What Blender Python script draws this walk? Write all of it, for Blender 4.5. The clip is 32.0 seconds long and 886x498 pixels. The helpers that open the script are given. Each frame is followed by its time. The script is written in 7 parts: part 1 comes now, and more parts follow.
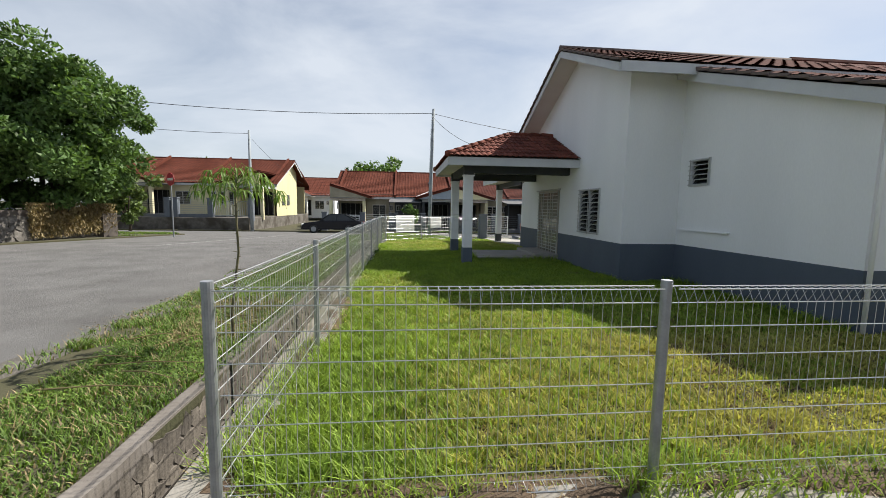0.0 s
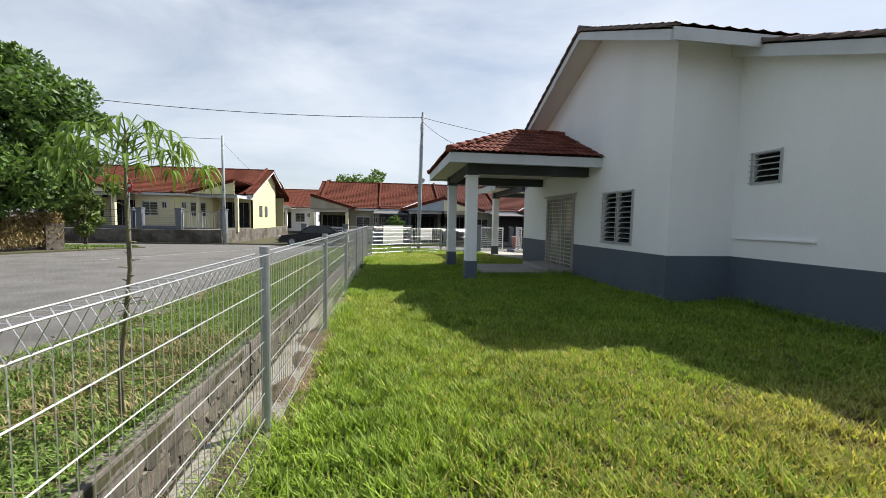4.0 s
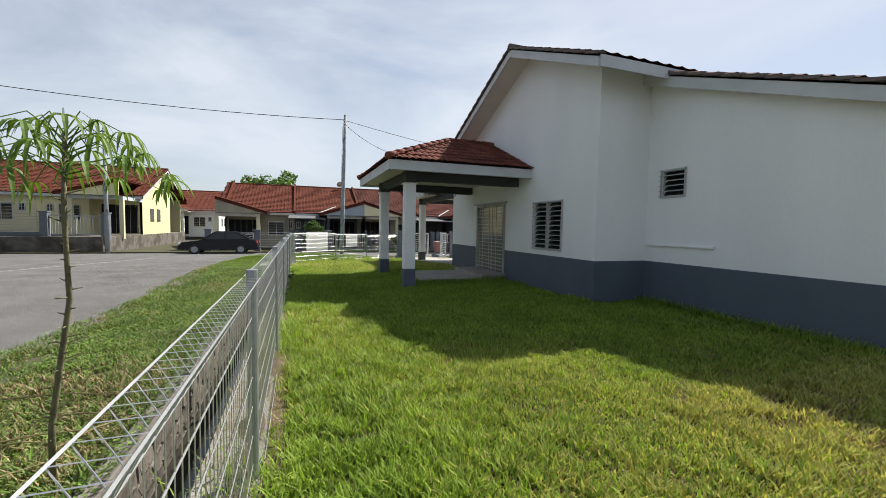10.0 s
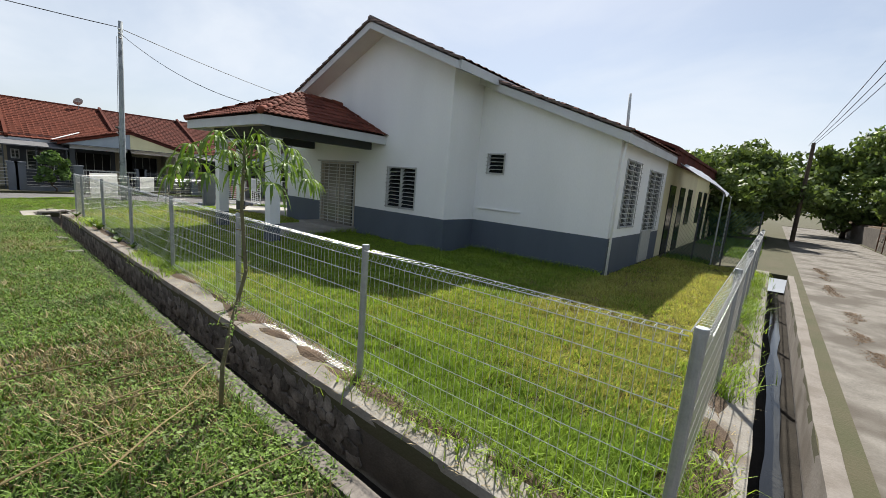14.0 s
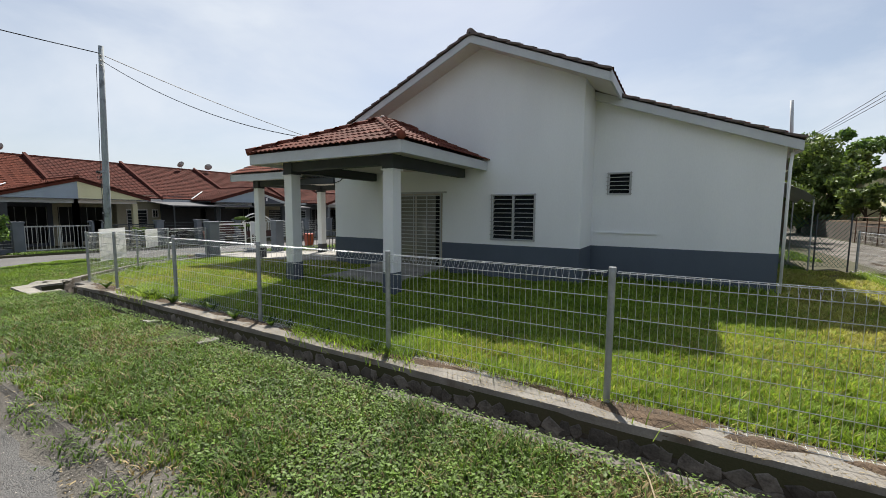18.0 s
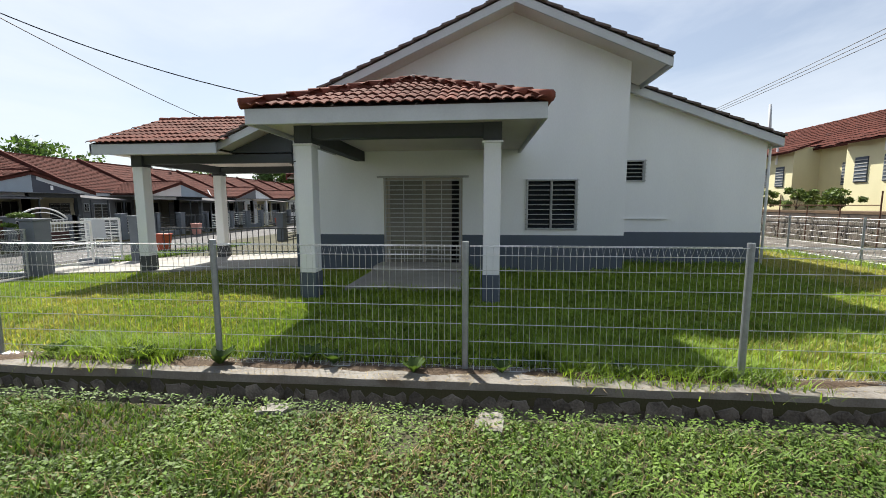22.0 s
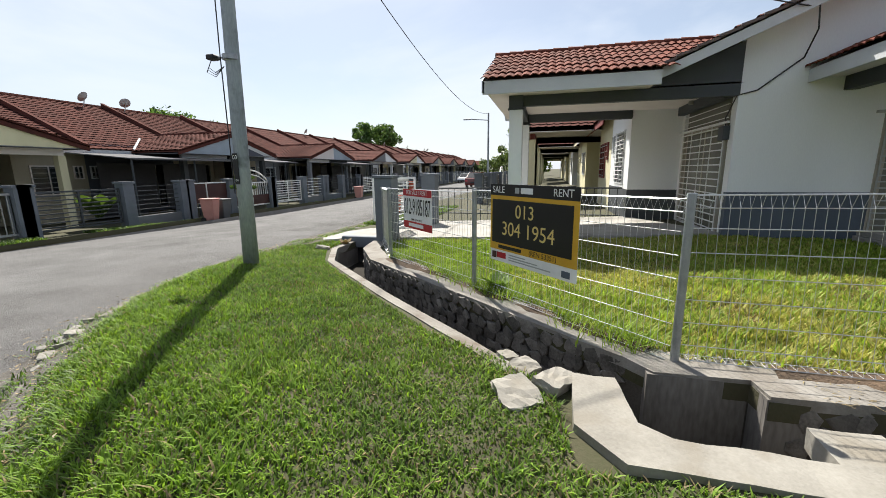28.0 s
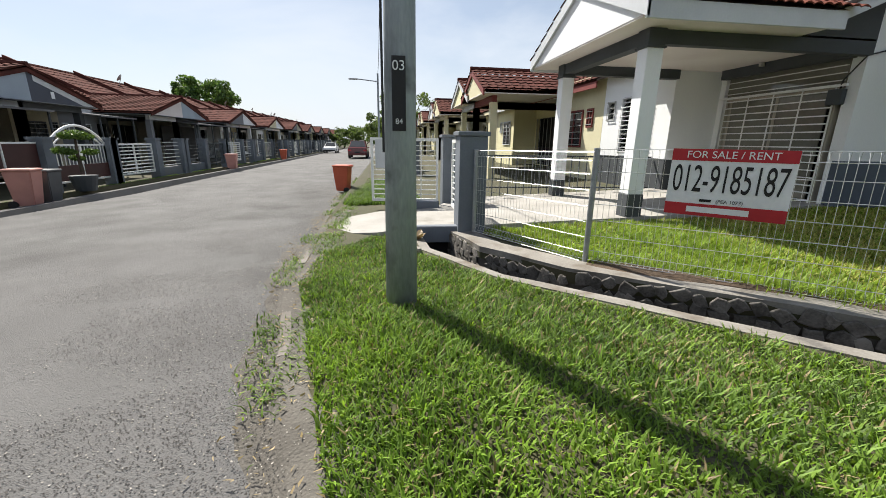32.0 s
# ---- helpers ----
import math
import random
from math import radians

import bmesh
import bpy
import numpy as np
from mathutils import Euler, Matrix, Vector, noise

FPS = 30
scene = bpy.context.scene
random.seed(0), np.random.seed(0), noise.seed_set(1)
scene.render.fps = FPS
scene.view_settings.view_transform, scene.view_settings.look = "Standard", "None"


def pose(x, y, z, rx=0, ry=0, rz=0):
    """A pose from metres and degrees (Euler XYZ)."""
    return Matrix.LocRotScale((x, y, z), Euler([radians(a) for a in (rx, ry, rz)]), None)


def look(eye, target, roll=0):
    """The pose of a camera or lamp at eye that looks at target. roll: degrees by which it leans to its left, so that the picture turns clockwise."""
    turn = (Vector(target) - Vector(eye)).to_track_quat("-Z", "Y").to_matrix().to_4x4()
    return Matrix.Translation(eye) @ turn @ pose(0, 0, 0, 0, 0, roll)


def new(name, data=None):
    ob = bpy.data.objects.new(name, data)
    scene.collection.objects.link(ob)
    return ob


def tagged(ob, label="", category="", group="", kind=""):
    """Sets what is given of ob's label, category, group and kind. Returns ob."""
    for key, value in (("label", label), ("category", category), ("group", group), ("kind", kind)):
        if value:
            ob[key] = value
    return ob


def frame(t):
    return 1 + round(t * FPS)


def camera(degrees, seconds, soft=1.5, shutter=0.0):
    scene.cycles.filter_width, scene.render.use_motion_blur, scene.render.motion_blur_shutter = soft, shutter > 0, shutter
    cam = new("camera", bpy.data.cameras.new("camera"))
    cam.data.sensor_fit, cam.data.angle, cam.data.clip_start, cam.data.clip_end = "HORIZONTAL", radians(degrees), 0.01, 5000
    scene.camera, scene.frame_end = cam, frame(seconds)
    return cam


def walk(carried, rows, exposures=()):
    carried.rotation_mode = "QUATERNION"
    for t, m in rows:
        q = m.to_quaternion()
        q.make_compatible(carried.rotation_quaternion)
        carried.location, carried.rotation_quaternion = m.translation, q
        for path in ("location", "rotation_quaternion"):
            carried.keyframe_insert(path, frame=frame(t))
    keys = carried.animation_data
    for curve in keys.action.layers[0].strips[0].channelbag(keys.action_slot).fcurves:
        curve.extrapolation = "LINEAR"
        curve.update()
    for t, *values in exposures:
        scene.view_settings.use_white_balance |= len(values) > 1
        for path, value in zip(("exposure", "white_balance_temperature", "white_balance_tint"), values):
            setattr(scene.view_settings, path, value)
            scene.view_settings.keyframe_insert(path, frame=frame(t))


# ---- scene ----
cam = camera(96.1, 32.0, 0.75)
PATH = [
    (0, (0.967, -2.027, 1.597), (1.158, -0.047, 1.386), 0.9),
    (0.5, (1.323, -1.922, 1.553), (1.381, 0.067, 1.35), 0.9),
    (1, (1.546, -1.637, 1.52), (1.7, 0.33, 1.193), 2.1),
    (1.5, (1.673, -1.255, 1.543), (1.682, 0.73, 1.3), -0.7),
    (2, (1.683, -0.96, 1.516), (1.523, 1.028, 1.374), -1.0),
    (2.5, (1.538, -0.658, 1.524), (1.624, 1.338, 1.424), 2.1),
    (3, (1.307, -0.49, 1.483), (1.366, 1.507, 1.39), -1.2),
    (3.5, (0.999, -0.409, 1.402), (1.142, 1.56, 1.082), 1.7),
    (4, (0.76, -0.2, 1.394), (1.034, 1.776, 1.255), 1.0),
    (4.5, (0.656, -0.07, 1.418), (1.564, 1.691, 1.142), -0.7),
    (6.5, (0.353, 0.052, 1.448), (1.407, 1.744, 1.296), 2.7),
    (7, (0.335, 0.078, 1.436), (1.64, 1.585, 1.279), 2.5),
    (7.5, (0.27, 0.096, 1.44), (1.846, 1.312, 1.243), 2.2),
    (8, (0.293, 0.076, 1.45), (1.974, 1.14, 1.247), 3.1),
    (8.5, (0.316, 0.094, 1.455), (1.749, 1.477, 1.288), 1.2),
    (9, (0.317, 0.093, 1.439), (1.391, 1.767, 1.236), 1.5),
    (9.5, (0.29, 0.072, 1.465), (1.351, 1.756, 1.268), 1.8),
    (10, (0.239, -0.008, 1.469), (0.923, 1.868, 1.358), 1.0),
    (10.5, (0.031, -0.327, 1.492), (0.43, 1.63, 1.36), -3.9),
    (11, (-0.1, -0.564, 1.569), (0.619, 1.276, 1.257), 1.7),
    (11.5, (-0.18, -0.875, 1.624), (0.896, 0.774, 1.28), 3.2),
    (12, (-0.524, -1.098, 1.618), (0.637, 0.516, 1.396), 3.3),
    (12.5, (-0.914, -1.047, 1.649), (0.208, 0.584, 1.365), 6.8),
    (13, (-1.31, -0.74, 1.725), (-0.017, 0.771, 1.512), 5.0),
    (13.5, (-1.751, -0.491, 1.777), (-0.307, 0.85, 1.435), 5.8),
    (15.5, (-2.922, 1.3, 1.751), (-1.273, 2.408, 1.526), 0.5),
    (16, (-3.114, 1.849, 1.713), (-1.545, 3.078, 1.541), 1.4),
    (16.5, (-3.267, 2.458, 1.716), (-1.757, 3.762, 1.579), 1.2),
    (17, (-3.468, 3.016, 1.703), (-1.915, 4.269, 1.565), -0.2),
    (17.5, (-3.517, 3.669, 1.684), (-1.975, 4.938, 1.579), 1.8),
    (18, (-3.584, 4.328, 1.671), (-1.873, 5.347, 1.484), 0.4),
    (18.5, (-3.54, 4.964, 1.651), (-1.886, 6.087, 1.585), 1.3),
    (19, (-3.605, 5.673, 1.615), (-1.871, 6.662, 1.496), 1.6),
    (19.5, (-3.558, 6.364, 1.589), (-1.839, 7.385, 1.531), 0.2),
    (20, (-3.593, 7.022, 1.597), (-1.819, 7.933, 1.446), -2.5),
    (20.5, (-3.596, 7.65, 1.545), (-1.71, 8.274, 1.311), 0.1),
    (21, (-3.579, 8.289, 1.553), (-1.607, 8.555, 1.352), -1.4),
    (21.5, (-3.584, 8.87, 1.54), (-1.605, 8.965, 1.274), 1.0),
    (22, (-3.55, 9.478, 1.54), (-1.571, 9.659, 1.32), -0.1),
    (22.5, (-3.517, 10.081, 1.536), (-1.536, 10.111, 1.259), -0.7),
    (23, (-3.425, 10.675, 1.534), (-1.435, 10.723, 1.342), 0.5),
    (23.5, (-3.339, 11.214, 1.505), (-1.354, 11.07, 1.304), 0.1),
    (24, (-3.203, 11.767, 1.453), (-1.205, 11.741, 1.358), -3.7),
    (24.5, (-3.078, 12.399, 1.426), (-1.093, 12.578, 1.267), -1.0),
    (25, (-3.024, 13.064, 1.402), (-1.1, 13.546, 1.148), -2.6),
    (25.5, (-2.936, 13.726, 1.367), (-1.012, 14.175, 1.054), 1.0),
    (27.5, (-2.89, 16.358, 1.341), (-0.969, 16.783, 0.98), -0.2),
    (28, (-2.843, 17.107, 1.32), (-0.944, 17.599, 0.93), -0.7),
    (28.5, (-2.646, 17.781, 1.29), (-0.738, 18.314, 1.06), -1.4),
    (29, (-2.479, 18.469, 1.226), (-0.517, 18.643, 0.88), 1.2),
    (29.5, (-2.284, 19.112, 1.22), (-0.308, 19.286, 0.977), -1.0),
    (30, (-2.022, 19.706, 1.196), (-0.052, 19.862, 0.89), 1.4),
    (30.5, (-1.761, 20.292, 1.161), (0.193, 20.341, 0.739), 3.6),
    (31, (-1.377, 20.851, 1.129), (0.557, 20.902, 0.623), 3.0),
    (31.5, (-0.965, 21.308, 1.12), (0.964, 21.09, 0.641), 1.9),
    (32, (-0.453, 21.741, 1.077), (1.459, 21.471, 0.556), 0.9),
]
EXPOSURES = [(0, 0.82), (1, 1.07), (2, 0.89), (3, 0.94), (4, 0.97), (7, 1.12), (8, 1.12), (9, 1.1), (10, 0.84), (11, 0.82), (12, 0.92), (13, 0.92), (16, 0.94), (17, 0.84), (18, 0.82), (19, 0.94), (20, 1.02), (21, 1.12), (22, 1.08), (23, 1.08), (24, 1.07), (25, 1.06), (28, 1.06), (28.5, 1.17), (29, 0.97), (30, 1.12), (31, 1.05), (32, 0.97)]
walk(cam, [(t, look(eye, target, roll)) for t, eye, target, roll in PATH], EXPOSURES)

# ---------- world, sun, exposure ----------
from mathutils.geometry import delaunay_2d_cdt

TO_SUN = Vector((0.72, 0.41, 1.0)).normalized()
SUN_EL = math.asin(TO_SUN.z)
SUN_AZ = math.atan2(TO_SUN.x, TO_SUN.y)

world = bpy.data.worlds.new("world")
scene.world = world
world.use_nodes = True
wn, wl = world.node_tree.nodes, world.node_tree.links
wn.clear()
w_out = wn.new("ShaderNodeOutputWorld")
w_bg = wn.new("ShaderNodeBackground")
w_sky = wn.new("ShaderNodeTexSky")
w_sky.sky_type = "NISHITA"
w_sky.sun_disc = False
w_sky.sun_elevation, w_sky.sun_rotation = SUN_EL, SUN_AZ
w_sky.dust_density, w_sky.air_density, w_sky.ozone_density = 1.2, 1.0, 1.8
w_bg.inputs["Strength"].default_value = 0.058
w_co = wn.new("ShaderNodeTexCoord")
w_map = wn.new("ShaderNodeMapping")
w_map.inputs["Scale"].default_value = (1.0, 1.0, 2.6)
w_no = wn.new("ShaderNodeTexNoise")
w_no.inputs["Scale"].default_value = 1.7
w_no.inputs["Detail"].default_value = 7
w_no.inputs["Roughness"].default_value = 0.55
w_no.inputs["Distortion"].default_value = 0.4
w_rmp = wn.new("ShaderNodeValToRGB")
w_rmp.color_ramp.elements[0].position, w_rmp.color_ramp.elements[1].position = 0.38, 0.68
w_rmp.color_ramp.elements[0].color, w_rmp.color_ramp.elements[1].color = (0.3, 0.3, 0.3, 1), (0.85, 0.85, 0.85, 1)
w_mix = wn.new("ShaderNodeMixRGB")
w_mix.inputs["Color2"].default_value = (7.9, 8.45, 9.2, 1)
wl.new(w_co.outputs["Generated"], w_map.inputs["Vector"])
wl.new(w_map.outputs["Vector"], w_no.inputs["Vector"])
wl.new(w_no.outputs["Fac"], w_rmp.inputs["Fac"])
w_sep = wn.new("ShaderNodeSeparateXYZ")
w_haze = wn.new("ShaderNodeMapRange")
w_haze.interpolation_type = "SMOOTHSTEP"
w_haze.inputs["From Min"].default_value, w_haze.inputs["From Max"].default_value = 0.5, 0.92
w_haze.inputs["To Min"].default_value, w_haze.inputs["To Max"].default_value = 1.0, 0.12
w_cov = wn.new("ShaderNodeMath")
w_cov.operation = "MULTIPLY"
wl.new(w_co.outputs["Generated"], w_sep.inputs["Vector"])
wl.new(w_sep.outputs["Z"], w_haze.inputs["Value"])
wl.new(w_rmp.outputs["Color"], w_cov.inputs[0])
wl.new(w_haze.outputs["Result"], w_cov.inputs[1])
wl.new(w_cov.outputs["Value"], w_mix.inputs["Fac"])
wl.new(w_sky.outputs["Color"], w_mix.inputs["Color1"])
wl.new(w_mix.outputs["Color"], w_bg.inputs["Color"])
wl.new(w_bg.outputs["Background"], w_out.inputs["Surface"])

sun_data = bpy.data.lights.new("sun", "SUN")
sun_data.energy, sun_data.angle, sun_data.color = 5.0, radians(0.6), (1.0, 0.95, 0.86)
sun = new("sun", sun_data)
sun.matrix_world = look(TO_SUN * 60, (0, 0, 0))

# ---------- materials ----------
def paint(name, base, other=None, scale=3.0, fine=40.0, amount=0.5, rough=0.8, metal=0.0, bump=0.1, streak=0.0, island=0.0, objr=0.0, bump_scale=None, third=None, third_scale=0.6, third_cut=(0.5, 0.65), spec=0.4):
    """A surface of two colours mixed by coarse and fine noise, with relief; island and objr: brightness spread between pieces."""
    m = bpy.data.materials.new(name)
    m.use_nodes = True
    n, l = m.node_tree.nodes, m.node_tree.links
    b = n["Principled BSDF"]
    b.inputs["Roughness"].default_value, b.inputs["Metallic"].default_value = rough, metal
    b.inputs["Specular IOR Level"].default_value = spec
    other = other or tuple(v * 0.75 for v in base)
    geo = n.new("ShaderNodeNewGeometry")
    mp = n.new("ShaderNodeMapping")
    l.new(geo.outputs["Position"], mp.inputs["Vector"])
    if streak:
        mp.inputs["Scale"].default_value = (1, 1, 1 - streak)
    n1 = n.new("ShaderNodeTexNoise")
    n1.inputs["Scale"].default_value, n1.inputs["Detail"].default_value = scale, 5
    n2 = n.new("ShaderNodeTexNoise")
    n2.inputs["Scale"].default_value, n2.inputs["Detail"].default_value = fine, 3
    l.new(mp.outputs["Vector"], n1.inputs["Vector"])
    l.new(mp.outputs["Vector"], n2.inputs["Vector"])
    add = n.new("ShaderNodeMath")
    add.operation = "MULTIPLY_ADD"
    add.inputs[1].default_value = 0.45
    l.new(n2.outputs["Fac"], add.inputs[0])
    l.new(n1.outputs["Fac"], add.inputs[2])
    rp = n.new("ShaderNodeValToRGB")
    rp.color_ramp.elements[0].position, rp.color_ramp.elements[1].position = 0.72 - amount * 0.32, 0.72 + amount * 0.32
    rp.color_ramp.elements[0].color, rp.color_ramp.elements[1].color = (*other, 1), (*base, 1)
    l.new(add.outputs[0], rp.inputs["Fac"])
    out = rp.outputs["Color"]
    if third:
        n3 = n.new("ShaderNodeTexNoise")
        n3.inputs["Scale"].default_value, n3.inputs["Detail"].default_value = third_scale, 4
        l.new(geo.outputs["Position"], n3.inputs["Vector"])
        r3 = n.new("ShaderNodeValToRGB")
        r3.color_ramp.elements[0].position, r3.color_ramp.elements[1].position = third_cut
        l.new(n3.outputs["Fac"], r3.inputs["Fac"])
        mx = n.new("ShaderNodeMixRGB")
        mx.inputs["Color2"].default_value = (*third, 1)
        l.new(r3.outputs["Color"], mx.inputs["Fac"])
        l.new(out, mx.inputs["Color1"])
        out = mx.outputs["Color"]
    for spread, node, socket in ((island, "ShaderNodeNewGeometry", "Random Per Island"), (objr, "ShaderNodeObjectInfo", "Random")):
        if spread:
            src = n.new(node)
            mr = n.new("ShaderNodeMapRange")
            mr.inputs["To Min"].default_value, mr.inputs["To Max"].default_value = 1 - spread, 1 + spread
            l.new(src.outputs[socket], mr.inputs["Value"])
            hs = n.new("ShaderNodeHueSaturation")
            l.new(mr.outputs["Result"], hs.inputs["Value"])
            l.new(out, hs.inputs["Color"])
            out = hs.outputs["Color"]
    l.new(out, b.inputs["Base Color"])
    if bump:
        bp = n.new("ShaderNodeBump")
        bp.inputs["Strength"].default_value, bp.inputs["Distance"].default_value = bump, 0.02
        if bump_scale:
            n4 = n.new("ShaderNodeTexNoise")
            n4.inputs["Scale"].default_value, n4.inputs["Detail"].default_value = bump_scale, 4
            l.new(geo.outputs["Position"], n4.inputs["Vector"])
            l.new(n4.outputs["Fac"], bp.inputs["Height"])
        else:
            l.new(add.outputs[0], bp.inputs["Height"])
        l.new(bp.outputs["Normal"], b.inputs["Normal"])
    return m


WHITE = paint("white_wall_paint", (0.79, 0.805, 0.815), (0.7, 0.715, 0.725), 0.9, 60, 0.9, 0.75, bump=0.06, streak=0.7)
CREAM = paint("cream_wall_paint", (0.66, 0.62, 0.42), (0.55, 0.5, 0.33), 1.2, 50, 0.8, 0.8, bump=0.06, streak=0.7)
YELLOW = paint("yellow_wall_paint", (0.73, 0.68, 0.4), (0.62, 0.57, 0.33), 1.2, 50, 0.8, 0.8, bump=0.06, streak=0.7)
DARKWALL = paint("slate_wall_paint", (0.075, 0.085, 0.11), (0.06, 0.066, 0.085), 1.2, 50, 0.8, 0.75, bump=0.06)
BLUEGREY = paint("blue_grey_paint", (0.085, 0.108, 0.142), (0.07, 0.089, 0.117), 1.6, 45, 0.9, 0.6, bump=0.06, streak=0.6)
SOFFIT = paint("white_soffit", (0.72, 0.68, 0.65), (0.62, 0.56, 0.53), 1.1, 50, 0.8, 0.8, bump=0.04)
FASCIA = paint("grey_white_fascia", (0.55, 0.57, 0.59), (0.46, 0.48, 0.5), 2.0, 40, 0.8, 0.65, bump=0.05)
BEAM = paint("dark_grey_beam_paint", (0.06, 0.068, 0.075), (0.045, 0.05, 0.055), 2.0, 40, 0.8, 0.7, bump=0.05)
TILE = paint("terracotta_roof_tile", (0.18, 0.056, 0.037), (0.1, 0.036, 0.027), 6.0, 60, 0.9, 0.88, bump=0.12, objr=0.28, island=0.0, spec=0.12)
TILE_OLD = paint("weathered_red_roof_tile", (0.125, 0.043, 0.033), (0.055, 0.024, 0.02), 2.2, 30, 0.9, 0.95, bump=0.15, streak=0.3, spec=0.08)
# slightly brighter, more orange variant of the weathered tile
TILE_RED = paint("orange_roof_tile", (0.145, 0.044, 0.028), (0.075, 0.025, 0.017), 2.2, 30, 0.9, 0.95, bump=0.15, streak=0.3, spec=0.1)
TILE_EDGE = paint("grey_brown_tile_edge", (0.178, 0.137, 0.121), (0.105, 0.084, 0.0788), 6.0, 50, 0.9, 0.85, bump=0.15)
GALV = paint("galvanised_steel", (0.36, 0.38, 0.4), (0.25, 0.265, 0.28), 12, 90, 0.9, 0.45, 0.6, bump=0.03)
WIRE = paint("galvanised_wire", (0.62, 0.63, 0.63), (0.5, 0.51, 0.51), 20, 90, 0.8, 0.3, 0.75, bump=0.0)
CONCRETE = paint("weathered_concrete", (0.208, 0.188, 0.169), (0.12, 0.106, 0.0924), 2.4, 45, 0.9, 0.9, bump=0.35, third=(0.109, 0.0924, 0.0764), third_scale=1.7, third_cut=(0.5, 0.72))
LANE = paint("stained_lane_concrete", (0.19, 0.177, 0.157), (0.09, 0.081, 0.07), 3.4, 36, 0.8, 0.92, bump=0.3, third=(0.072, 0.062, 0.05), third_scale=0.9, third_cut=(0.47, 0.6))
SLAB = paint("pale_driveway_concrete", (0.36, 0.345, 0.32), (0.25, 0.238, 0.215), 1.5, 40, 0.9, 0.88, bump=0.2, third=(0.17, 0.155, 0.13), third_scale=1.3, third_cut=(0.58, 0.74))
ASPHALT = paint("worn_grey_asphalt", (0.158, 0.155, 0.152), (0.085, 0.083, 0.08), 1.1, 130, 0.8, 0.9, bump=0.8, bump_scale=110, third=(0.145, 0.141, 0.139), third_scale=0.35, third_cut=(0.4, 0.8), spec=0.25)
DRAINWALL = paint("damp_rubble_mortar", (0.108, 0.09, 0.0765), (0.045, 0.0396, 0.0342), 3.5, 40, 0.9, 0.9, bump=0.6)
STONE = paint("grey_rubble_stone", (0.197, 0.172, 0.143), (0.0738, 0.064, 0.0541), 5, 50, 0.9, 0.88, bump=0.5, objr=0.4, island=0.3)
SOIL = paint("bare_brown_soil", (0.152, 0.1, 0.06), (0.08, 0.056, 0.036), 2.5, 50, 0.9, 0.95, bump=0.6)
SHOULDER = paint("gritty_earth", (0.135, 0.124, 0.108), (0.075, 0.068, 0.058), 3.0, 70, 0.9, 0.95, bump=0.7, bump_scale=60)
CHIP_DARK = paint("dark_road_chippings", (0.06, 0.054, 0.05), (0.025, 0.022, 0.02), 30, 90, 0.5, 0.9, bump=0.0, island=0.5)
CHIP_PALE = paint("pale_road_chippings", (0.3, 0.28, 0.25), (0.18, 0.165, 0.145), 30, 90, 0.5, 0.9, bump=0.0, island=0.5)
LIP = paint("dirty_drain_lip", (0.27, 0.255, 0.228), (0.15, 0.135, 0.115), 3.0, 50, 0.9, 0.92, bump=0.5, third=(0.12, 0.097, 0.073), third_scale=2.2, third_cut=(0.56, 0.7))
# pale base colour paints the sunny yard's reflection into the door glass
GLASS_PALE = paint("pale_door_glass", (0.22, 0.215, 0.18), (0.15, 0.147, 0.125), 1.2, 20, 0.8, 0.1, bump=0.0, spec=0.7)
# dark stone; in the drain it also carries the inner face's shade
STONE_DARK = paint("dark_and_shaded_stone", (0.19, 0.175, 0.155), (0.06, 0.054, 0.047), 6, 50, 0.6, 0.85, bump=0.6, objr=0.45)
# black from wet silt, and from the deep drain's shade painted in
SILT = paint("wet_shaded_silt", (0.04, 0.035, 0.029), (0.018, 0.016, 0.014), 3, 40, 0.9, 0.9, bump=0.4, spec=0.1)
PORCHFLOOR = paint("worn_porch_cement", (0.33, 0.32, 0.3), (0.22, 0.21, 0.195), 1.5, 40, 0.8, 0.85, bump=0.15)
MORTAR = paint("stained_shaded_mortar", (0.1, 0.09, 0.077), (0.05, 0.044, 0.037), 4, 50, 0.9, 0.92, bump=0.6)
SUMPWALL = paint("stained_sump_concrete", (0.23, 0.215, 0.195), (0.07, 0.062, 0.052), 2.5, 40, 0.9, 0.9, bump=0.3, streak=0.75)
RIMCAST = paint("pale_cast_rim", (0.3, 0.285, 0.25), (0.19, 0.178, 0.152), 3.0, 50, 0.9, 0.9, bump=0.3, third=(0.2, 0.18, 0.145), third_scale=3.5, third_cut=(0.5, 0.7))
EARTH = paint("dark_crumbly_earth", (0.12, 0.08, 0.05), (0.05, 0.036, 0.024), 5, 60, 0.9, 0.95, bump=0.8, bump_scale=45)
TURF = paint("lawn_soil", (0.05, 0.045, 0.016), (0.028, 0.026, 0.011), 1.2, 40, 0.9, 0.95, bump=0.6, third=(0.075, 0.052, 0.02), third_scale=0.5, third_cut=(0.45, 0.62))
VERGE = paint("verge_soil", (0.07, 0.06, 0.035), (0.045, 0.05, 0.02), 1.4, 40, 0.9, 0.95, bump=0.6)
WATER = paint("drain_water", (0.04, 0.04, 0.036), (0.02, 0.02, 0.018), 3, 30, 0.9, 0.06, bump=0.02)
GLASS = paint("dark_louvre_glass", (0.025, 0.03, 0.034), (0.015, 0.018, 0.02), 2, 20, 0.8, 0.12, bump=0.0, spec=0.45)
GRILLE = paint("grey_grille_paint", (0.42, 0.43, 0.42), (0.33, 0.34, 0.33), 8, 60, 0.8, 0.5, 0.0, bump=0.03)
GRILLE_W = paint("white_grille_paint", (0.78, 0.79, 0.78), (0.68, 0.69, 0.68), 8, 60, 0.8, 0.5, bump=0.03)
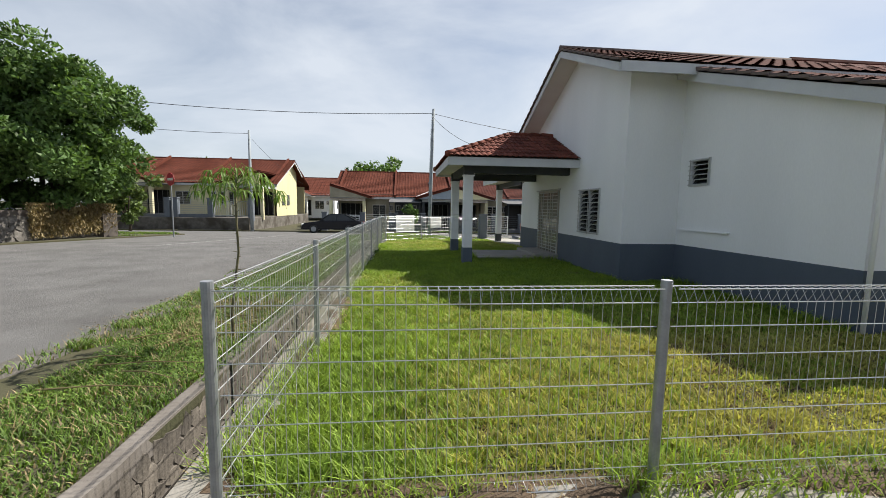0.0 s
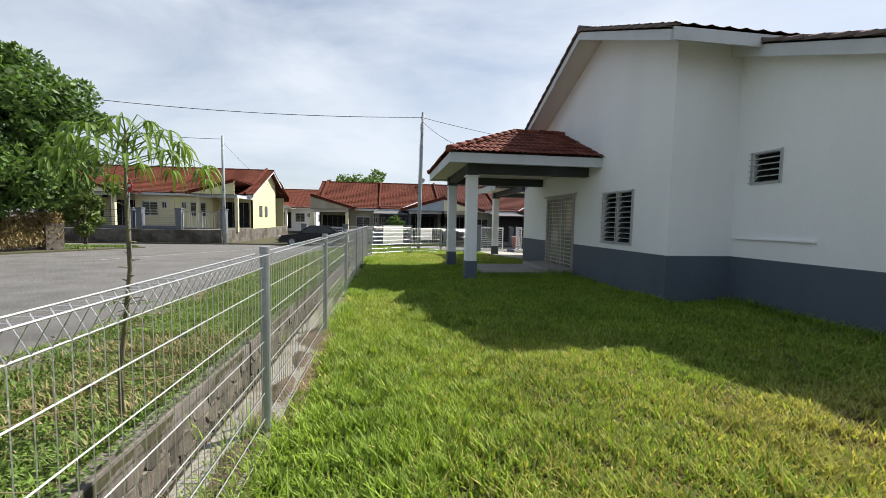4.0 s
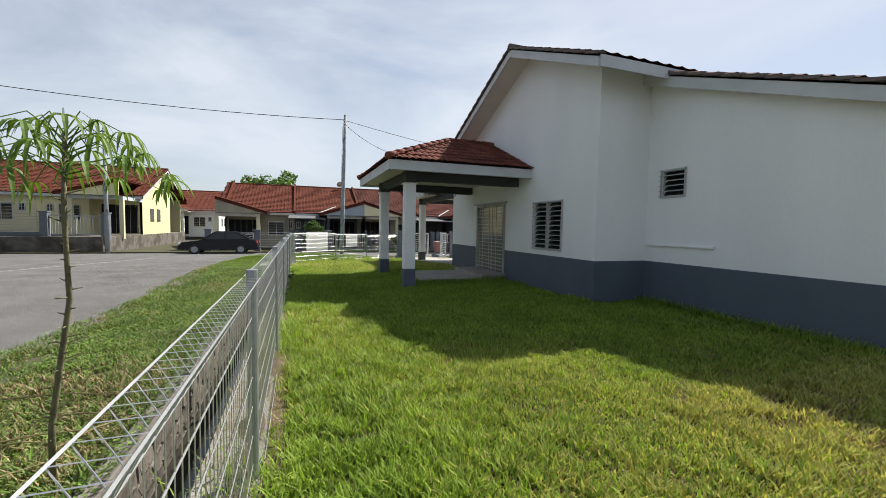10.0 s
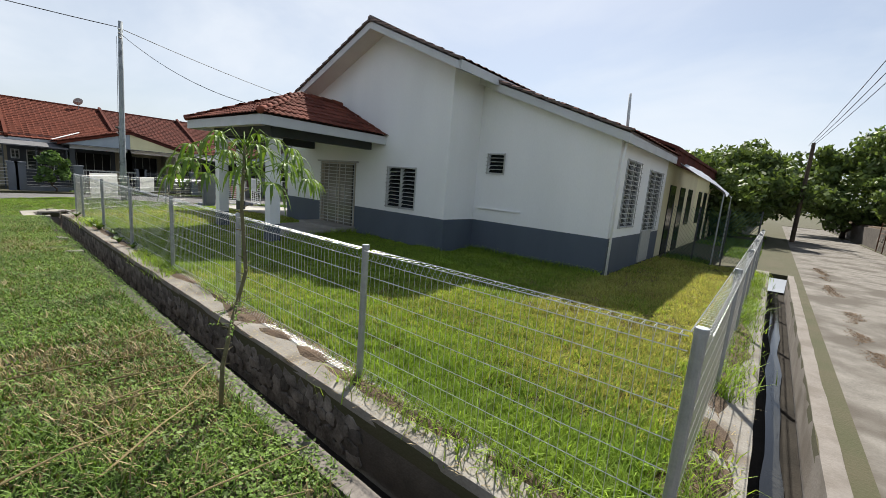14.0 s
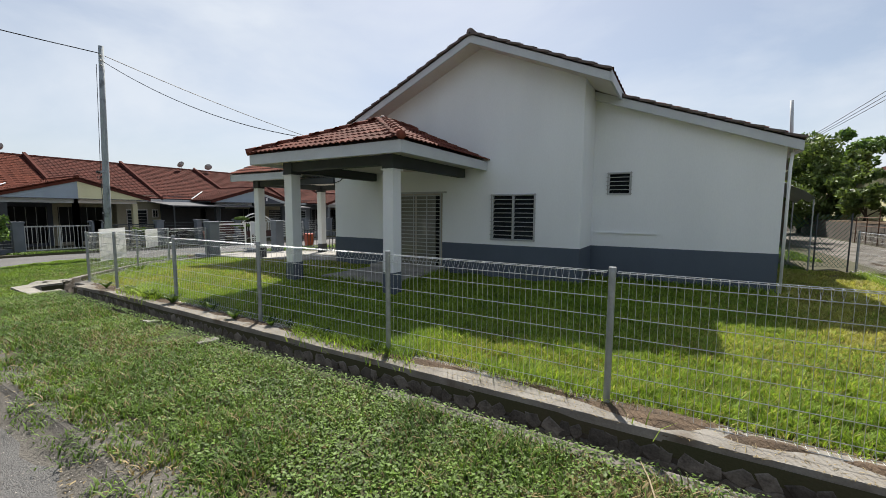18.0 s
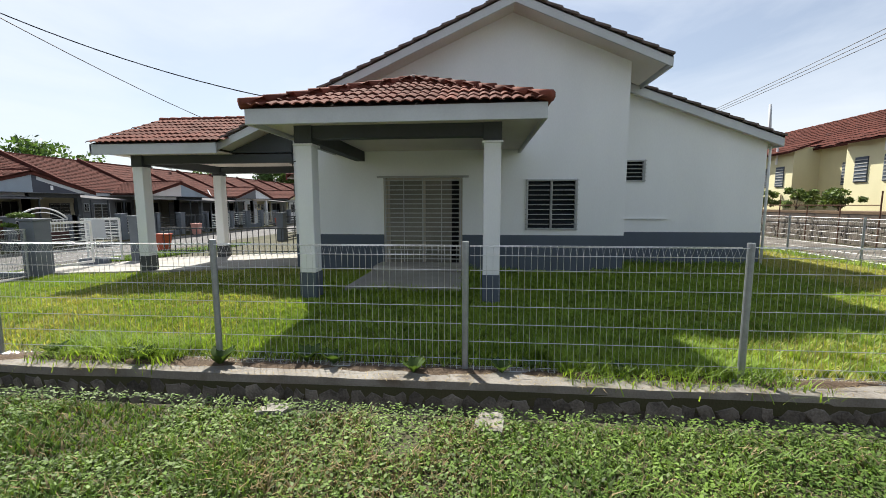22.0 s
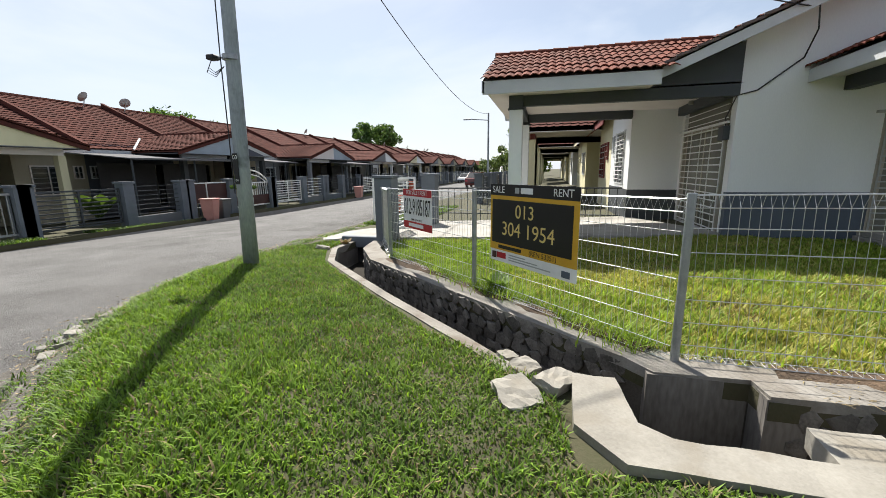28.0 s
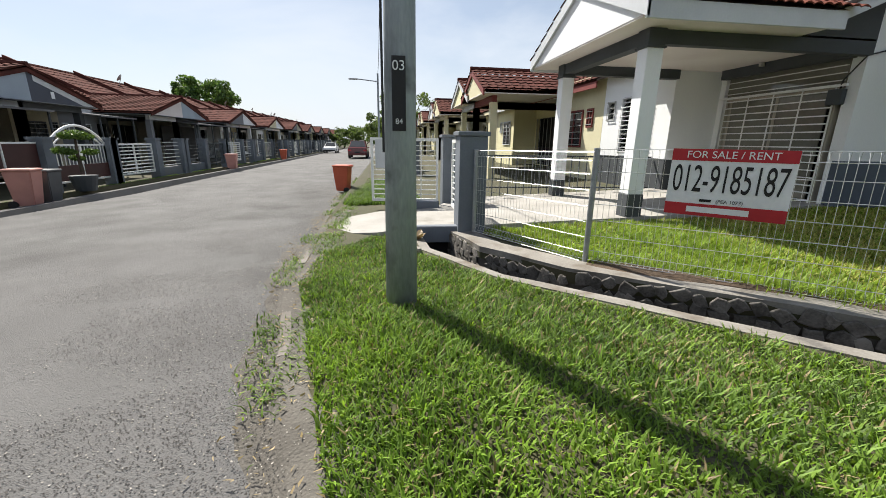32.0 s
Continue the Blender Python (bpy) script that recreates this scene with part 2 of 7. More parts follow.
DOORPAINT = paint("beige_door", (0.4, 0.37, 0.3), (0.32, 0.29, 0.24), 2, 40, 0.8, 0.5, bump=0.04)
# near-black colour that stands in for the shade inside openings
INNER_SHADE = paint("painted_interior_shade", (0.03, 0.03, 0.032), (0.018, 0.018, 0.02), 1.5, 20, 0.9, 0.9, bump=0.0)
POLE = paint("grey_concrete_pole", (0.36, 0.4, 0.42), (0.2, 0.225, 0.24), 4.0, 50, 0.7, 0.85, bump=0.25, streak=0.75, third=(0.15, 0.165, 0.175), third_scale=3.0, third_cut=(0.55, 0.68))
BLACK = paint("black_rubber", (0.02, 0.02, 0.021), (0.012, 0.012, 0.013), 6, 60, 0.8, 0.6, bump=0.05)
BARK = paint("brown_bark", (0.104, 0.08, 0.06), (0.048, 0.036, 0.0272), 7, 60, 0.9, 0.95, bump=0.7, streak=0.6)


# ---------- mesh helpers ----------
XF = [Matrix.Identity(4)]


def box(bm, x0, y0, z0, x1, y1, z1, bevel=0.0):
    m = Matrix.Translation(((x0 + x1) / 2, (y0 + y1) / 2, (z0 + z1) / 2)) @ Matrix.Diagonal((abs(x1 - x0), abs(y1 - y0), abs(z1 - z0), 1))
    made = bmesh.ops.create_cube(bm, size=1, matrix=m)
    if bevel:
        edges = list({e for v in made["verts"] for e in v.link_edges})
        bmesh.ops.bevel(bm, geom=edges, offset=bevel, segments=1, affect="EDGES")
    return bm


def boxes(*rows, bevel=0.0):
    bm = bmesh.new()
    for r in rows:
        box(bm, *r, bevel=bevel)
    return bm


def poly(bm, pts, thick=None):
    """A face through pts; thick: a vector by which it is extruded to a solid."""
    vs = [bm.verts.new(p) for p in pts]
    f = bm.faces.new(vs)
    if thick is not None:
        top = [bm.verts.new(Vector(p) + Vector(thick)) for p in pts]
        bm.faces.new(top[::-1])
        for i in range(len(pts)):
            j = (i + 1) % len(pts)
            bm.faces.new((vs[j], vs[i], top[i], top[j]))
        bmesh.ops.recalc_face_normals(bm, faces=bm.faces[:])
    return f


def tube(bm, pts, r, sides=6, r1=None, cap=True):
    pts = [Vector(p) for p in pts]
    rings = []
    for i, p in enumerate(pts):
        d = (pts[min(i + 1, len(pts) - 1)] - pts[max(i - 1, 0)]).normalized()
        a = d.cross(Vector((0, 0, 1)) if abs(d.z) < 0.9 else Vector((1, 0, 0))).normalized()
        b = d.cross(a)
        rr = r if r1 is None else r + (r1 - r) * i / max(1, len(pts) - 1)
        rings.append([bm.verts.new(p + (a * math.cos(2 * math.pi * k / sides) + b * math.sin(2 * math.pi * k / sides)) * rr) for k in range(sides)])
    for q, w in zip(rings, rings[1:]):
        for k in range(sides):
            bm.faces.new((q[k], q[(k + 1) % sides], w[(k + 1) % sides], w[k]))
    if cap:
        bm.faces.new(rings[0][::-1])
        bm.faces.new(rings[-1])
    return bm


def mesh_of(bm, name, material, smooth=False):
    me = bpy.data.meshes.new(name)
    if XF[0] != Matrix.Identity(4):
        bm.transform(XF[0])
        if XF[0].determinant() < 0:
            bmesh.ops.reverse_faces(bm, faces=bm.faces[:])
    bm.to_mesh(me)
    bm.free()
    if smooth:
        for p in me.polygons:
            p.use_smooth = True
    me.materials.append(material)
    return me


def part(name, bm, material, parent=None, label="", smooth=False):
    if isinstance(bm, bmesh.types.BMesh) and ("wall" in name or "band" in name):
        bmesh.ops.remove_doubles(bm, verts=bm.verts[:], dist=0.0005)
    ob = new(name, bm if isinstance(bm, bpy.types.Mesh) else mesh_of(bm, name, material, smooth))
    if parent is not None:
        ob.parent = parent
        ob.matrix_parent_inverse = parent.matrix_world.inverted()
    if label:
        tagged(ob, label)
    return ob


def thing(name, label, category, at=(0, 0, 0), group="", kind=""):
    ob = new(name)
    ob.empty_display_size = 0.1
    ob.matrix_world = Matrix.Translation(XF[0] @ Vector(at))
    bpy.context.view_layer.update()
    return tagged(ob, label, category, group, kind)


def structure(name, bm, material, label, category):
    return tagged(part(name, bm, material), label, category, kind="structure")


def smoothstep(a, b, v):
    t = np.clip((v - a) / (b - a), 0, 1)
    return t * t * (3 - 2 * t)


CORNER_EDGE = [(-2.6, 18.3), (-1.9, 19.8), (-1.0, 20.8), (-0.32, 21.5), (0.79, 22.12), (1.9, 22.45), (3.3, 22.72)]


def corner_mound(x, y):
    """The grassed corner swells between the drain and the road."""
    x, y = np.asarray(x, float), np.asarray(y, float)
    from_drain = (y - 18.0) * 0.697 - (x - 0.6) * 0.717
    from_road = np.full(np.shape(x), 9.0)
    for (x0, y0), (x1, y1) in zip(CORNER_EDGE, CORNER_EDGE[1:]):
        length = math.hypot(x1 - x0, y1 - y0)
        from_road = np.minimum(from_road, ((x - x0) * (y1 - y0) - (y - y0) * (x1 - x0)) / length)
    return 0.135 * np.clip(from_drain - 0.5, 0, 1.6) * smoothstep(0.0, 0.75, from_road) * smoothstep(16.8, 18.6, y) * smoothstep(4.5, 3.2, x)


def ground_z(x, y):
    return -0.03 * np.clip(y - 14, 0, 22) - 0.02 * np.clip(x - 3, 0, 11) * smoothstep(12.0, 20.0, y) + corner_mound(x, y)

# ---------- the ground: one sheet cut by road, lane, drive and drain ----------
DRAIN_IN = [(12.4, -0.32), (-0.3, -0.32), (-0.3, 15.78), (-0.1, 15.8), (-0.08, 16.36), (0.1, 16.52), (3.2, 19.95), (4.3, 20.6), (5.42, 20.85)]
DRAIN_OUT = [(5.42, 21.28), (4.4, 21.22), (3.2, 20.62), (1.5, 18.95), (0.6, 18.0), (-0.18, 17.2), (-0.24, 16.6), (-0.83, 16.58), (-0.83, 15.71), (-0.57, 15.69), (-0.57, 15.46), (-0.75, 15.4), (-0.75, -0.72), (12.4, -0.72)]
ROAD_NEAR = [(-2.95, -40), (-2.85, 3), (-2.55, 8), (-2.65, 14), (-2.6, 18.3), (-1.9, 19.8), (-1.0, 20.8), (-0.32, 21.5), (0.79, 22.12), (1.9, 22.45), (3.3, 22.72), (6, 22.85)]
REGIONS = {
    "drain": DRAIN_IN + DRAIN_OUT,
    "road": ROAD_NEAR + [(130, 22.85), (130, 31.0), (-130, 31.0), (-130, 24.6), (-13.6, 24.6), (-12.4, 23.6), (-13.0, 20), (-13.7, 14), (-13.7, -40)],
    "lane": [(-2.8, -1.0), (60, -1.0), (60, -4.7), (-2.8, -4.7)],
    "driveway": [(5.45, 20.3), (5.45, 21.45), (5.36, 21.9), (5.62, 22.28), (6.3, 22.7), (7.2, 22.62), (7.45, 21.9), (7.6, 20.75), (8.95, 20.2), (8.95, 15.0), (5.75, 13.7), (5.5, 17.6)],
}


def inside(pts, x, y):
    """Which of the points x, y lie in the polygon."""
    hit = np.zeros(len(x), bool)
    for (x0, y0), (x1, y1) in zip(pts, pts[1:] + pts[:1]):
        cross = ((y0 > y) != (y1 > y)) & (x < (x1 - x0) * (y - y0) / ((y1 - y0) or 1e-9) + x0)
        hit ^= cross
    return hit


def build_ground():
    verts, faces = [], []
    for name, pts in REGIONS.items():
        faces.append(list(range(len(verts), len(verts) + len(pts))))
        verts += [Vector(p) for p in pts]
    xs = [-900, -300, -120, -60, -35] + list(range(-20, 26, 1)) + [30, 36, 44, 55, 75, 100, 140, 300, 900]
    ys = [-900, -300, -120, -60, -30] + list(range(-14, 40, 1)) + [44, 50, 60, 80, 120, 300, 900]
    verts += [Vector((x + 0.03, y + 0.043)) for x in xs for y in ys]
    verts += [Vector((-2.63 + 0.27 * i, 16.87 + 0.27 * j)) for i in range(27) for j in range(22)]
    vs, es, fs, ov, oe, of = delaunay_2d_cdt(verts, [], faces, 0, 1e-4)
    names = list(REGIONS)
    groups = {"ground": []} | {k: [] for k in names}
    cx = np.array([sum(vs[i].x for i in f) / len(f) for f in fs])
    cy = np.array([sum(vs[i].y for i in f) / len(f) for f in fs])
    where = np.full(len(fs), "ground", dtype="<U10")
    for name in ("road", "lane", "driveway", "drain"):
        where[inside(REGIONS[name], cx, cy)] = name
    for tri, name in zip(fs, where):
        groups[str(name)].append(tri)
    lift = {"ground": 0.0, "road": -0.055, "lane": -0.03, "driveway": 0.08}
    style = {
        "ground": (VERGE, "grassy ground with patches of bare earth", "ground"),
        "road": (ASPHALT, "worn grey asphalt road with loose grit at its edge", "road"),
        "lane": (LANE, "stained concrete back lane", "lane"),
        "driveway": (SLAB, "pale concrete driveway under the carport", "driveway"),
    }
    for name, (material, label, category) in style.items():
        bm = bmesh.new()
        made = {}
        for tri in groups[name]:
            for i in tri:
                if i not in made:
                    x, y = vs[i]
                    up = lift[name] - (0.095 * float(smoothstep(21.5, 22.6, y)) if name == "driveway" else 0.0)
                    made[i] = bm.verts.new((x, y, float(ground_z(x, y)) + up))
            bm.faces.new([made[i] for i in tri])
        rim = [e for e in bm.edges if e.is_boundary]
        out = bmesh.ops.extrude_edge_only(bm, edges=rim)["geom"]
        for v in out:
            if isinstance(v, bmesh.types.BMVert):
                v.co.z -= 0.12
        structure(name, bm, material, label, category)


build_ground()


def gz(x, y):
    return float(ground_z(x, y))


def strip(bm, line, offset, width, top, depth):
    """A solid band along a line in plan, from offset to offset + width on its left; top above the ground."""
    pts = [Vector(p) for p in line]
    left = []
    for i, p in enumerate(pts):
        a = (pts[i] - pts[i - 1]).normalized() if i else None
        b = (pts[i + 1] - pts[i]).normalized() if i < len(pts) - 1 else None
        na = Vector((-a.y, a.x)) if a else None
        nb = Vector((-b.y, b.x)) if b else None
        n = na if nb is None else nb if na is None else (na + nb) / max(0.3, 1 + na.dot(nb))
        left.append((p + n * offset, p + n * (offset + width)))
    rows = []
    for p, q in left:
        za, zb = gz(*p), gz(*q)
        rows.append([bm.verts.new((p.x, p.y, za + top - depth)), bm.verts.new((p.x, p.y, za + top)), bm.verts.new((q.x, q.y, zb + top)), bm.verts.new((q.x, q.y, zb + top - depth))])
    for r, s in zip(rows, rows[1:]):
        for k in range(4):
            bm.faces.new((r[k], r[(k + 1) % 4], s[(k + 1) % 4], s[k]))
    bm.faces.new(rows[0])
    bm.faces.new(rows[-1][::-1])
    bmesh.ops.recalc_face_normals(bm, faces=bm.faces[:])
    return bm


def dense(line, step):
    out = []
    for (x0, y0), (x1, y1) in zip(line, line[1:]):
        n = max(1, int(math.hypot(x1 - x0, y1 - y0) / step))
        out += [(x0 + (x1 - x0) * i / n, y0 + (y1 - y0) * i / n) for i in range(n)]
    return out + [line[-1]]


def rough(bm, amount, seed):
    noise.seed_set(seed)
    for v in bm.verts:
        v.co += noise.noise_vector(v.co * 3.1) * amount + noise.noise_vector(v.co * 11) * amount * 0.5
    return bm


# The open drain: a lip of rough concrete on both sides, walls of rubble, a wet bed.
drain = thing("open_drain", "open rubble-lined concrete drain with a wet bed along the fence", "drain", (-0.5, 0, 0), kind="structure")
LEDGE = dense(DRAIN_IN, 0.35)
part("inner_lip", rough(strip(bmesh.new(), LEDGE, -0.33, 0.33, 0.035, 0.075), 0.012, 3), LIP, drain, "dirty weathered concrete lip")
# mortar dark for stains and for the shade on this side
part("inner_wall", rough(strip(bmesh.new(), LEDGE, -0.2, 0.185, -0.03, 0.66), 0.008, 5), MORTAR, drain, "dark stained rubble wall with its shade in the colour")
OUTER = dense([(-0.75, 6.6), (-0.75, -0.72), (12.4, -0.72)], 0.35)
part("outer_lip", rough(strip(bmesh.new(), OUTER, -0.13, 0.13, 0.012, 0.14), 0.014, 7), CONCRETE, drain, "crumbling pale concrete lip")
part("corner_lip", rough(strip(bmesh.new(), dense(DRAIN_OUT[:6], 0.35), -0.12, 0.12, 0.012, 0.14), 0.014, 8), LIP, drain, "pale worn concrete lip")
part("outer_wall", rough(strip(bmesh.new(), dense(DRAIN_OUT, 0.35), -0.2, 0.19, -0.14, 0.6), 0.012, 9), CONCRETE, drain, "damp rubble wall")
bed = bmesh.new()
vs, es, fs, ov, oe, of = delaunay_2d_cdt([Vector(p) for p in dense(DRAIN_IN, 1.0) + dense(DRAIN_OUT, 1.0)], [], [list(range(len(dense(DRAIN_IN, 1.0) + dense(DRAIN_OUT, 1.0))))], 1, 1e-4)
bv = [bed.verts.new((v.x, v.y, gz(v.x, v.y) - 0.5)) for v in vs]
for f in fs:
    bed.faces.new([bv[i] for i in f])
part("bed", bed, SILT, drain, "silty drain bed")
bm = bmesh.new()
for a, b in zip(dense([(-0.5, 0), (-0.5, 15.2)], 0.5), dense([(-0.5, 0), (-0.5, 15.2)], 0.5)[1:]):
    w0, w1 = 0.07 + 0.05 * noise.noise((0, a[1] * 0.9, 2)), 0.07 + 0.05 * noise.noise((0, b[1] * 0.9, 2))
    bm.faces.new([bm.verts.new(p) for p in ((a[0] - w0, a[1], -0.475 + gz(*a)), (a[0] + w0, a[1], -0.475 + gz(*a)), (b[0] + w1, b[1], -0.475 + gz(*b)), (b[0] - w1, b[1], -0.475 + gz(*b)))])
for x in range(0, 24):
    x0, x1 = x * 0.5, x * 0.5 + 0.5
    w0, w1 = 0.07 + 0.05 * noise.noise((x0 * 0.9, 0, 5)), 0.07 + 0.05 * noise.noise((x1 * 0.9, 0, 5))
    bm.faces.new([bm.verts.new(p) for p in ((x0, -0.52 - w0, -0.475), (x1, -0.52 - w1, -0.475), (x1, -0.52 + w1, -0.475), (x0, -0.52 + w0, -0.475))])
part("water", bm, WATER, drain, "thin sheet of standing water")
# the open sump where the drain turns, with its broad cast rim
RIM = [(-1.07, 15.4), (-0.54, 15.4), (-0.54, 15.72), (-0.82, 15.74), (-0.82, 16.44), (-0.72, 16.58), (-0.24, 16.62), (-0.22, 16.9), (-0.8, 16.92), (-1.07, 16.7)]
vs, es, fs, ov, oe, of = delaunay_2d_cdt([Vector(p) for p in dense(RIM + RIM[:1], 0.12)[:-1]], [], [list(range(len(dense(RIM + RIM[:1], 0.12)) - 1))], 1, 1e-4)
bm = bmesh.new()
rv = [bm.verts.new((v.x, v.y, -0.035)) for v in vs]
for f in fs:
    bm.faces.new([rv[i] for i in f])
for v in bmesh.ops.extrude_face_region(bm, geom=bm.faces[:])["geom"]:
    if isinstance(v, bmesh.types.BMVert):
        v.co.z -= 0.13
bmesh.ops.recalc_face_normals(bm, faces=bm.faces[:])
part("sump_rim", rough(bm, 0.014, 4), RIMCAST, drain, "pale cast concrete sump rim")
part("sump_wall", boxes((-0.095, 15.8, -0.7, 0.1, 16.4, -0.055), (-0.295, 15.55, -0.7, -0.095, 15.79, -0.04), (-0.86, 15.74, -0.7, -0.828, 16.58, -0.145), (-0.82, 16.66, -0.7, -0.26, 16.72, -0.17)), SUMPWALL, drain, "stained grey concrete sump side")

def earth_bank(line, label):
    """A crumbling bank of earth along the fence, spilling to the line's left."""
    bm = bmesh.new()
    rows = []
    pts = [Vector(p) for p in dense(line, 0.14)]
    for i, p in enumerate(pts):
        d = (pts[min(i + 1, len(pts) - 1)] - pts[max(i - 1, 0)]).normalized()
        n = Vector((-d.y, d.x))
        n1, n2 = noise.noise((p.x * 0.9, p.y * 0.9, 1.5)), noise.noise((p.x * 3.1, p.y * 3.1, 6.0))
        reach = max(0.03, 0.14 + 0.15 * n1 + 0.07 * n2)
        rows.append([bm.verts.new((p.x + n.x * o + d.x * 0.03 * n2, p.y + n.y * o + d.y * 0.03 * n2, gz(p.x, p.y) + h)) for o, h in ((-0.22, -0.01), (-0.06, 0.03 + 0.05 * max(0, n1)), (reach * 0.5, 0.05 + 0.04 * n2), (reach, 0.035), (reach + 0.03, 0.015))])
    for r, s in zip(rows, rows[1:]):
        for k in range(4):
            bm.faces.new((r[k], s[k], s[k + 1], r[k + 1]))
    bmesh.ops.recalc_face_normals(bm, faces=bm.faces[:])
    structure("earth_bank", bm, EARTH, label, "ground")


earth_bank([(-0.02, 0.1), (-0.02, 14.6), (0.1, 15.6)], "dark crumbly earth spilling from the lawn under the fence")
earth_bank([(0.3, 16.25), (1.8, 17.88), (3.4, 19.62)], "dark crumbly earth under the corner fence")
earth_bank([(11.8, -0.02), (0.15, -0.02)], "dark crumbly earth under the back fence")

# Kerb along the corner of the road.
kerb = thing("kerb", "broken pale concrete kerb edging the road corner", "kerb", (-1, 20.8, 0), kind="structure")
KERB = dense([(-2.45, 18.7)] + ROAD_NEAR[5:], 0.55)
for i, (p, q) in enumerate(zip(KERB, KERB[1:])):
    if i % 9 in (1, 4, 5):
        continue
    d = Vector(q) - Vector(p)
    q2 = Vector(p) + d * (0.95 + 0.04 * math.sin(i * 2.9))
    part("kerb_stone", rough(strip(bmesh.new(), [p, tuple(q2)], -0.07 - 0.012 * math.sin(i * 1.7), 0.075, 0.004 + 0.014 * math.sin(i * 2.3), 0.16), 0.016, i), CONCRETE, kerb)

# worn earth sloping from the verge down to the road
def edge_band(line, rows_at, seed):
    """A ragged band along a line: rows_at(n1, n2) gives (offset to the road, height) from the verge outwards."""
    bm = bmesh.new()
    rows = []
    pts = [Vector(p) for p in dense(line, 0.22)]
    for i, p in enumerate(pts):
        d = (pts[min(i + 1, len(pts) - 1)] - pts[max(i - 1, 0)]).normalized()
        n = Vector((-d.y, d.x))
        n1, n2 = noise.noise((p.x * 0.8, p.y * 0.8, seed)), noise.noise((p.x * 2.6, p.y * 2.6, seed + 5))
        rows.append([bm.verts.new((p.x + n.x * o, p.y + n.y * o, gz(p.x + n.x * o, p.y + n.y * o) + h)) for o, h in rows_at(n1, n2)])
    for r, s in zip(rows, rows[1:]):
        for k in range(len(r) - 1):
            bm.faces.new((r[k], s[k], s[k + 1], r[k + 1]))
    bmesh.ops.recalc_face_normals(bm, faces=bm.faces[:])
    return bm


VERGE_LINE = [(-2.95, -8), (-2.85, 3), (-2.55, 8), (-2.65, 14), (-2.6, 18.3), (-1.9, 19.8), (-1.0, 20.8), (-0.32, 21.5), (0.79, 22.12), (1.9, 22.45), (3.3, 22.72), (4.6, 22.79), (7.2, 22.86), (18.0, 22.87)]
structure("road_shoulder", edge_band(VERGE_LINE, lambda p, q: ((-0.35 - 0.3 * p, -0.012), (-0.16 - 0.2 * p - 0.1 * q, 0.009), (0.01, 0.007 + 0.01 * q), (0.06 + 0.04 * q, -0.025), (0.16 + 0.16 * p + 0.14 * q, -0.05), (0.3 + 0.18 * p + 0.14 * q, -0.064)), 3), SHOULDER, "worn earth and grit between verge and road", "ground")

# ---------- welded mesh fence ----------
def wire_mesh(pts, r, name):
    return mesh_of(tube(bmesh.new(), pts, r, 4), name, WIRE)


VERT_PTS = [(0, 0, 0.13), (0, 0.05, 0.04), (0, -0.045, 0.04), (0, 0, 0.13), (0, 0, 1.09), (0, -0.045, 1.175), (0, 0.045, 1.175), (0, 0, 1.09)]
VERT_WIRE = wire_mesh(VERT_PTS, 0.0018, "vertical_wire")
LEVELS = [(0, 0.13), (0.05, 0.04), (-0.045, 0.04), (0, 0.295), (0, 0.46), (0, 0.625), (0, 0.79), (0, 0.955), (0, 1.09), (-0.045, 1.175), (0.045, 1.175)]
LONG_WIRE = {}


def fence_run(name, label, posts, skip_first=False):
    run = thing(name, label, "fence", (*posts[0], gz(*posts[0])), kind="")
    for i, p in enumerate(posts):
        if i == 0 and skip_first:
            continue
        bm = bmesh.new()
        z0 = gz(*p)
        tube(bm, [(p[0], p[1], z0 - 0.1), (p[0], p[1], z0 + 1.2)], 0.029, 14)
        post = part("post", bm, GALV, run, smooth=False)
        bm = bmesh.new()
        tube(bm, [(p[0], p[1], z0 + 1.178), (p[0], p[1], z0 + 1.212), (p[0], p[1], z0 + 1.217)], 0.0315, 14, 0.029)
        part("post_cap", bm, GALV, post)
        bm = bmesh.new()
        bmesh.ops.create_icosphere(bm, subdivisions=3, radius=0.12, matrix=Matrix.Translation((p[0], p[1], z0 - 0.005)) @ Matrix.Diagonal((1, 1, 0.28, 1)))
        part("footing", rough(rough(bm, 0.03, i + 20), 0.012, i + 60), CONCRETE, run, "crumbled concrete footing")
    for p, q in zip(posts, posts[1:]):
        d = Vector(q) - Vector(p)
        length = d.length
        slope = (gz(*q) - gz(*p)) / length
        m = Matrix.Translation((p[0], p[1], gz(*p))) @ Matrix(((d.x / length, -d.y / length, 0, 0), (d.y / length, d.x / length, 0, 0), (slope, 0, 1, 0), (0, 0, 0, 1)))
        panel = new("panel")
        panel.empty_display_size = 0.1
        panel.matrix_world = m
        panel.parent = run
        panel.matrix_parent_inverse = run.matrix_world.inverted()
        key = round(length - 0.08, 3)
        if key not in LONG_WIRE:
            LONG_WIRE[key] = wire_mesh([(0.04, 0, 0), (length - 0.04, 0, 0)], 0.0033, "horizontal_wire")
        for y, z in LEVELS:
            w = new("horizontal_wire", LONG_WIRE[key])
            w.parent = panel
            w.location = (0, y, z)
        n = int(round((length - 0.1) / 0.0555))
        for k in range(n):
            w = new("vertical_wire", VERT_WIRE)
            w.parent = panel
            w.location = (0.05 + (length - 0.1) * (k + 0.5) / n, 0, 0)


SIDE_POSTS = [(0.0, 2.4 * k) for k in range(7)] + [(0.11, 16.18)]
fence_run("side_fence", "galvanised welded-mesh fence with rolled top along the verge", SIDE_POSTS)
fence_run("corner_fence", "galvanised welded-mesh fence cutting the street corner", [SIDE_POSTS[-1], (1.79, 17.92), (3.41, 19.65), (5.15, 20.5)], True)
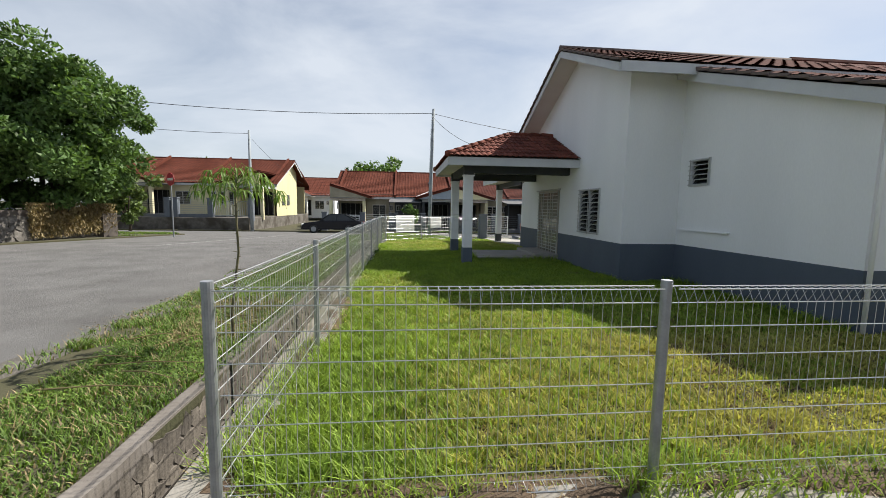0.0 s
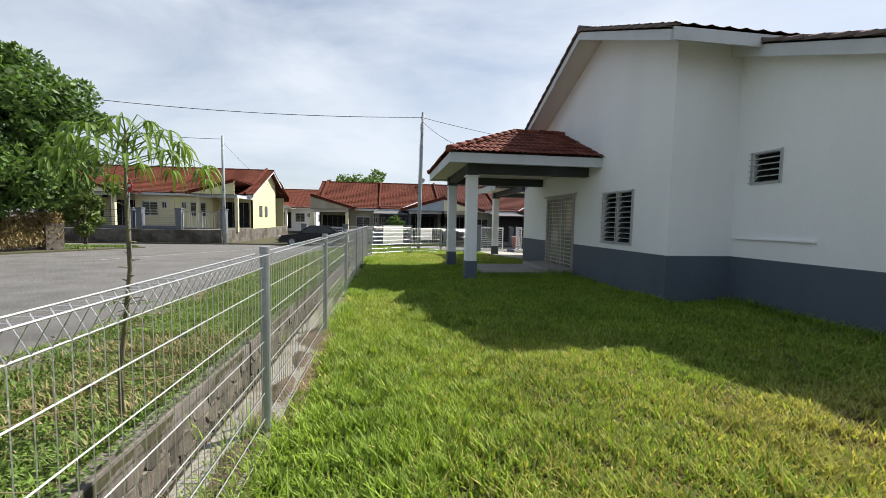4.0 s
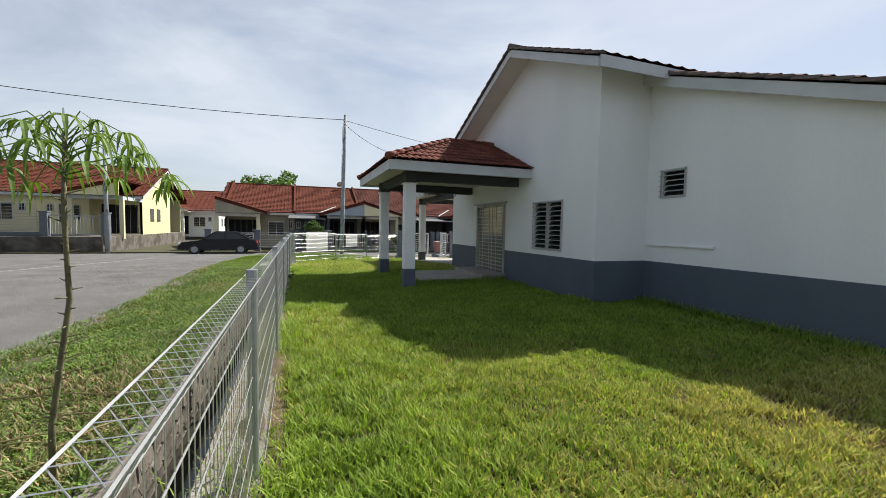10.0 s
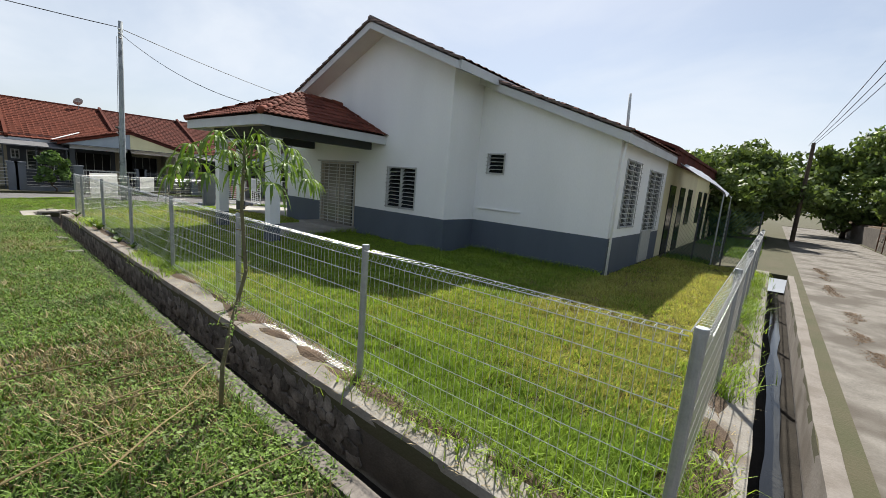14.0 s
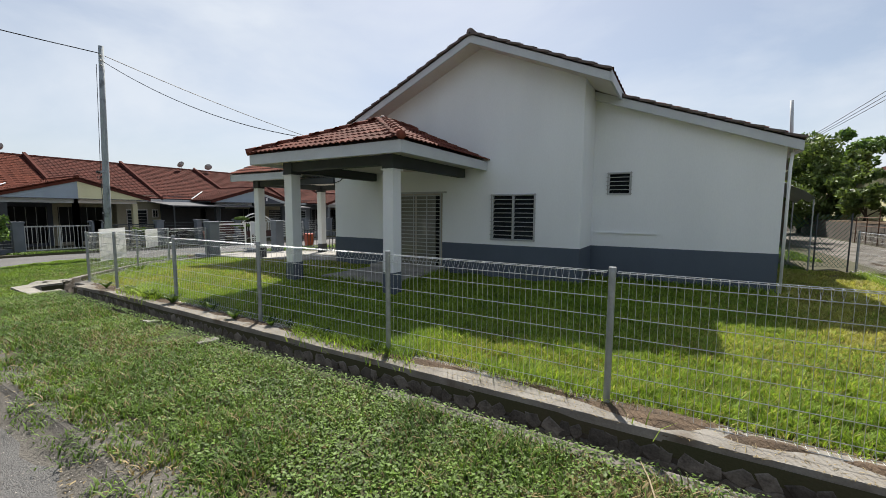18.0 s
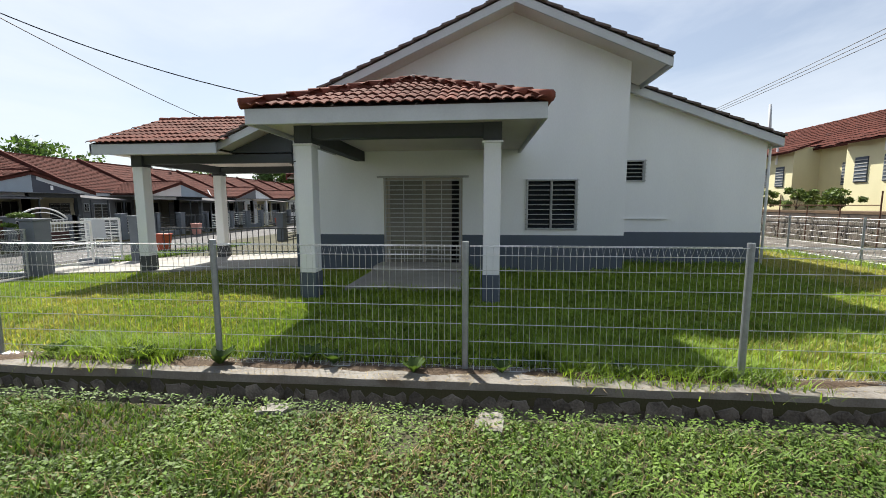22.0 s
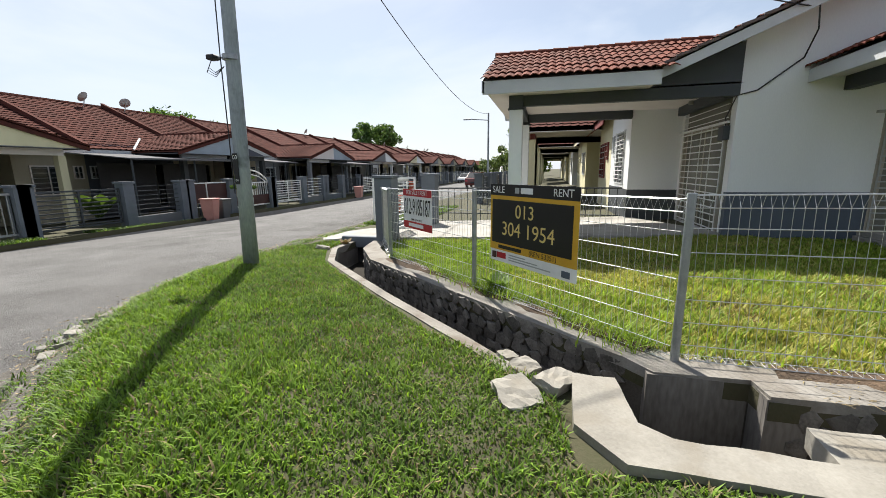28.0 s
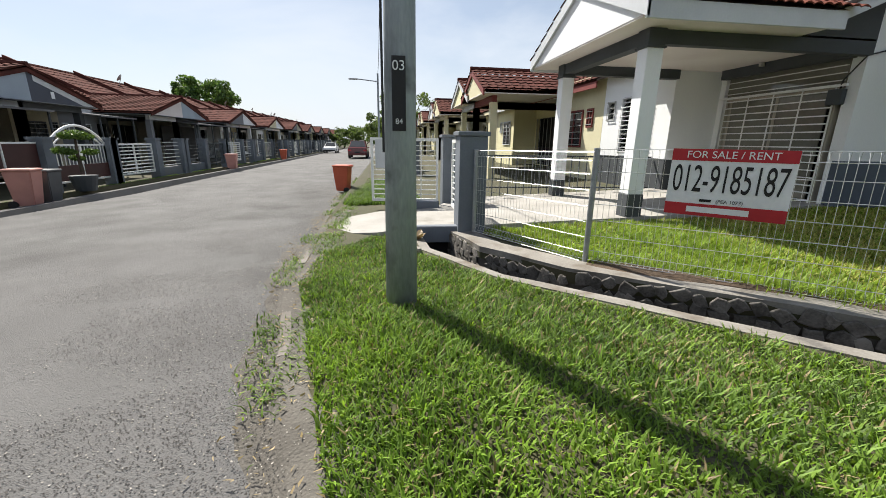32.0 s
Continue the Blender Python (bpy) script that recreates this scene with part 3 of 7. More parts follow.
fence_run("back_fence", "galvanised welded-mesh fence along the back lane", [(2.4 * k, 0.0) for k in range(6)], True)

# ---------- walls with openings ----------
def wall_pieces(a0, a1, z0, z1, holes):
    """Rectangles (a, z, a, z) that fill a wall round its holes (a0, z0, a1, z1)."""
    cuts = sorted({a0, a1, *[h[0] for h in holes], *[h[2] for h in holes]})
    out = []
    for p, q in zip(cuts, cuts[1:]):
        if q <= a0 or p >= a1:
            continue
        low = z0
        for h in sorted((h for h in holes if h[0] < q - 1e-6 and h[2] > p + 1e-6), key=lambda h: h[1]):
            if min(h[1], z1) > low:
                out.append((p, low, q, min(h[1], z1)))
            low = max(low, h[3])
        if low < z1:
            out.append((p, low, q, z1))
    return out


def wall(axis, at, a0, a1, z0, z1, holes=(), thick=0.13, bm=None):
    """A wall in the plane axis = at, reaching thick beyond it (a negative thick: to the other side)."""
    bm = bm or bmesh.new()
    for p, q, r, s in wall_pieces(a0, a1, z0, z1, holes):
        if axis == "x":
            box(bm, min(at, at + thick), p, q, max(at, at + thick), r, s)
        else:
            box(bm, p, min(at, at + thick), q, r, max(at, at + thick), s)
    return bm


def facing(x, y, z, turn):
    """Local frame of an opening: its left bottom corner seen from outside, u to the right, v out of the wall."""
    return Matrix.Translation((x, y, z)) @ Matrix.Rotation(radians(turn), 4, "Z")


def louvre_window(parent, m, w, h, panes=2, bars=11, grille=None, name="window", frame_mat=None):
    """Frame, tilted glass blades and a barred grille; u = x, outside = -y."""
    keep = XF[0]
    XF[0] = keep @ m
    grille, frame_mat = grille or GRILLE, frame_mat or FASCIA
    t = 0.045
    rows = [(0, -0.015, 0, w, 0.1, t), (0, -0.015, h - t, w, 0.1, h), (0, -0.015, t, t, 0.1, h - t), (w - t, -0.015, t, w, 0.1, h - t)]
    for k in range(1, panes):
        rows.append((w * k / panes - 0.02, -0.01, t, w * k / panes + 0.02, 0.09, h - t))
    win = part(name, boxes(*rows, bevel=0.004), frame_mat, parent, "window with dark glass louvres behind a barred grille")
    n = max(3, int(h / 0.105))
    for p in range(panes):
        u0, u1 = w * p / panes + 0.03, w * (p + 1) / panes - 0.03
        for k in range(n):
            z = t + (h - 2 * t) * (k + 0.5) / n
            bm = boxes((u0, -0.055, -0.003, u1, 0.055, 0.003))
            bm.transform(Matrix.Translation((0, 0.045, z)) @ Matrix.Rotation(radians(52), 4, "X"))
            part("louvre_blade", bm, GLASS, win)
    if grille is not False:
        for k in range(bars):
            z = 0.03 + (h - 0.06) * k / max(1, bars - 1)
            part("grille_bar", boxes((-0.02, -0.06, z - 0.008, w + 0.02, -0.045, z + 0.008)), grille, win)
        for k in range(panes + 1):
            u = min(max(w * k / panes, 0.01), w - 0.01)
            part("grille_upright", boxes((u - 0.01, -0.045, 0, u + 0.01, -0.033, h)), grille, win)
    # shallow backing whose near-black colour paints the room's darkness
    part("dark_backing", boxes((t, 0.3, t, w - t, 0.31, h - t), (t, 0.1, t, w - t, 0.31, t + 0.01), (t, 0.1, h - t - 0.01, w - t, 0.31, h - t)), INNER_SHADE, win, "near-black backing that stands in for the unlit room")
    XF[0] = keep
    return win


RIDGE_Y, RIDGE_Z, PITCH = 8.79, 5.84, 0.4335
EAVE_Y = 15.39


def roof_z(y):
    return RIDGE_Z - PITCH * abs(y - RIDGE_Y)


LOW_Z0, LOW_PITCH, LOW_Y = 3.135, 0.376, 2.36


def low_z(y):
    return LOW_Z0 + LOW_PITCH * (y - LOW_Y)


def tiled_slope(bm, corner, along, up, width, length, tile=0.3, course=0.33, h=0.028):
    """Courses of wavy tiles on a slope from its low corner; along and up are unit vectors."""
    corner, along, up = Vector(corner), Vector(along), Vector(up)
    normal = along.cross(up).normalized()
    if normal.z < 0:
        normal = -normal
    nu, nv = max(1, round(width / tile)), max(1, round(length / course))
    du, dv = width / nu / 4, length / nv
    wave = [0.0, 1.0, 0.45, 0.1]
    for j in range(nv):
        low, high = [], []
        for i in range(nu * 4 + 1):
            k = wave[i % 4] * h
            low.append(bm.verts.new(corner + along * du * i + up * dv * j + normal * (k + 0.035)))
            high.append(bm.verts.new(corner + along * du * i + up * dv * (j + 1.02) + normal * (k + 0.004)))
        for i in range(nu * 4):
            bm.faces.new((low[i], low[i + 1], high[i + 1], high[i]))
    return bm

# ---------- the corner house ----------
HX, HXR = 5.68, 6.94
house = thing("corner_house", "white single-storey end terrace house with a blue-grey base band", "house", (HX, 10, 0))

W1 = (7.3, 0.965, 8.43, 2.115)
D1 = (9.89, 0.12, 11.69, 2.16)
bm = wall("x", HX, 6.26, 13.87, 0.85, 2.75, [W1, D1])
poly(bm, [(HX, 6.26, 2.75), (HX, 13.87, 2.75), (HX, 13.87, roof_z(13.87) - 0.1), (HX, RIDGE_Y, RIDGE_Z - 0.1), (HX, 6.26, roof_z(6.26) - 0.1)], (0.13, 0, 0))
part("gable_wall", bm, WHITE, house, "white painted gable wall")
part("gable_base_band", wall("x", HX - 0.004, 6.256, 13.87, -0.3, 0.85, [D1], 0.134), BLUEGREY, house, "blue-grey base band")
part("return_wall", boxes((HX + 0.13, 6.26, 0.85, HXR + 0.13, 6.39, roof_z(6.26) - 0.05)), WHITE, house, "white return wall of the step")
part("return_base_band", boxes((HX + 0.13, 6.256, -0.3, HXR, 6.39, 0.85)), BLUEGREY, house, "blue-grey base band")
W2 = (5.385, 2.1, 5.92, 2.65)
bm = wall("x", HXR, 2.57, 6.26, 0.85, 2.9, [W2])
poly(bm, [(HXR, 2.57, 2.9), (HXR, 6.26, 2.9), (HXR, 6.26, low_z(6.26) - 0.1), (HXR, 2.57, low_z(2.57) - 0.1)], (0.13, 0, 0))
part("kitchen_wall", bm, WHITE, house, "white painted kitchen side wall")
part("kitchen_base_band", wall("x", HXR - 0.004, 2.566, 6.256, -0.3, 0.85, (), 0.134), BLUEGREY, house, "blue-grey base band")
part("wall_ledge", boxes((HXR - 0.05, 4.79, 1.17, HXR, 6.14, 1.2)), WHITE, house, "thin cement ledge")
R1, R2 = (7.53, 1.05, 8.7, 2.65), (9.68, 0.88, 11.16, 2.57)
bm = wall("y", 2.57, HXR + 0.13, 11.77, 0.85, 2.98, [R1, R2])
part("back_wall", bm, WHITE, house, "white painted back wall")
part("back_base_band", wall("y", 2.566, HXR + 0.13, 11.77, -0.3, 0.85, (), 0.134), BLUEGREY, house, "blue-grey base band")
LV = (5.9, 0.0, 8.5, 2.72)
part("front_wall", wall("y", 13.74, HX + 0.13, 8.78, -0.3, 3.4, [LV]), WHITE, house, "white front wall behind the carport")
BW = (9.35, 0.85, 10.75, 2.35)
part("bay_side_wall", wall("x", 8.65, 13.87, 15.05, -0.3, 3.1), WHITE, house, "white side of the front bay")
part("bay_wall", wall("y", 15.05, 8.78, 11.77, -0.3, 3.1, [BW, (11.1, 1.75, 11.5, 2.3)], -0.13), WHITE, house, "white front bay wall")
part("bay_base_band", wall("y", 15.056, 8.646, 11.77, -0.3, 0.75, (), -0.05), BEAM, house, "dark grey base band")
part("bay_side_band", wall("x", 8.644, 13.87, 15.05, -0.3, 0.75, (), 0.05), BEAM, house, "dark grey base band")

louvre_window(house, facing(HX, W1[2], W1[1], -90), W1[2] - W1[0], W1[3] - W1[1], 2, 11)
louvre_window(house, facing(HXR, W2[2], W2[1], -90), W2[2] - W2[0], W2[3] - W2[1], 1, 6)
louvre_window(house, facing(R1[0], 2.57, R1[1], 0), R1[2] - R1[0], R1[3] - R1[1], 2, 15)
louvre_window(house, facing(R2[0], 2.57, R2[1], 0), R2[2] - R2[0], R2[3] - R2[1], 2, 15)
louvre_window(house, facing(BW[2], 15.05, BW[1], 180), BW[2] - BW[0], BW[3] - BW[1], 2, 13, GRILLE_W)
louvre_window(house, facing(11.5, 15.05, 1.75, 180), 0.4, 0.55, 1, 4, False)


def barred_door(parent, m, w, h, leaf_mat, bar_mat, bars, open_part=0.0, label="closed sliding door leaves behind a barred grille"):
    keep = XF[0]
    XF[0] = keep @ m
    t = 0.06
    door = part("door", boxes((-0.02, -0.02, 0, t, 0.11, h), (w - t, -0.02, 0, w + 0.02, 0.11, h), (t, -0.02, h - t, w - t, 0.11, h), bevel=0.005), leaf_mat, parent, label)
    half = (w - 2 * t) / 2
    for k in range(2):
        u0 = t + half * k
        u1 = u0 + half * (1 - open_part if k else 1)
        leaf = part("leaf", boxes((u0, 0.045, 0.02, u1, 0.075, h - t), bevel=0.004), GLASS_PALE, door, "glass leaf with a pale reflection painted into its colour")
        part("leaf_stile", boxes((u0, 0.035, 0.02, u0 + 0.06, 0.0445, h - t)), leaf_mat, leaf, "beige aluminium stile")
    for k in range(bars):
        z = 0.06 + (h - 0.12) * k / (bars - 1)
        part("grille_bar", boxes((0, -0.06, z - 0.011, w, -0.044, z + 0.011)), bar_mat, door)
    for k in range(5):
        u = 0.02 + (w - 0.04) * k / 4
        part("grille_upright", boxes((u - 0.011, -0.044, 0, u + 0.011, -0.03, h)), bar_mat, door)
    part("door_track", boxes((-0.16, -0.075, h + 0.0, w + 0.16, -0.02, h + 0.045), bevel=0.004), bar_mat, door, "projecting steel top track")
    # backing sheet, coloured near black for the shade indoors
    part("dark_backing", boxes((t, 0.5, 0, w - t, 0.51, h)), INNER_SHADE, door, "near-black backing that stands in for the dim room")
    XF[0] = keep


barred_door(house, facing(HX, D1[2], D1[1], -90), 1.8, 2.04, DOORPAINT, GRILLE, 19, 0.2)
barred_door(house, facing(LV[2] - 0.1, 13.87, 0.05, 180), 2.4, 2.05, DOORPAINT, GRILLE_W, 15, 0.1, "sliding glass door behind a white barred grille")
for k in range(5):
    part("transom_bar", boxes((LV[0], 13.9, 2.2 + 0.12 * k, LV[2], 13.92, 2.216 + 0.12 * k)), GRILLE_W, house)
part("transom_glass", boxes((LV[0], 13.78, 2.15, LV[2], 13.79, 2.72)), GLASS_PALE, house, "pale glass above the front door")
# a grey sheet panel stands against the band under the kitchen window
part("wall_panel", boxes((9.66, 2.52, 0.04, 10.66, 2.562, 0.9), bevel=0.006), GRILLE, house, "pale grey sheet panel under the window")
bm = tube(bmesh.new(), [(HXR + 0.0, 2.5, -0.02), (HXR, 2.5, 2.6), (HXR + 0.05, 2.47, 3.0)], 0.028, 10)
part("downpipe", bm, WHITE, house, "white rain downpipe at the corner", True)
bm = tube(bmesh.new(), [(6.98, 2.5, 2.9), (6.98, 2.56, 3.92)], 0.03, 10)
part("vent_pipe", bm, FASCIA, house, "white vent pipe above the eave", True)

# main roof
VX = 5.09
bm = bmesh.new()
poly(bm, [(VX, EAVE_Y, roof_z(EAVE_Y)), (11.8, EAVE_Y, roof_z(EAVE_Y)), (11.8, RIDGE_Y, RIDGE_Z), (VX, RIDGE_Y, RIDGE_Z)], (0, 0, -0.05))
poly(bm, [(VX, 5.69, roof_z(5.69)), (11.8, 5.69, roof_z(5.69)), (11.8, RIDGE_Y, RIDGE_Z), (VX, RIDGE_Y, RIDGE_Z)], (0, 0, -0.05))
part("roof_deck", bm, TILE_EDGE, house, "roof deck under the tiles")
ln = math.hypot(1, PITCH)
bm = tiled_slope(bmesh.new(), (VX - 0.03, EAVE_Y + 0.04, roof_z(EAVE_Y + 0.04)), (1, 0, 0), (0, -1 / ln, PITCH / ln), 6.73, (EAVE_Y + 0.04 - RIDGE_Y) * ln)
tiled_slope(bm, (VX - 0.03, 5.65, roof_z(5.65)), (1, 0, 0), (0, 1 / ln, PITCH / ln), 6.73, (RIDGE_Y - 5.65) * ln)
tagged(part("roof_tiles", bm, TILE_OLD, house, "weathered red-brown roof tiles"), kind="stuff")
# tile ends along the verge, one by one
for y0, y1 in ((EAVE_Y, RIDGE_Y), (5.66, RIDGE_Y)):
    n = round(abs(y1 - y0) * ln / 0.33)
    for k in range(n):
        ya, yb = y0 + (y1 - y0) * k / n, y0 + (y1 - y0) * (k + 1.06) / n
        bm = bmesh.new()
        poly(bm, [(VX - 0.045, ya, roof_z(ya) + 0.05), (VX + 0.16, ya, roof_z(ya) + 0.065), (VX + 0.16, yb, roof_z(yb) + 0.03), (VX - 0.045, yb, roof_z(yb) + 0.012)], (0, 0, -0.045))
        part("verge_tile", bm, TILE_EDGE, house)
part("ridge_cap", tube(bmesh.new(), [(VX - 0.03, RIDGE_Y, RIDGE_Z + 0.01), (11.8, RIDGE_Y, RIDGE_Z + 0.01)], 0.09, 8), TILE_EDGE, house, "weathered ridge capping", True)
# barge boards and sloped soffits under the verge
FH = 0.2
for ya, yb, nm in ((RIDGE_Y, EAVE_Y, "barge_board"), (RIDGE_Y, 5.69, "barge_board")):
    bm = bmesh.new()
    poly(bm, [(VX, ya, roof_z(ya) - 0.02), (VX, yb, roof_z(yb) - 0.02), (VX, yb, roof_z(yb) - 0.02 - FH), (VX, ya, roof_z(ya) - 0.02 - FH)], (0.04, 0, 0))
    part(nm, bm, FASCIA, house, "pale grey barge board")
bm = bmesh.new()
poly(bm, [(VX + 0.04, EAVE_Y, roof_z(EAVE_Y) - 0.16), (HX, EAVE_Y, roof_z(EAVE_Y) - 0.16), (HX, RIDGE_Y, RIDGE_Z - 0.16), (VX + 0.04, RIDGE_Y, RIDGE_Z - 0.16)], (0, 0, 0.03))
poly(bm, [(VX + 0.04, 5.73, roof_z(5.73) - 0.16), (HX + 1.6, 5.73, roof_z(5.73) - 0.16), (HX + 1.6, RIDGE_Y, RIDGE_Z - 0.16), (VX + 0.04, RIDGE_Y, RIDGE_Z - 0.16)], (0, 0, 0.03))
part("soffit", bm, SOFFIT, house, "white soffit under the overhang")
part("eave_board", boxes((VX + 0.04, 5.65, roof_z(5.69) - 0.22, 11.8, 5.69, roof_z(5.69) - 0.02)), FASCIA, house, "pale grey eave board")
# lower back roof
LX, LY0, LY1 = 6.7, LOW_Y, 6.3
bm = bmesh.new()
poly(bm, [(LX, LY0, low_z(LY0)), (11.8, LY0, low_z(LY0)), (11.8, LY1, low_z(LY1)), (LX, LY1, low_z(LY1))], (0, 0, -0.05))
part("back_roof_deck", bm, TILE_EDGE, house, "back roof deck")
ll = math.hypot(1, LOW_PITCH)
bm = tiled_slope(bmesh.new(), (LX - 0.03, LY0 - 0.04, low_z(LY0 - 0.04)), (1, 0, 0), (0, 1 / ll, LOW_PITCH / ll), 5.43, (LY1 - LY0 + 0.04) * ll)
tagged(part("back_roof_tiles", bm, TILE_OLD, house, "weathered red-brown roof tiles"), kind="stuff")
n = 12
for k in range(n):
    ya, yb = LY0 - 0.03 + (LY1 - LY0) * k / n, LY0 - 0.03 + (LY1 - LY0) * (k + 1.06) / n
    bm = bmesh.new()
    poly(bm, [(LX - 0.045, ya, low_z(ya) + 0.05), (LX + 0.16, ya, low_z(ya) + 0.065), (LX + 0.16, yb, low_z(yb) + 0.03), (LX - 0.045, yb, low_z(yb) + 0.012)], (0, 0, -0.045))
    part("verge_tile", bm, TILE_EDGE, house)
bm = bmesh.new()
poly(bm, [(LX, LY0, low_z(LY0) - 0.02), (LX, LY1, low_z(LY1) - 0.02), (LX, LY1, low_z(LY1) - 0.24), (LX, LY0, low_z(LY0) - 0.24)], (0.04, 0, 0))
part("barge_board", bm, FASCIA, house, "pale grey barge board")
part("eave_board", boxes((LX + 0.04, LY0, low_z(LY0) - 0.24, 11.8, LY0 + 0.04, low_z(LY0) - 0.02)), FASCIA, house, "pale grey eave board")
bm = bmesh.new()
poly(bm, [(LX + 0.04, LY0 + 0.04, low_z(LY0) - 0.2), (11.8, LY0 + 0.04, low_z(LY0) - 0.2), (11.8, 2.57, low_z(2.57) - 0.2), (HXR, 2.57, low_z(2.57) - 0.2), (HXR, LY1, low_z(LY1) - 0.2), (LX + 0.04, LY1, low_z(LY1) - 0.2)], (0, 0, 0.03))
part("soffit", bm, SOFFIT, house, "white soffit under the back eave")

# ---------- roof tiles laid one by one ----------
TILE_MESH = None


def make_tile():
    bm = bmesh.new()
    w, l, h = 0.3, 0.37, 0.034
    prof = [(0.0, 0.002), (0.035, 0.026), (0.075, 0.034), (0.11, 0.022), (0.145, 0.002), (0.185, 0.026), (0.225, 0.034), (0.26, 0.022), (0.305, 0.004)]
    a = [bm.verts.new((u, 0, z + 0.024)) for u, z in prof]
    b = [bm.verts.new((u, l, z)) for u, z in prof]
    c = [bm.verts.new((u, 0, z + 0.008)) for u, z in prof]
    for i in range(len(prof) - 1):
        bm.faces.new((a[i], a[i + 1], b[i + 1], b[i]))
        bm.faces.new((c[i], c[i + 1], a[i + 1], a[i]))
    return mesh_of(bm, "roof_tile", TILE)


def lay_tiles(parent, corner, along, up, width, length, keep, material_mesh):
    """Tiles in courses from a low corner; keep(u, v) says which stay."""
    along, up = Vector(along).normalized(), Vector(up).normalized()
    normal = along.cross(up)
    if normal.z < 0:
        normal = -normal
    m = Matrix((along, up, normal)).transposed().to_4x4()
    nu, nv = round(width / 0.3), round(length / 0.33)
    for j in range(nv):
        for i in range(nu):
            u, v = i * width / nu, j * length / nv
            if not keep(u + 0.15, v + 0.16):
                continue
            ob = new("roof_tile", material_mesh)
            ob.parent = parent
            ob.matrix_parent_inverse = parent.matrix_world.inverted()
            ob.matrix_world = Matrix.Translation(Vector(corner) + along * u + up * v + normal * (0.006 + 0.004 * math.sin(i * 5.1 + j * 3.7))) @ m


TILE_MESH = make_tile()

# ---------- side porch ----------
porch = thing("side_porch", "white side porch with two columns and a hipped red tile roof", "porch", (4, 10.7, 0))
PX0, PY0, PY1, PZ = 2.09, 8.57, 12.87, 2.95
PYM, PD = (8.57 + 12.87) / 2, 2.15
PAX, PAZ = PX0 + PD, PZ + 0.93
for cy in (9.29, 12.246):
    col = part("column", boxes((2.747 - 0.13, cy - 0.13, 0.45, 2.747 + 0.13, cy + 0.13, 2.5), bevel=0.008), WHITE, porch, "square white column")
    part("column_base", boxes((2.747 - 0.14, cy - 0.14, -0.2, 2.747 + 0.14, cy + 0.14, 0.45), bevel=0.008), BLUEGREY, col, "blue-grey column base")
    part("column_collar", boxes((2.747 - 0.16, cy - 0.16, 2.47, 2.747 + 0.16, cy + 0.16, 2.5), bevel=0.004), WHITE, col)
    part("column_head", boxes((2.747 - 0.14, cy - 0.14, 2.5, 2.747 + 0.14, cy + 0.14, 2.78), bevel=0.004), BEAM, col, "dark grey column head")
    part("side_beam", boxes((2.747 + 0.14, cy - 0.1, 2.55, HX, cy + 0.1, 2.775), bevel=0.006), BEAM, porch, "dark grey beam")
part("front_beam", boxes((2.64, 9.43, 2.58, 2.85, 12.106, 2.78), bevel=0.006), BEAM, porch, "dark grey beam")
part("porch_ceiling", boxes((PX0 + 0.05, PY0 + 0.05, 2.776, HX, PY1 - 0.05, 2.8)), SOFFIT, porch, "white porch ceiling")
for row in ((PX0, PY0, 2.7, PX0 + 0.05, PY1, 2.92), (PX0 + 0.05, PY0, 2.7, HX, PY0 + 0.05, 2.92), (PX0 + 0.05, PY1 - 0.05, 2.7, HX, PY1, 2.92)):
    part("fascia_board", boxes(row, bevel=0.004), FASCIA, porch, "pale grey fascia board")
bm = bmesh.new()
A, B, C, D = (PX0 + 0.02, PY0 + 0.02, 2.925), (PX0 + 0.02, PY1 - 0.02, 2.925), (PAX, PYM, PAZ - 0.02), (HX, PYM, PAZ - 0.02)
poly(bm, [A, B, C])
poly(bm, [A, C, D, (HX, PY0 + 0.02, 2.925)])
poly(bm, [B, (HX, PY1 - 0.02, 2.925), D, C])
part("roof_deck", bm, TILE_EDGE, porch, "tile deck")
s = math.hypot(PD, 0.93)
pr = part("porch_roof", boxes((PX0 + 0.06, PY0 + 0.06, 2.8, HX, PY1 - 0.06, 2.9)), TILE_EDGE, porch, "hipped red clay tile roof")
lay_tiles(pr, (PX0 - 0.06, PY1 + 0.0, PZ - 0.025), (0, -1, 0), (PD, 0, 0.93), PY1 - PY0, s, lambda u, v: v / s * PD < min(u, PY1 - PY0 - u) + 0.1, TILE_MESH)
lay_tiles(pr, (PX0, PY0 - 0.06, PZ - 0.025), (1, 0, 0), (0, PD, 0.93), HX - PX0, s, lambda u, v: v / s * PD < u + 0.1, TILE_MESH)
lay_tiles(pr, (HX, PY1 + 0.06, PZ - 0.025), (-1, 0, 0), (0, -PD, 0.93), HX - PX0, s, lambda u, v: v / s * PD < HX - PX0 - u + 0.1, TILE_MESH)


def cap_line(parent, p, q, n, r=0.075):
    """Half-round caps, each lapping the next, from p up to q."""
    p, q = Vector(p), Vector(q)
    for k in range(n):
        a, b = p + (q - p) * (k / n), p + (q - p) * ((k + 1.12) / n)
        part("hip_cap", tube(bmesh.new(), [a + Vector((0, 0, 0.012)), b], r * 1.08, 8, r * 0.9), TILE, parent, smooth=True)


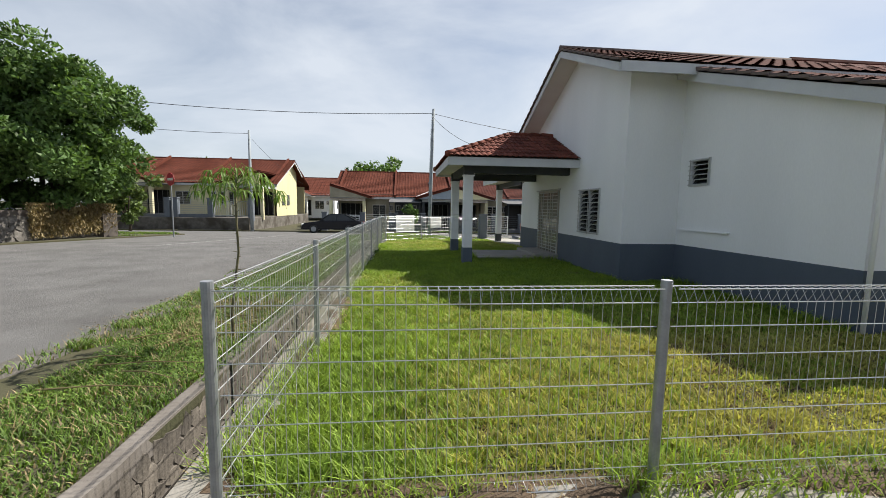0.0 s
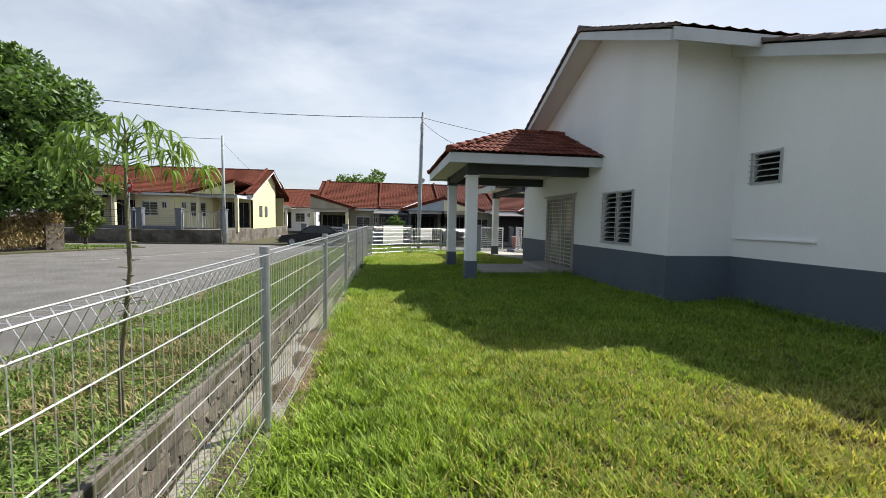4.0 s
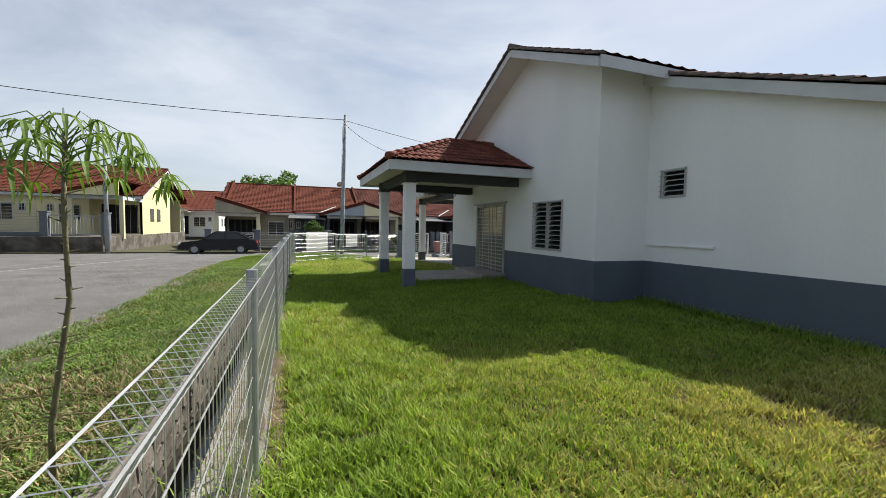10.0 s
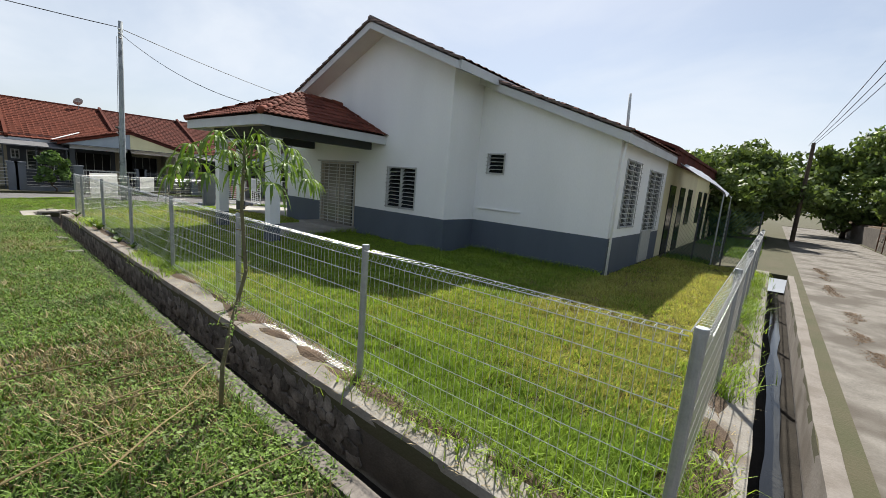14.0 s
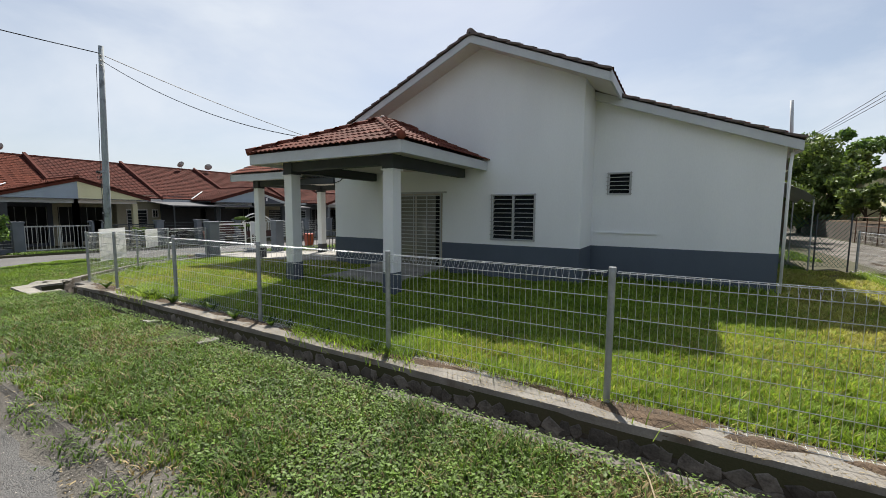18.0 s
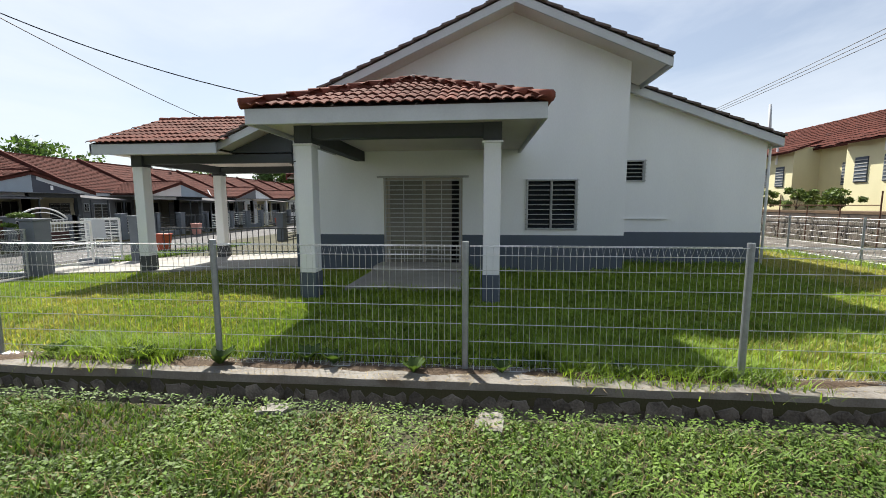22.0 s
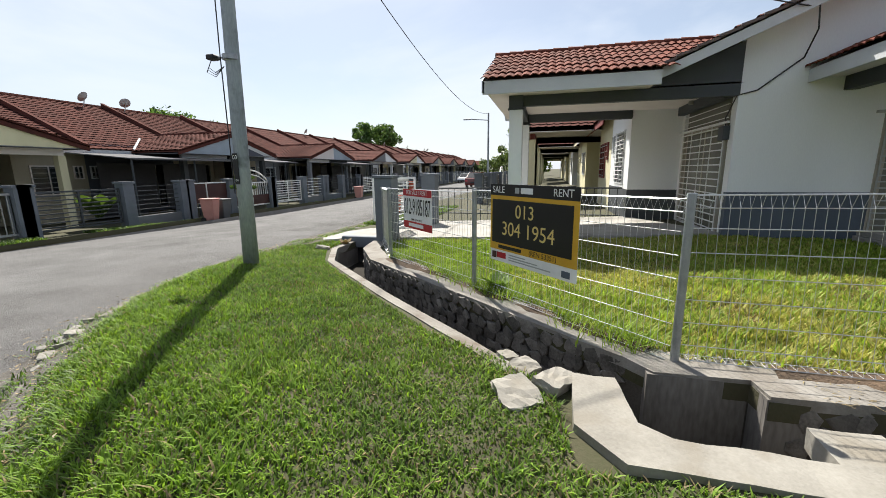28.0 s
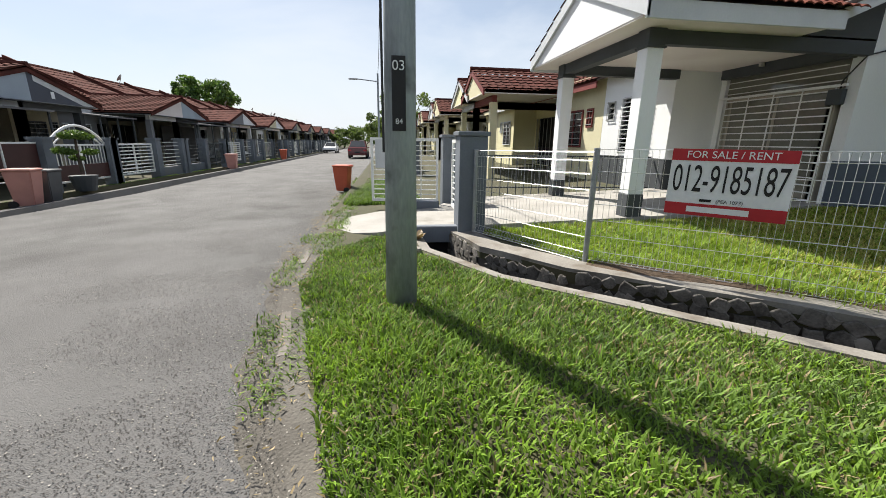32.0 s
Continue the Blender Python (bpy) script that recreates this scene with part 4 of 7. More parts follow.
cap_line(pr, (PX0 - 0.04, PY0 - 0.04, PZ + 0.02), (PAX, PYM, PAZ + 0.03), 9)
cap_line(pr, (PX0 - 0.04, PY1 + 0.04, PZ + 0.02), (PAX, PYM, PAZ + 0.03), 9)
cap_line(pr, (PAX, PYM, PAZ + 0.03), (HX, PYM, PAZ + 0.03), 4)
bm = bmesh.new()
bmesh.ops.create_icosphere(bm, subdivisions=2, radius=0.075, matrix=Matrix.Translation((PAX - 0.02, PYM, PAZ + 0.06)) @ Matrix.Diagonal((1, 1, 0.8, 1)))
part("apex_cap", bm, SLAB, porch, "white mortar cap at the apex", True)
part("porch_floor", boxes((3.2, 9.8, -0.2, HX, 11.85, 0.1), bevel=0.01), PORCHFLOOR, porch, "worn cement porch floor")
part("door_step", boxes((4.95, 9.8, 0.1, HX, 11.8, 0.2), bevel=0.008), PORCHFLOOR, porch, "cement doorstep")

# ---------- carport ----------
carport = thing("carport", "white carport with gabled red tile roof and dark beams", "carport", (7.1, 16, 0))
CX0, CX1, CRX, CY, CZ, CRZ = 4.95, 9.35, 7.15, 18.33, 2.95, 3.86
for cx in (5.67, 8.625):
    z0 = gz(cx, 17.75)
    col = part("column", boxes((cx - 0.13, 17.62, z0 + 0.45, cx + 0.13, 17.88, 2.5), bevel=0.008), WHITE, carport, "square white column")
    part("column_base", boxes((cx - 0.14, 17.61, z0 - 0.1, cx + 0.14, 17.89, z0 + 0.45), bevel=0.008), BEAM, col, "grey column base")
    part("column_collar", boxes((cx - 0.16, 17.59, 2.47, cx + 0.16, 17.91, 2.5), bevel=0.004), BEAM, col)
    part("column_head", boxes((cx - 0.14, 17.61, 2.5, cx + 0.14, 17.89, 2.74), bevel=0.004), BEAM, col)
part("front_beam", boxes((5.81, 17.65, 2.54, 8.485, 17.85, 2.74), bevel=0.005), BEAM, carport, "dark grey beam")
bm = bmesh.new()
poly(bm, [(5.6, 17.61, 2.54), (5.6, 17.61, 2.74), (5.6, 15.45, 2.77), (5.6, 13.88, roof_z(13.88) - 0.2), (5.6, 13.88, 2.54)], (0.14, 0, 0))
part("side_beam", bm, BEAM, carport, "dark grey side beam and spandrel")
part("inner_beam", boxes((8.53, 15.06, 2.54, 8.72, 17.61, 2.74), (5.81, 13.9, 2.54, 8.5, 14.05, 2.74), bevel=0.005), BEAM, carport, "dark grey beams")
part("carport_ceiling", boxes((5.6, 13.88, 2.741, CX1 - 0.05, CY - 0.05, 2.77), (CX0 + 0.05, 15.35, 2.741, 5.6, CY - 0.05, 2.77)), SOFFIT, carport, "white carport ceiling")
for row in ((CX0, 15.3, 2.69, CX0 + 0.05, CY, 2.92), (CX1 - 0.05, 15.3, 2.69, CX1, CY, 2.92)):
    part("fascia_board", boxes(row), FASCIA, carport, "pale grey fascia board")
bm = bmesh.new()
poly(bm, [(CX0 + 0.05, CY - 0.09, 2.77), (CX1 - 0.05, CY - 0.09, 2.77), (CRX, CY - 0.09, CRZ - 0.06)], (0, 0.05, 0))
part("gable_face", bm, WHITE, carport, "white gable face")
for sx in (CX0, CX1):
    bm = bmesh.new()
    poly(bm, [(sx, CY - 0.03, 2.93), (CRX, CY - 0.03, CRZ), (CRX, CY - 0.03, CRZ - 0.22), (sx, CY - 0.03, 2.71)], (0, 0.045, 0))
    part("barge_board", bm, FASCIA, carport, "pale grey barge board")
bm = bmesh.new()
poly(bm, [(CX0, CY, 2.93), (CX0, 15.3, 2.93), (5.09, 15.3, 3.0), (CRX, 13.2, CRZ), (CRX, CY, CRZ)])
poly(bm, [(CX1, CY, 2.93), (CRX, CY, CRZ), (CRX, 13.2, CRZ), (CX1, 15.3, 2.93)])
part("roof_deck", bm, TILE_EDGE, carport, "tile deck")
cr = part("carport_roof", boxes((CX0 + 0.1, 15.5, 2.78, CX1 - 0.1, CY - 0.12, 2.9)), TILE_EDGE, carport, "gabled red clay tile roof")
cl = math.hypot(CRX - CX0, CRZ - 2.93)


def keep_carport(u, v):
    x = CX0 + v / cl * (CRX - CX0)
    y = CY + 0.02 - u
    return y > 15.39 - (x - CX0) * 0.9 - 0.1


lay_tiles(cr, (CX0 - 0.06, CY + 0.03, 2.93), (0, -1, 0), (CRX - CX0, 0, CRZ - 2.93), 5.1, cl, keep_carport, TILE_MESH)
bm = tiled_slope(bmesh.new(), (CX1 + 0.05, 14.0, 2.91), (0, 1, 0), Vector((CRX - CX1, 0, CRZ - 2.93)).normalized(), CY + 0.03 - 14.0, cl)
tagged(part("east_slope_tiles", bm, TILE_OLD, cr, "red clay tiles of the far slope"), kind="stuff")
cap_line(cr, (CRX, CY + 0.04, CRZ + 0.03), (CRX, 13.2, CRZ + 0.03), 16)
part("ceiling_lamp", tube(bmesh.new(), [(7.43, 14.1, 2.66), (7.43, 14.1, 2.741)], 0.05, 10), SLAB, carport, "small white bulb holder")

# ---------- the other terrace houses ----------
UNIT_W = 6.1
DULLCREAM = paint("dull_cream_wall_paint", (0.42, 0.385, 0.29), (0.28, 0.255, 0.19), 1.4, 40, 0.9, 0.85, bump=0.08, streak=0.7)
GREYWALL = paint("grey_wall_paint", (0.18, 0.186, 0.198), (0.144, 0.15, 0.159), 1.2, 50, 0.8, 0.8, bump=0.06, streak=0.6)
PALEYELLOW = paint("pale_yellow_wall_paint", (0.74, 0.7, 0.45), (0.64, 0.6, 0.38), 1.2, 50, 0.8, 0.8, bump=0.06, streak=0.7)
PALEBLUE = paint("pale_blue_gable_paint", (0.36, 0.42, 0.48), (0.28, 0.33, 0.38), 1.2, 50, 0.8, 0.8, bump=0.06, streak=0.6)
AWNING = paint("grey_sheet_awning", (0.17, 0.17, 0.175), (0.1, 0.1, 0.105), 1.5, 40, 0.8, 0.9, 0.0, bump=0.05, spec=0.1)
PILLAR = paint("grey_pillar_paint", (0.16, 0.18, 0.21), (0.115, 0.13, 0.15), 2, 40, 0.9, 0.75, bump=0.08)
MAROON = paint("maroon_gate_panel", (0.07, 0.026, 0.024), (0.05, 0.018, 0.018), 3, 40, 0.8, 0.5, bump=0.03)


def flat_window(parent, x0, z0, x1, z1, y, frame_mat, bars=6):
    win = part("window", boxes((x0, y, z0, x1, y + 0.05, z0 + 0.05), (x0, y, z1 - 0.05, x1, y + 0.05, z1), (x0, y, z0 + 0.05, x0 + 0.05, y + 0.05, z1 - 0.05), (x1 - 0.05, y, z0 + 0.05, x1, y + 0.05, z1 - 0.05), ((x0 + x1) / 2 - 0.02, y, z0 + 0.05, (x0 + x1) / 2 + 0.02, y + 0.05, z1 - 0.05)), frame_mat, parent, "framed window with dark glass")
    part("pane", boxes((x0 + 0.05, y + 0.005, z0 + 0.05, (x0 + x1) / 2 - 0.02, y + 0.015, z1 - 0.05)), GLASS, win)
    part("pane", boxes(((x0 + x1) / 2 + 0.02, y + 0.005, z0 + 0.05, x1 - 0.05, y + 0.015, z1 - 0.05)), GLASS, win)
    for k in range(bars):
        z = z0 + (z1 - z0) * (k + 0.5) / bars
        part("grille_bar", boxes((x0, y + 0.055, z - 0.01, x1, y + 0.07, z + 0.01)), GRILLE, win)


def terrace_unit(m, body, trim, label, column, near=True, awning=None, ends=(False, False), tiles=None, group="terrace houses across the road", over=0.55, paired=False, left=True, W=6.09, gable=None):
    """One house of a row, in the corner house's own measures, laid by m."""
    keep = XF[0]
    tiles = tiles or TILE_OLD
    XF[0] = m
    h = thing("terrace_house", label, "house", (3, 10, 0), group)
    part("front_wall", wall("y", 13.87, 0, 2.97, -0.3, 3.5, [(0.25, 0.0, 2.7, 2.3)], -0.13), body, h)
    # the recess is coloured near black to paint in its shade
    part("door_recess", boxes((0.25, 13.3, 0.0, 2.7, 13.35, 2.3), (0.1, 13.35, 0.0, 0.25, 13.74, 2.3), (2.7, 13.35, 0, 2.85, 13.74, 2.3), (0.25, 13.35, 2.3, 2.7, 13.74, 2.4)), INNER_SHADE, h, "open doorway recess with its shade painted near black")
    for k in range(6 if near else 3):
        u = 0.3 + 2.35 * k / (5 if near else 2)
        part("door_grille_bar", boxes((u - 0.012, 13.89, 0.02, u + 0.012, 13.91, 2.28)), GRILLE, h)
    part("bay_side_wall", wall("x", 2.97, 13.87, 14.92, -0.3, 3.2), body, h)
    part("bay_wall", wall("y", 15.05, 2.97, W, -0.3, 3.2, (), -0.13), body, h)
    flat_window(h, 3.5, 0.95, 4.8, 2.2, 15.052, trim)
    flat_window(h, 5.1, 1.6, 5.5, 2.2, 15.052, trim, 3)
    part("back_wall", wall("y", 2.57, 0.0, W, -0.3, 3.3, (), 0.13), body, h)
    for bx in (0.9, 2.6, 4.4):
        part("back_opening", boxes((bx, 2.54, 0.9 if bx == 0.9 else 0.0, bx + 0.9, 2.58, 2.3), bevel=0.01), GLASS, h, "dark back window or door")
    for k, on in ((0, ends[0]), (1, ends[1])):
        x = W - 0.13 if k else 0.0
        if on:
            bm = bmesh.new()
            poly(bm, [(x, 6.26, -0.3), (x, 13.87, -0.3), (x, 13.87, roof_z(13.87) - 0.05), (x, RIDGE_Y, RIDGE_Z - 0.05), (x, 6.26, roof_z(6.26) - 0.05)], (0.13, 0, 0))
            g = part("gable_wall", bm, body, h, "painted gable end wall")
            xo = x - 0.03 if not k else x + 0.13
            for y0 in (9.3, 11.0):
                part("gable_window", boxes((xo, y0, 1.0, xo + 0.03, y0 + 0.9, 2.1)), GLASS, g, "dark barred window")
            for ya in (EAVE_Y, 5.69):
                bm = bmesh.new()
                xv = -over if not k else W + over - 0.05
                poly(bm, [(xv, RIDGE_Y, RIDGE_Z - 0.02), (xv, ya, roof_z(ya) - 0.02), (xv, ya, roof_z(ya) - 0.24), (xv, RIDGE_Y, RIDGE_Z - 0.24)], (0.05, 0, 0))
                part("barge_board", bm, trim, h)
    x0, x1 = (-over - 0.03 if ends[0] else 0.0), (W + over + 0.03 if ends[1] else W)
    bm = bmesh.new()
    poly(bm, [(x0, EAVE_Y, roof_z(EAVE_Y)), (x1, EAVE_Y, roof_z(EAVE_Y)), (x1, RIDGE_Y, RIDGE_Z), (x0, RIDGE_Y, RIDGE_Z)], (0, 0, -0.05))
    poly(bm, [(x0, 3.9, roof_z(3.9)), (x1, 3.9, roof_z(3.9)), (x1, RIDGE_Y, RIDGE_Z), (x0, RIDGE_Y, RIDGE_Z)], (0, 0, -0.05))
    roof = part("roof", bm, tiles, h, "weathered red tile roof")
    bm = tiled_slope(bmesh.new(), (x0, EAVE_Y + 0.04, roof_z(EAVE_Y + 0.04)), (1, 0, 0), (0, -1 / ln, PITCH / ln), x1 - x0, (EAVE_Y + 0.04 - RIDGE_Y) * ln, 0.3 if near else 0.6, 0.33 if near else 0.66)
    tiled_slope(bm, (x0, 3.86, roof_z(3.86)), (1, 0, 0), (0, 1 / ln, PITCH / ln), x1 - x0, (RIDGE_Y - 3.86) * ln, 0.6, 0.66)
    tagged(part("roof_tiles", bm, tiles, roof), kind="stuff")
    part("ridge_cap", tube(bmesh.new(), [(x0, RIDGE_Y, RIDGE_Z + 0.03), (x1, RIDGE_Y, RIDGE_Z + 0.03)], 0.1, 6), tiles, roof)
    # the raised fire wall between roofs
    bm = bmesh.new()
    fx = W - 0.1 if left else 0.02
    poly(bm, [(fx, EAVE_Y, roof_z(EAVE_Y) + 0.18), (fx, RIDGE_Y + 0.1, RIDGE_Z + 0.26), (fx, RIDGE_Y + 0.1, RIDGE_Z - 0.1), (fx, EAVE_Y, roof_z(EAVE_Y) - 0.1)], (0.17, 0, 0))
    part("fire_wall", bm, tiles, roof)
    part("eave_board", boxes((x0, EAVE_Y - 0.04, roof_z(EAVE_Y) - 0.24, x1, EAVE_Y, roof_z(EAVE_Y) - 0.02)), trim, h)
    bm = bmesh.new()
    poly(bm, [(x0, LOW_Y, 3.42), (x1, LOW_Y, 3.42), (x1, 6.3, 4.95), (x0, 6.3, 4.95)], (0, 0, -0.1))
    box(bm, x0, LOW_Y + 0.05, 2.9, x1, LOW_Y + 0.1, 3.36)
    part("back_roof", bm, tiles, h, "lower back roof")
    if column is BEAM:
        part("satellite_dish", tube(bmesh.new(), [(1.2, 9.4, RIDGE_Z + 0.35), (1.23, 9.3, RIDGE_Z + 0.42)], 0.06, 12, 0.32), GRILLE, roof, "small grey satellite dish")
        part("dish_arm", tube(bmesh.new(), [(1.2, 9.2, RIDGE_Z - 0.15), (1.2, 9.4, RIDGE_Z + 0.35)], 0.025, 5), GRILLE, roof)
    # carport
    for cx in (0.0, 2.95):
        part("column", boxes((cx - 0.13, 17.62, -0.3, cx + 0.13, 17.88, 2.52)), column, h, "square carport column")
    part("carport_beam", boxes((-0.1, 17.65, 2.52, 3.05, 17.85, 2.76)), trim, h)
    part("carport_side_beam", boxes((-0.1, 13.87, 2.52, 0.1, 17.65, 2.76)), trim, h)
    if paired:
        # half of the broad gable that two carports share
        # grey in place of white soffit: the carport's shade put into the colour
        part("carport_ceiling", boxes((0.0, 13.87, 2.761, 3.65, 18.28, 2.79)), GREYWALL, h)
        bm = bmesh.new()
        poly(bm, [(0.0, 18.2, 2.79), (3.62, 18.2, 2.79), (0.0, 18.2, 3.86)], (0, 0.06, 0))
        gf = part("carport_gable", bm, gable or body, h, "half gable face of the shared carport roof")
        if gable is DARKWALL:
            part("small_vent", boxes((0.95, 18.262, 2.95, 1.1, 18.28, 3.2)), WHITE, gf, "small white vent")
            bm = bmesh.new()
            poly(bm, [(3.45, 18.262, 2.8), (0.25, 18.262, 3.74), (0.25, 18.262, 3.5), (2.6, 18.262, 2.8)], (0, 0.012, 0))
            part("gable_strip", bm, FASCIA, gf, "pale sloping strip on the dark gable")
        bm = bmesh.new()
        poly(bm, [(3.67, 18.28, 2.93), (0.0, 18.28, 4.02), (0.0, 18.28, 3.78), (3.67, 18.28, 2.7)], (0, 0.05, 0))
        part("barge_board", bm, tiles, gf)
        tiled = tiled_slope(bmesh.new(), (3.69, 12.1, 2.92), (0, 1, 0), Vector((-3.69, 0, 1.09)).normalized(), 6.26, 3.85, 0.3 if near else 0.6, 0.33 if near else 0.66)
        part("carport_roof_tiles", tiled, tiles, gf, "weathered red roof tiles")["kind"] = "stuff"
        bm = bmesh.new()
        poly(bm, [(3.69, 18.33, 2.88), (0.0, 18.33, 3.97), (0.0, 12.1, 3.97), (3.69, 12.1, 2.88)], (0, 0, -0.04))
        part("carport_deck", bm, tiles, gf)
        if left:
            part("carport_ridge", tube(bmesh.new(), [(0.0, 18.38, 4.04), (0.0, 12.0, 4.04)], 0.09, 6), tiles, gf)
        if column is BEAM:
            part("valley_strip", tube(bmesh.new(), [(3.62, 15.5, 3.0), (2.0, 14.0, roof_z(14.0) + 0.1)], 0.05, 5), FASCIA, roof, "pale mortar valley strip")
    else:
        part("carport_ceiling", boxes((-0.7, 13.87, 2.761, 3.65, 18.28, 2.79)), SOFFIT, h)
        bm = bmesh.new()
        poly(bm, [(-0.68, 18.2, 2.79), (3.62, 18.2, 2.79), (1.47, 18.2, 3.8)], (0, 0.06, 0))
        gf = part("carport_gable", bm, PALEBLUE if column is BEAM else body, h, "gable face of the carport")
        for sx in (-0.73, 3.67):
            bm = bmesh.new()
            poly(bm, [(sx, 18.28, 2.93), (1.47, 18.28, 3.88), (1.47, 18.28, 3.64), (sx, 18.28, 2.68)], (0, 0.05, 0))
            part("barge_board", bm, trim, gf)
        bm = bmesh.new()
        up = Vector((2.2, 0, 0.93)).normalized()
        L2 = math.hypot(2.2, 0.93)
        tiled_slope(bm, (-0.75, 18.36, 2.92), (0, -1, 0), up, 4.9, L2, 0.3 if near else 0.6, 0.33 if near else 0.66)
        tiled_slope(bm, (3.69, 13.46, 2.92), (0, 1, 0), Vector((-2.2, 0, 0.93)).normalized(), 4.9, L2, 0.3 if near else 0.6, 0.33 if near else 0.66)
        part("carport_roof_tiles", bm, tiles, gf, "weathered red roof tiles")["kind"] = "stuff"
        part("carport_ridge", tube(bmesh.new(), [(1.47, 18.38, 3.89), (1.47, 13.0, 3.89)], 0.09, 6), tiles, gf)
    if awning:
        a0, a1, reach = awning
        bm = bmesh.new()
        poly(bm, [(a0, 15.2, 2.75), (a1, 15.2, 2.75), (a1, reach, 2.42), (a0, reach, 2.42)], (0, 0, 0.04))
        aw = part("awning", bm, AWNING, h, "grey sheet-metal awning over the yard")
        part("awning_edge", boxes((a0, reach, 2.4, a1, reach + 0.03, 2.47)), AWNING, aw)
        if a1 - a0 > 4:
            # black panels added to paint in the deep shade under wide awnings
            for x0 in (a0 + 0.3, (a0 + a1) / 2 + 0.2):
                shade_bm = boxes((x0, 16.6, 0.1, x0 + 2.7, 16.63, 2.3))
                part("shade_panel", shade_bm, BLACK, aw, "black panel standing in for the deep shade under the awning")
        for x in (a0 + 0.1, (a0 + a1) / 2, a1 - 0.1):
            part("awning_post", boxes((x - 0.03, reach - 0.15, -0.3, x + 0.03, reach - 0.09, 2.4)), BEAM, aw)
    XF[0] = keep
    return h


def gate_wall(m, style, z=0.0, group="front gates across the road"):
    """Pillars, a barred gate and a low railing on the front boundary of a unit."""
    keep = XF[0]
    XF[0] = m
    g = thing("front_gate", "grey gate pillars with a barred steel gate and railing", "gate", (3, 20.5, 0), group)
    arched = style == 3
    mat = GRILLE_W if style % 3 == 0 or style == 4 else GRILLE if style % 3 == 1 else BEAM
    for x in (-0.05, 3.1, 5.8):
        p = part("pillar", boxes((x - 0.2, 20.3, -0.3, x + 0.2, 20.7, 1.45)), PILLAR, g, "grey rendered pillar")
        part("pillar_cap", boxes((x - 0.24, 20.26, 1.45, x + 0.24, 20.74, 1.53)), PILLAR, p)
    leaf = part("gate_leaf", boxes((0.2, 20.48, 0.05, 2.88, 20.53, 0.11), (0.2, 20.48, 1.24, 2.88, 20.53, 1.3), (0.2, 20.48, 0.11, 0.25, 20.53, 1.24), (2.83, 20.48, 0.11, 2.88, 20.53, 1.24), (1.51, 20.48, 0.11, 1.57, 20.53, 1.24)), mat, g, "welded steel gate")
    n = 16
    if style % 2:
        for k in range(n):
            u = 0.25 + 2.58 * (k + 0.5) / n
            part("bar", boxes((u - 0.011, 20.495, 0.11, u + 0.011, 20.515, 1.24)), mat, leaf)
    else:
        for k in range(8):
            z0 = 0.16 + 1.06 * k / 7.5
            part("bar", boxes((0.25, 20.49, z0 - 0.02, 2.83, 20.52, z0 + 0.02)), mat, leaf)
    if arched:
        arch = tube(bmesh.new(), [(0.22 + 2.64 * k / 12, 20.505, 1.3 + 0.62 * math.sin(math.pi * k / 12) ** 0.8) for k in range(13)], 0.045, 6)
        part("arch", arch, mat, leaf, "white arched top rail")
        part("arch", tube(bmesh.new(), [(0.4 + 2.28 * k / 12, 20.505, 1.27 + 0.42 * math.sin(math.pi * k / 12) ** 0.8) for k in range(13)], 0.025, 6), mat, leaf)
        part("gate_panel", boxes((0.26, 20.52, 0.12, 1.5, 20.54, 0.62)), MAROON, leaf, "maroon sheet panel")
        part("gate_panel", boxes((1.58, 20.52, 0.12, 2.82, 20.54, 0.62)), MAROON, leaf, "maroon sheet panel")
    if arched:
        for x0 in (3.32, 4.55):
            part("fence_panel", boxes((x0, 20.5, 0.46, x0 + 1.18, 20.53, 1.36)), MAROON, g, "maroon sheet panel in a white frame")
            part("panel_frame", boxes((x0, 20.485, 1.33, x0 + 1.2, 20.545, 1.38), (x0 + 1.16, 20.485, 0.46, x0 + 1.2, 20.545, 1.33)), GRILLE_W, g)
    if style % 3:
        part("low_wall", boxes((3.3, 20.42, -0.3, 5.6, 20.58, 0.2)), PILLAR if style % 2 else GREYWALL, g, "low rendered wall")
    for k in range(7):
        z0 = 0.28 + 1.06 * k / 6
        part("rail", boxes((3.3, 20.48, z0 - 0.012, 5.6, 20.51, z0 + 0.012)), BEAM if style == 2 else mat, g)
    XF[0] = keep
    return g


ACROSS_W = 5.65


def row_matrix(x0, k, flip_y, z):
    """Units stand in pairs, mirrored about their party wall."""
    if flip_y:
        base = Matrix.Translation((x0 + ACROSS_W * (k if k % 2 == 0 else k + 1), 52.8, z)) @ Matrix.Diagonal((1 if k % 2 == 0 else -1, -1, 1, 1))
    else:
        base = Matrix.Translation((x0 + UNIT_W * (k if k % 2 == 0 else k + 1), 0, z)) @ Matrix.Diagonal((1 if k % 2 == 0 else -1, 1, 1, 1))
    return base


# dull cream on units 0 and 2 paints in their carports' shade
BODIES = [DULLCREAM, DARKWALL, DULLCREAM, DARKWALL, DULLCREAM, GREYWALL, DULLCREAM, GREYWALL, WHITE, CREAM, WHITE, GREYWALL]
NAMES = ["dull cream", "slate grey", "dull cream", "dark slate", "dull cream", "grey", "dull cream", "grey", "white", "cream", "white", "grey"]
COLS = [PALEYELLOW, BEAM, CREAM, BEAM, BEAM, GREYWALL, PILLAR, BEAM, WHITE, CREAM, WHITE, BEAM]
AWN = [None, (3.2, 6.1, 18.6), None, (0.15, 6.6, 19.0), (3.0, 5.6, 18.6), None, (0.2, 5.6, 18.9), (3.0, 6.1, 18.8), None, (3.0, 6.0, 18.8), None, None]
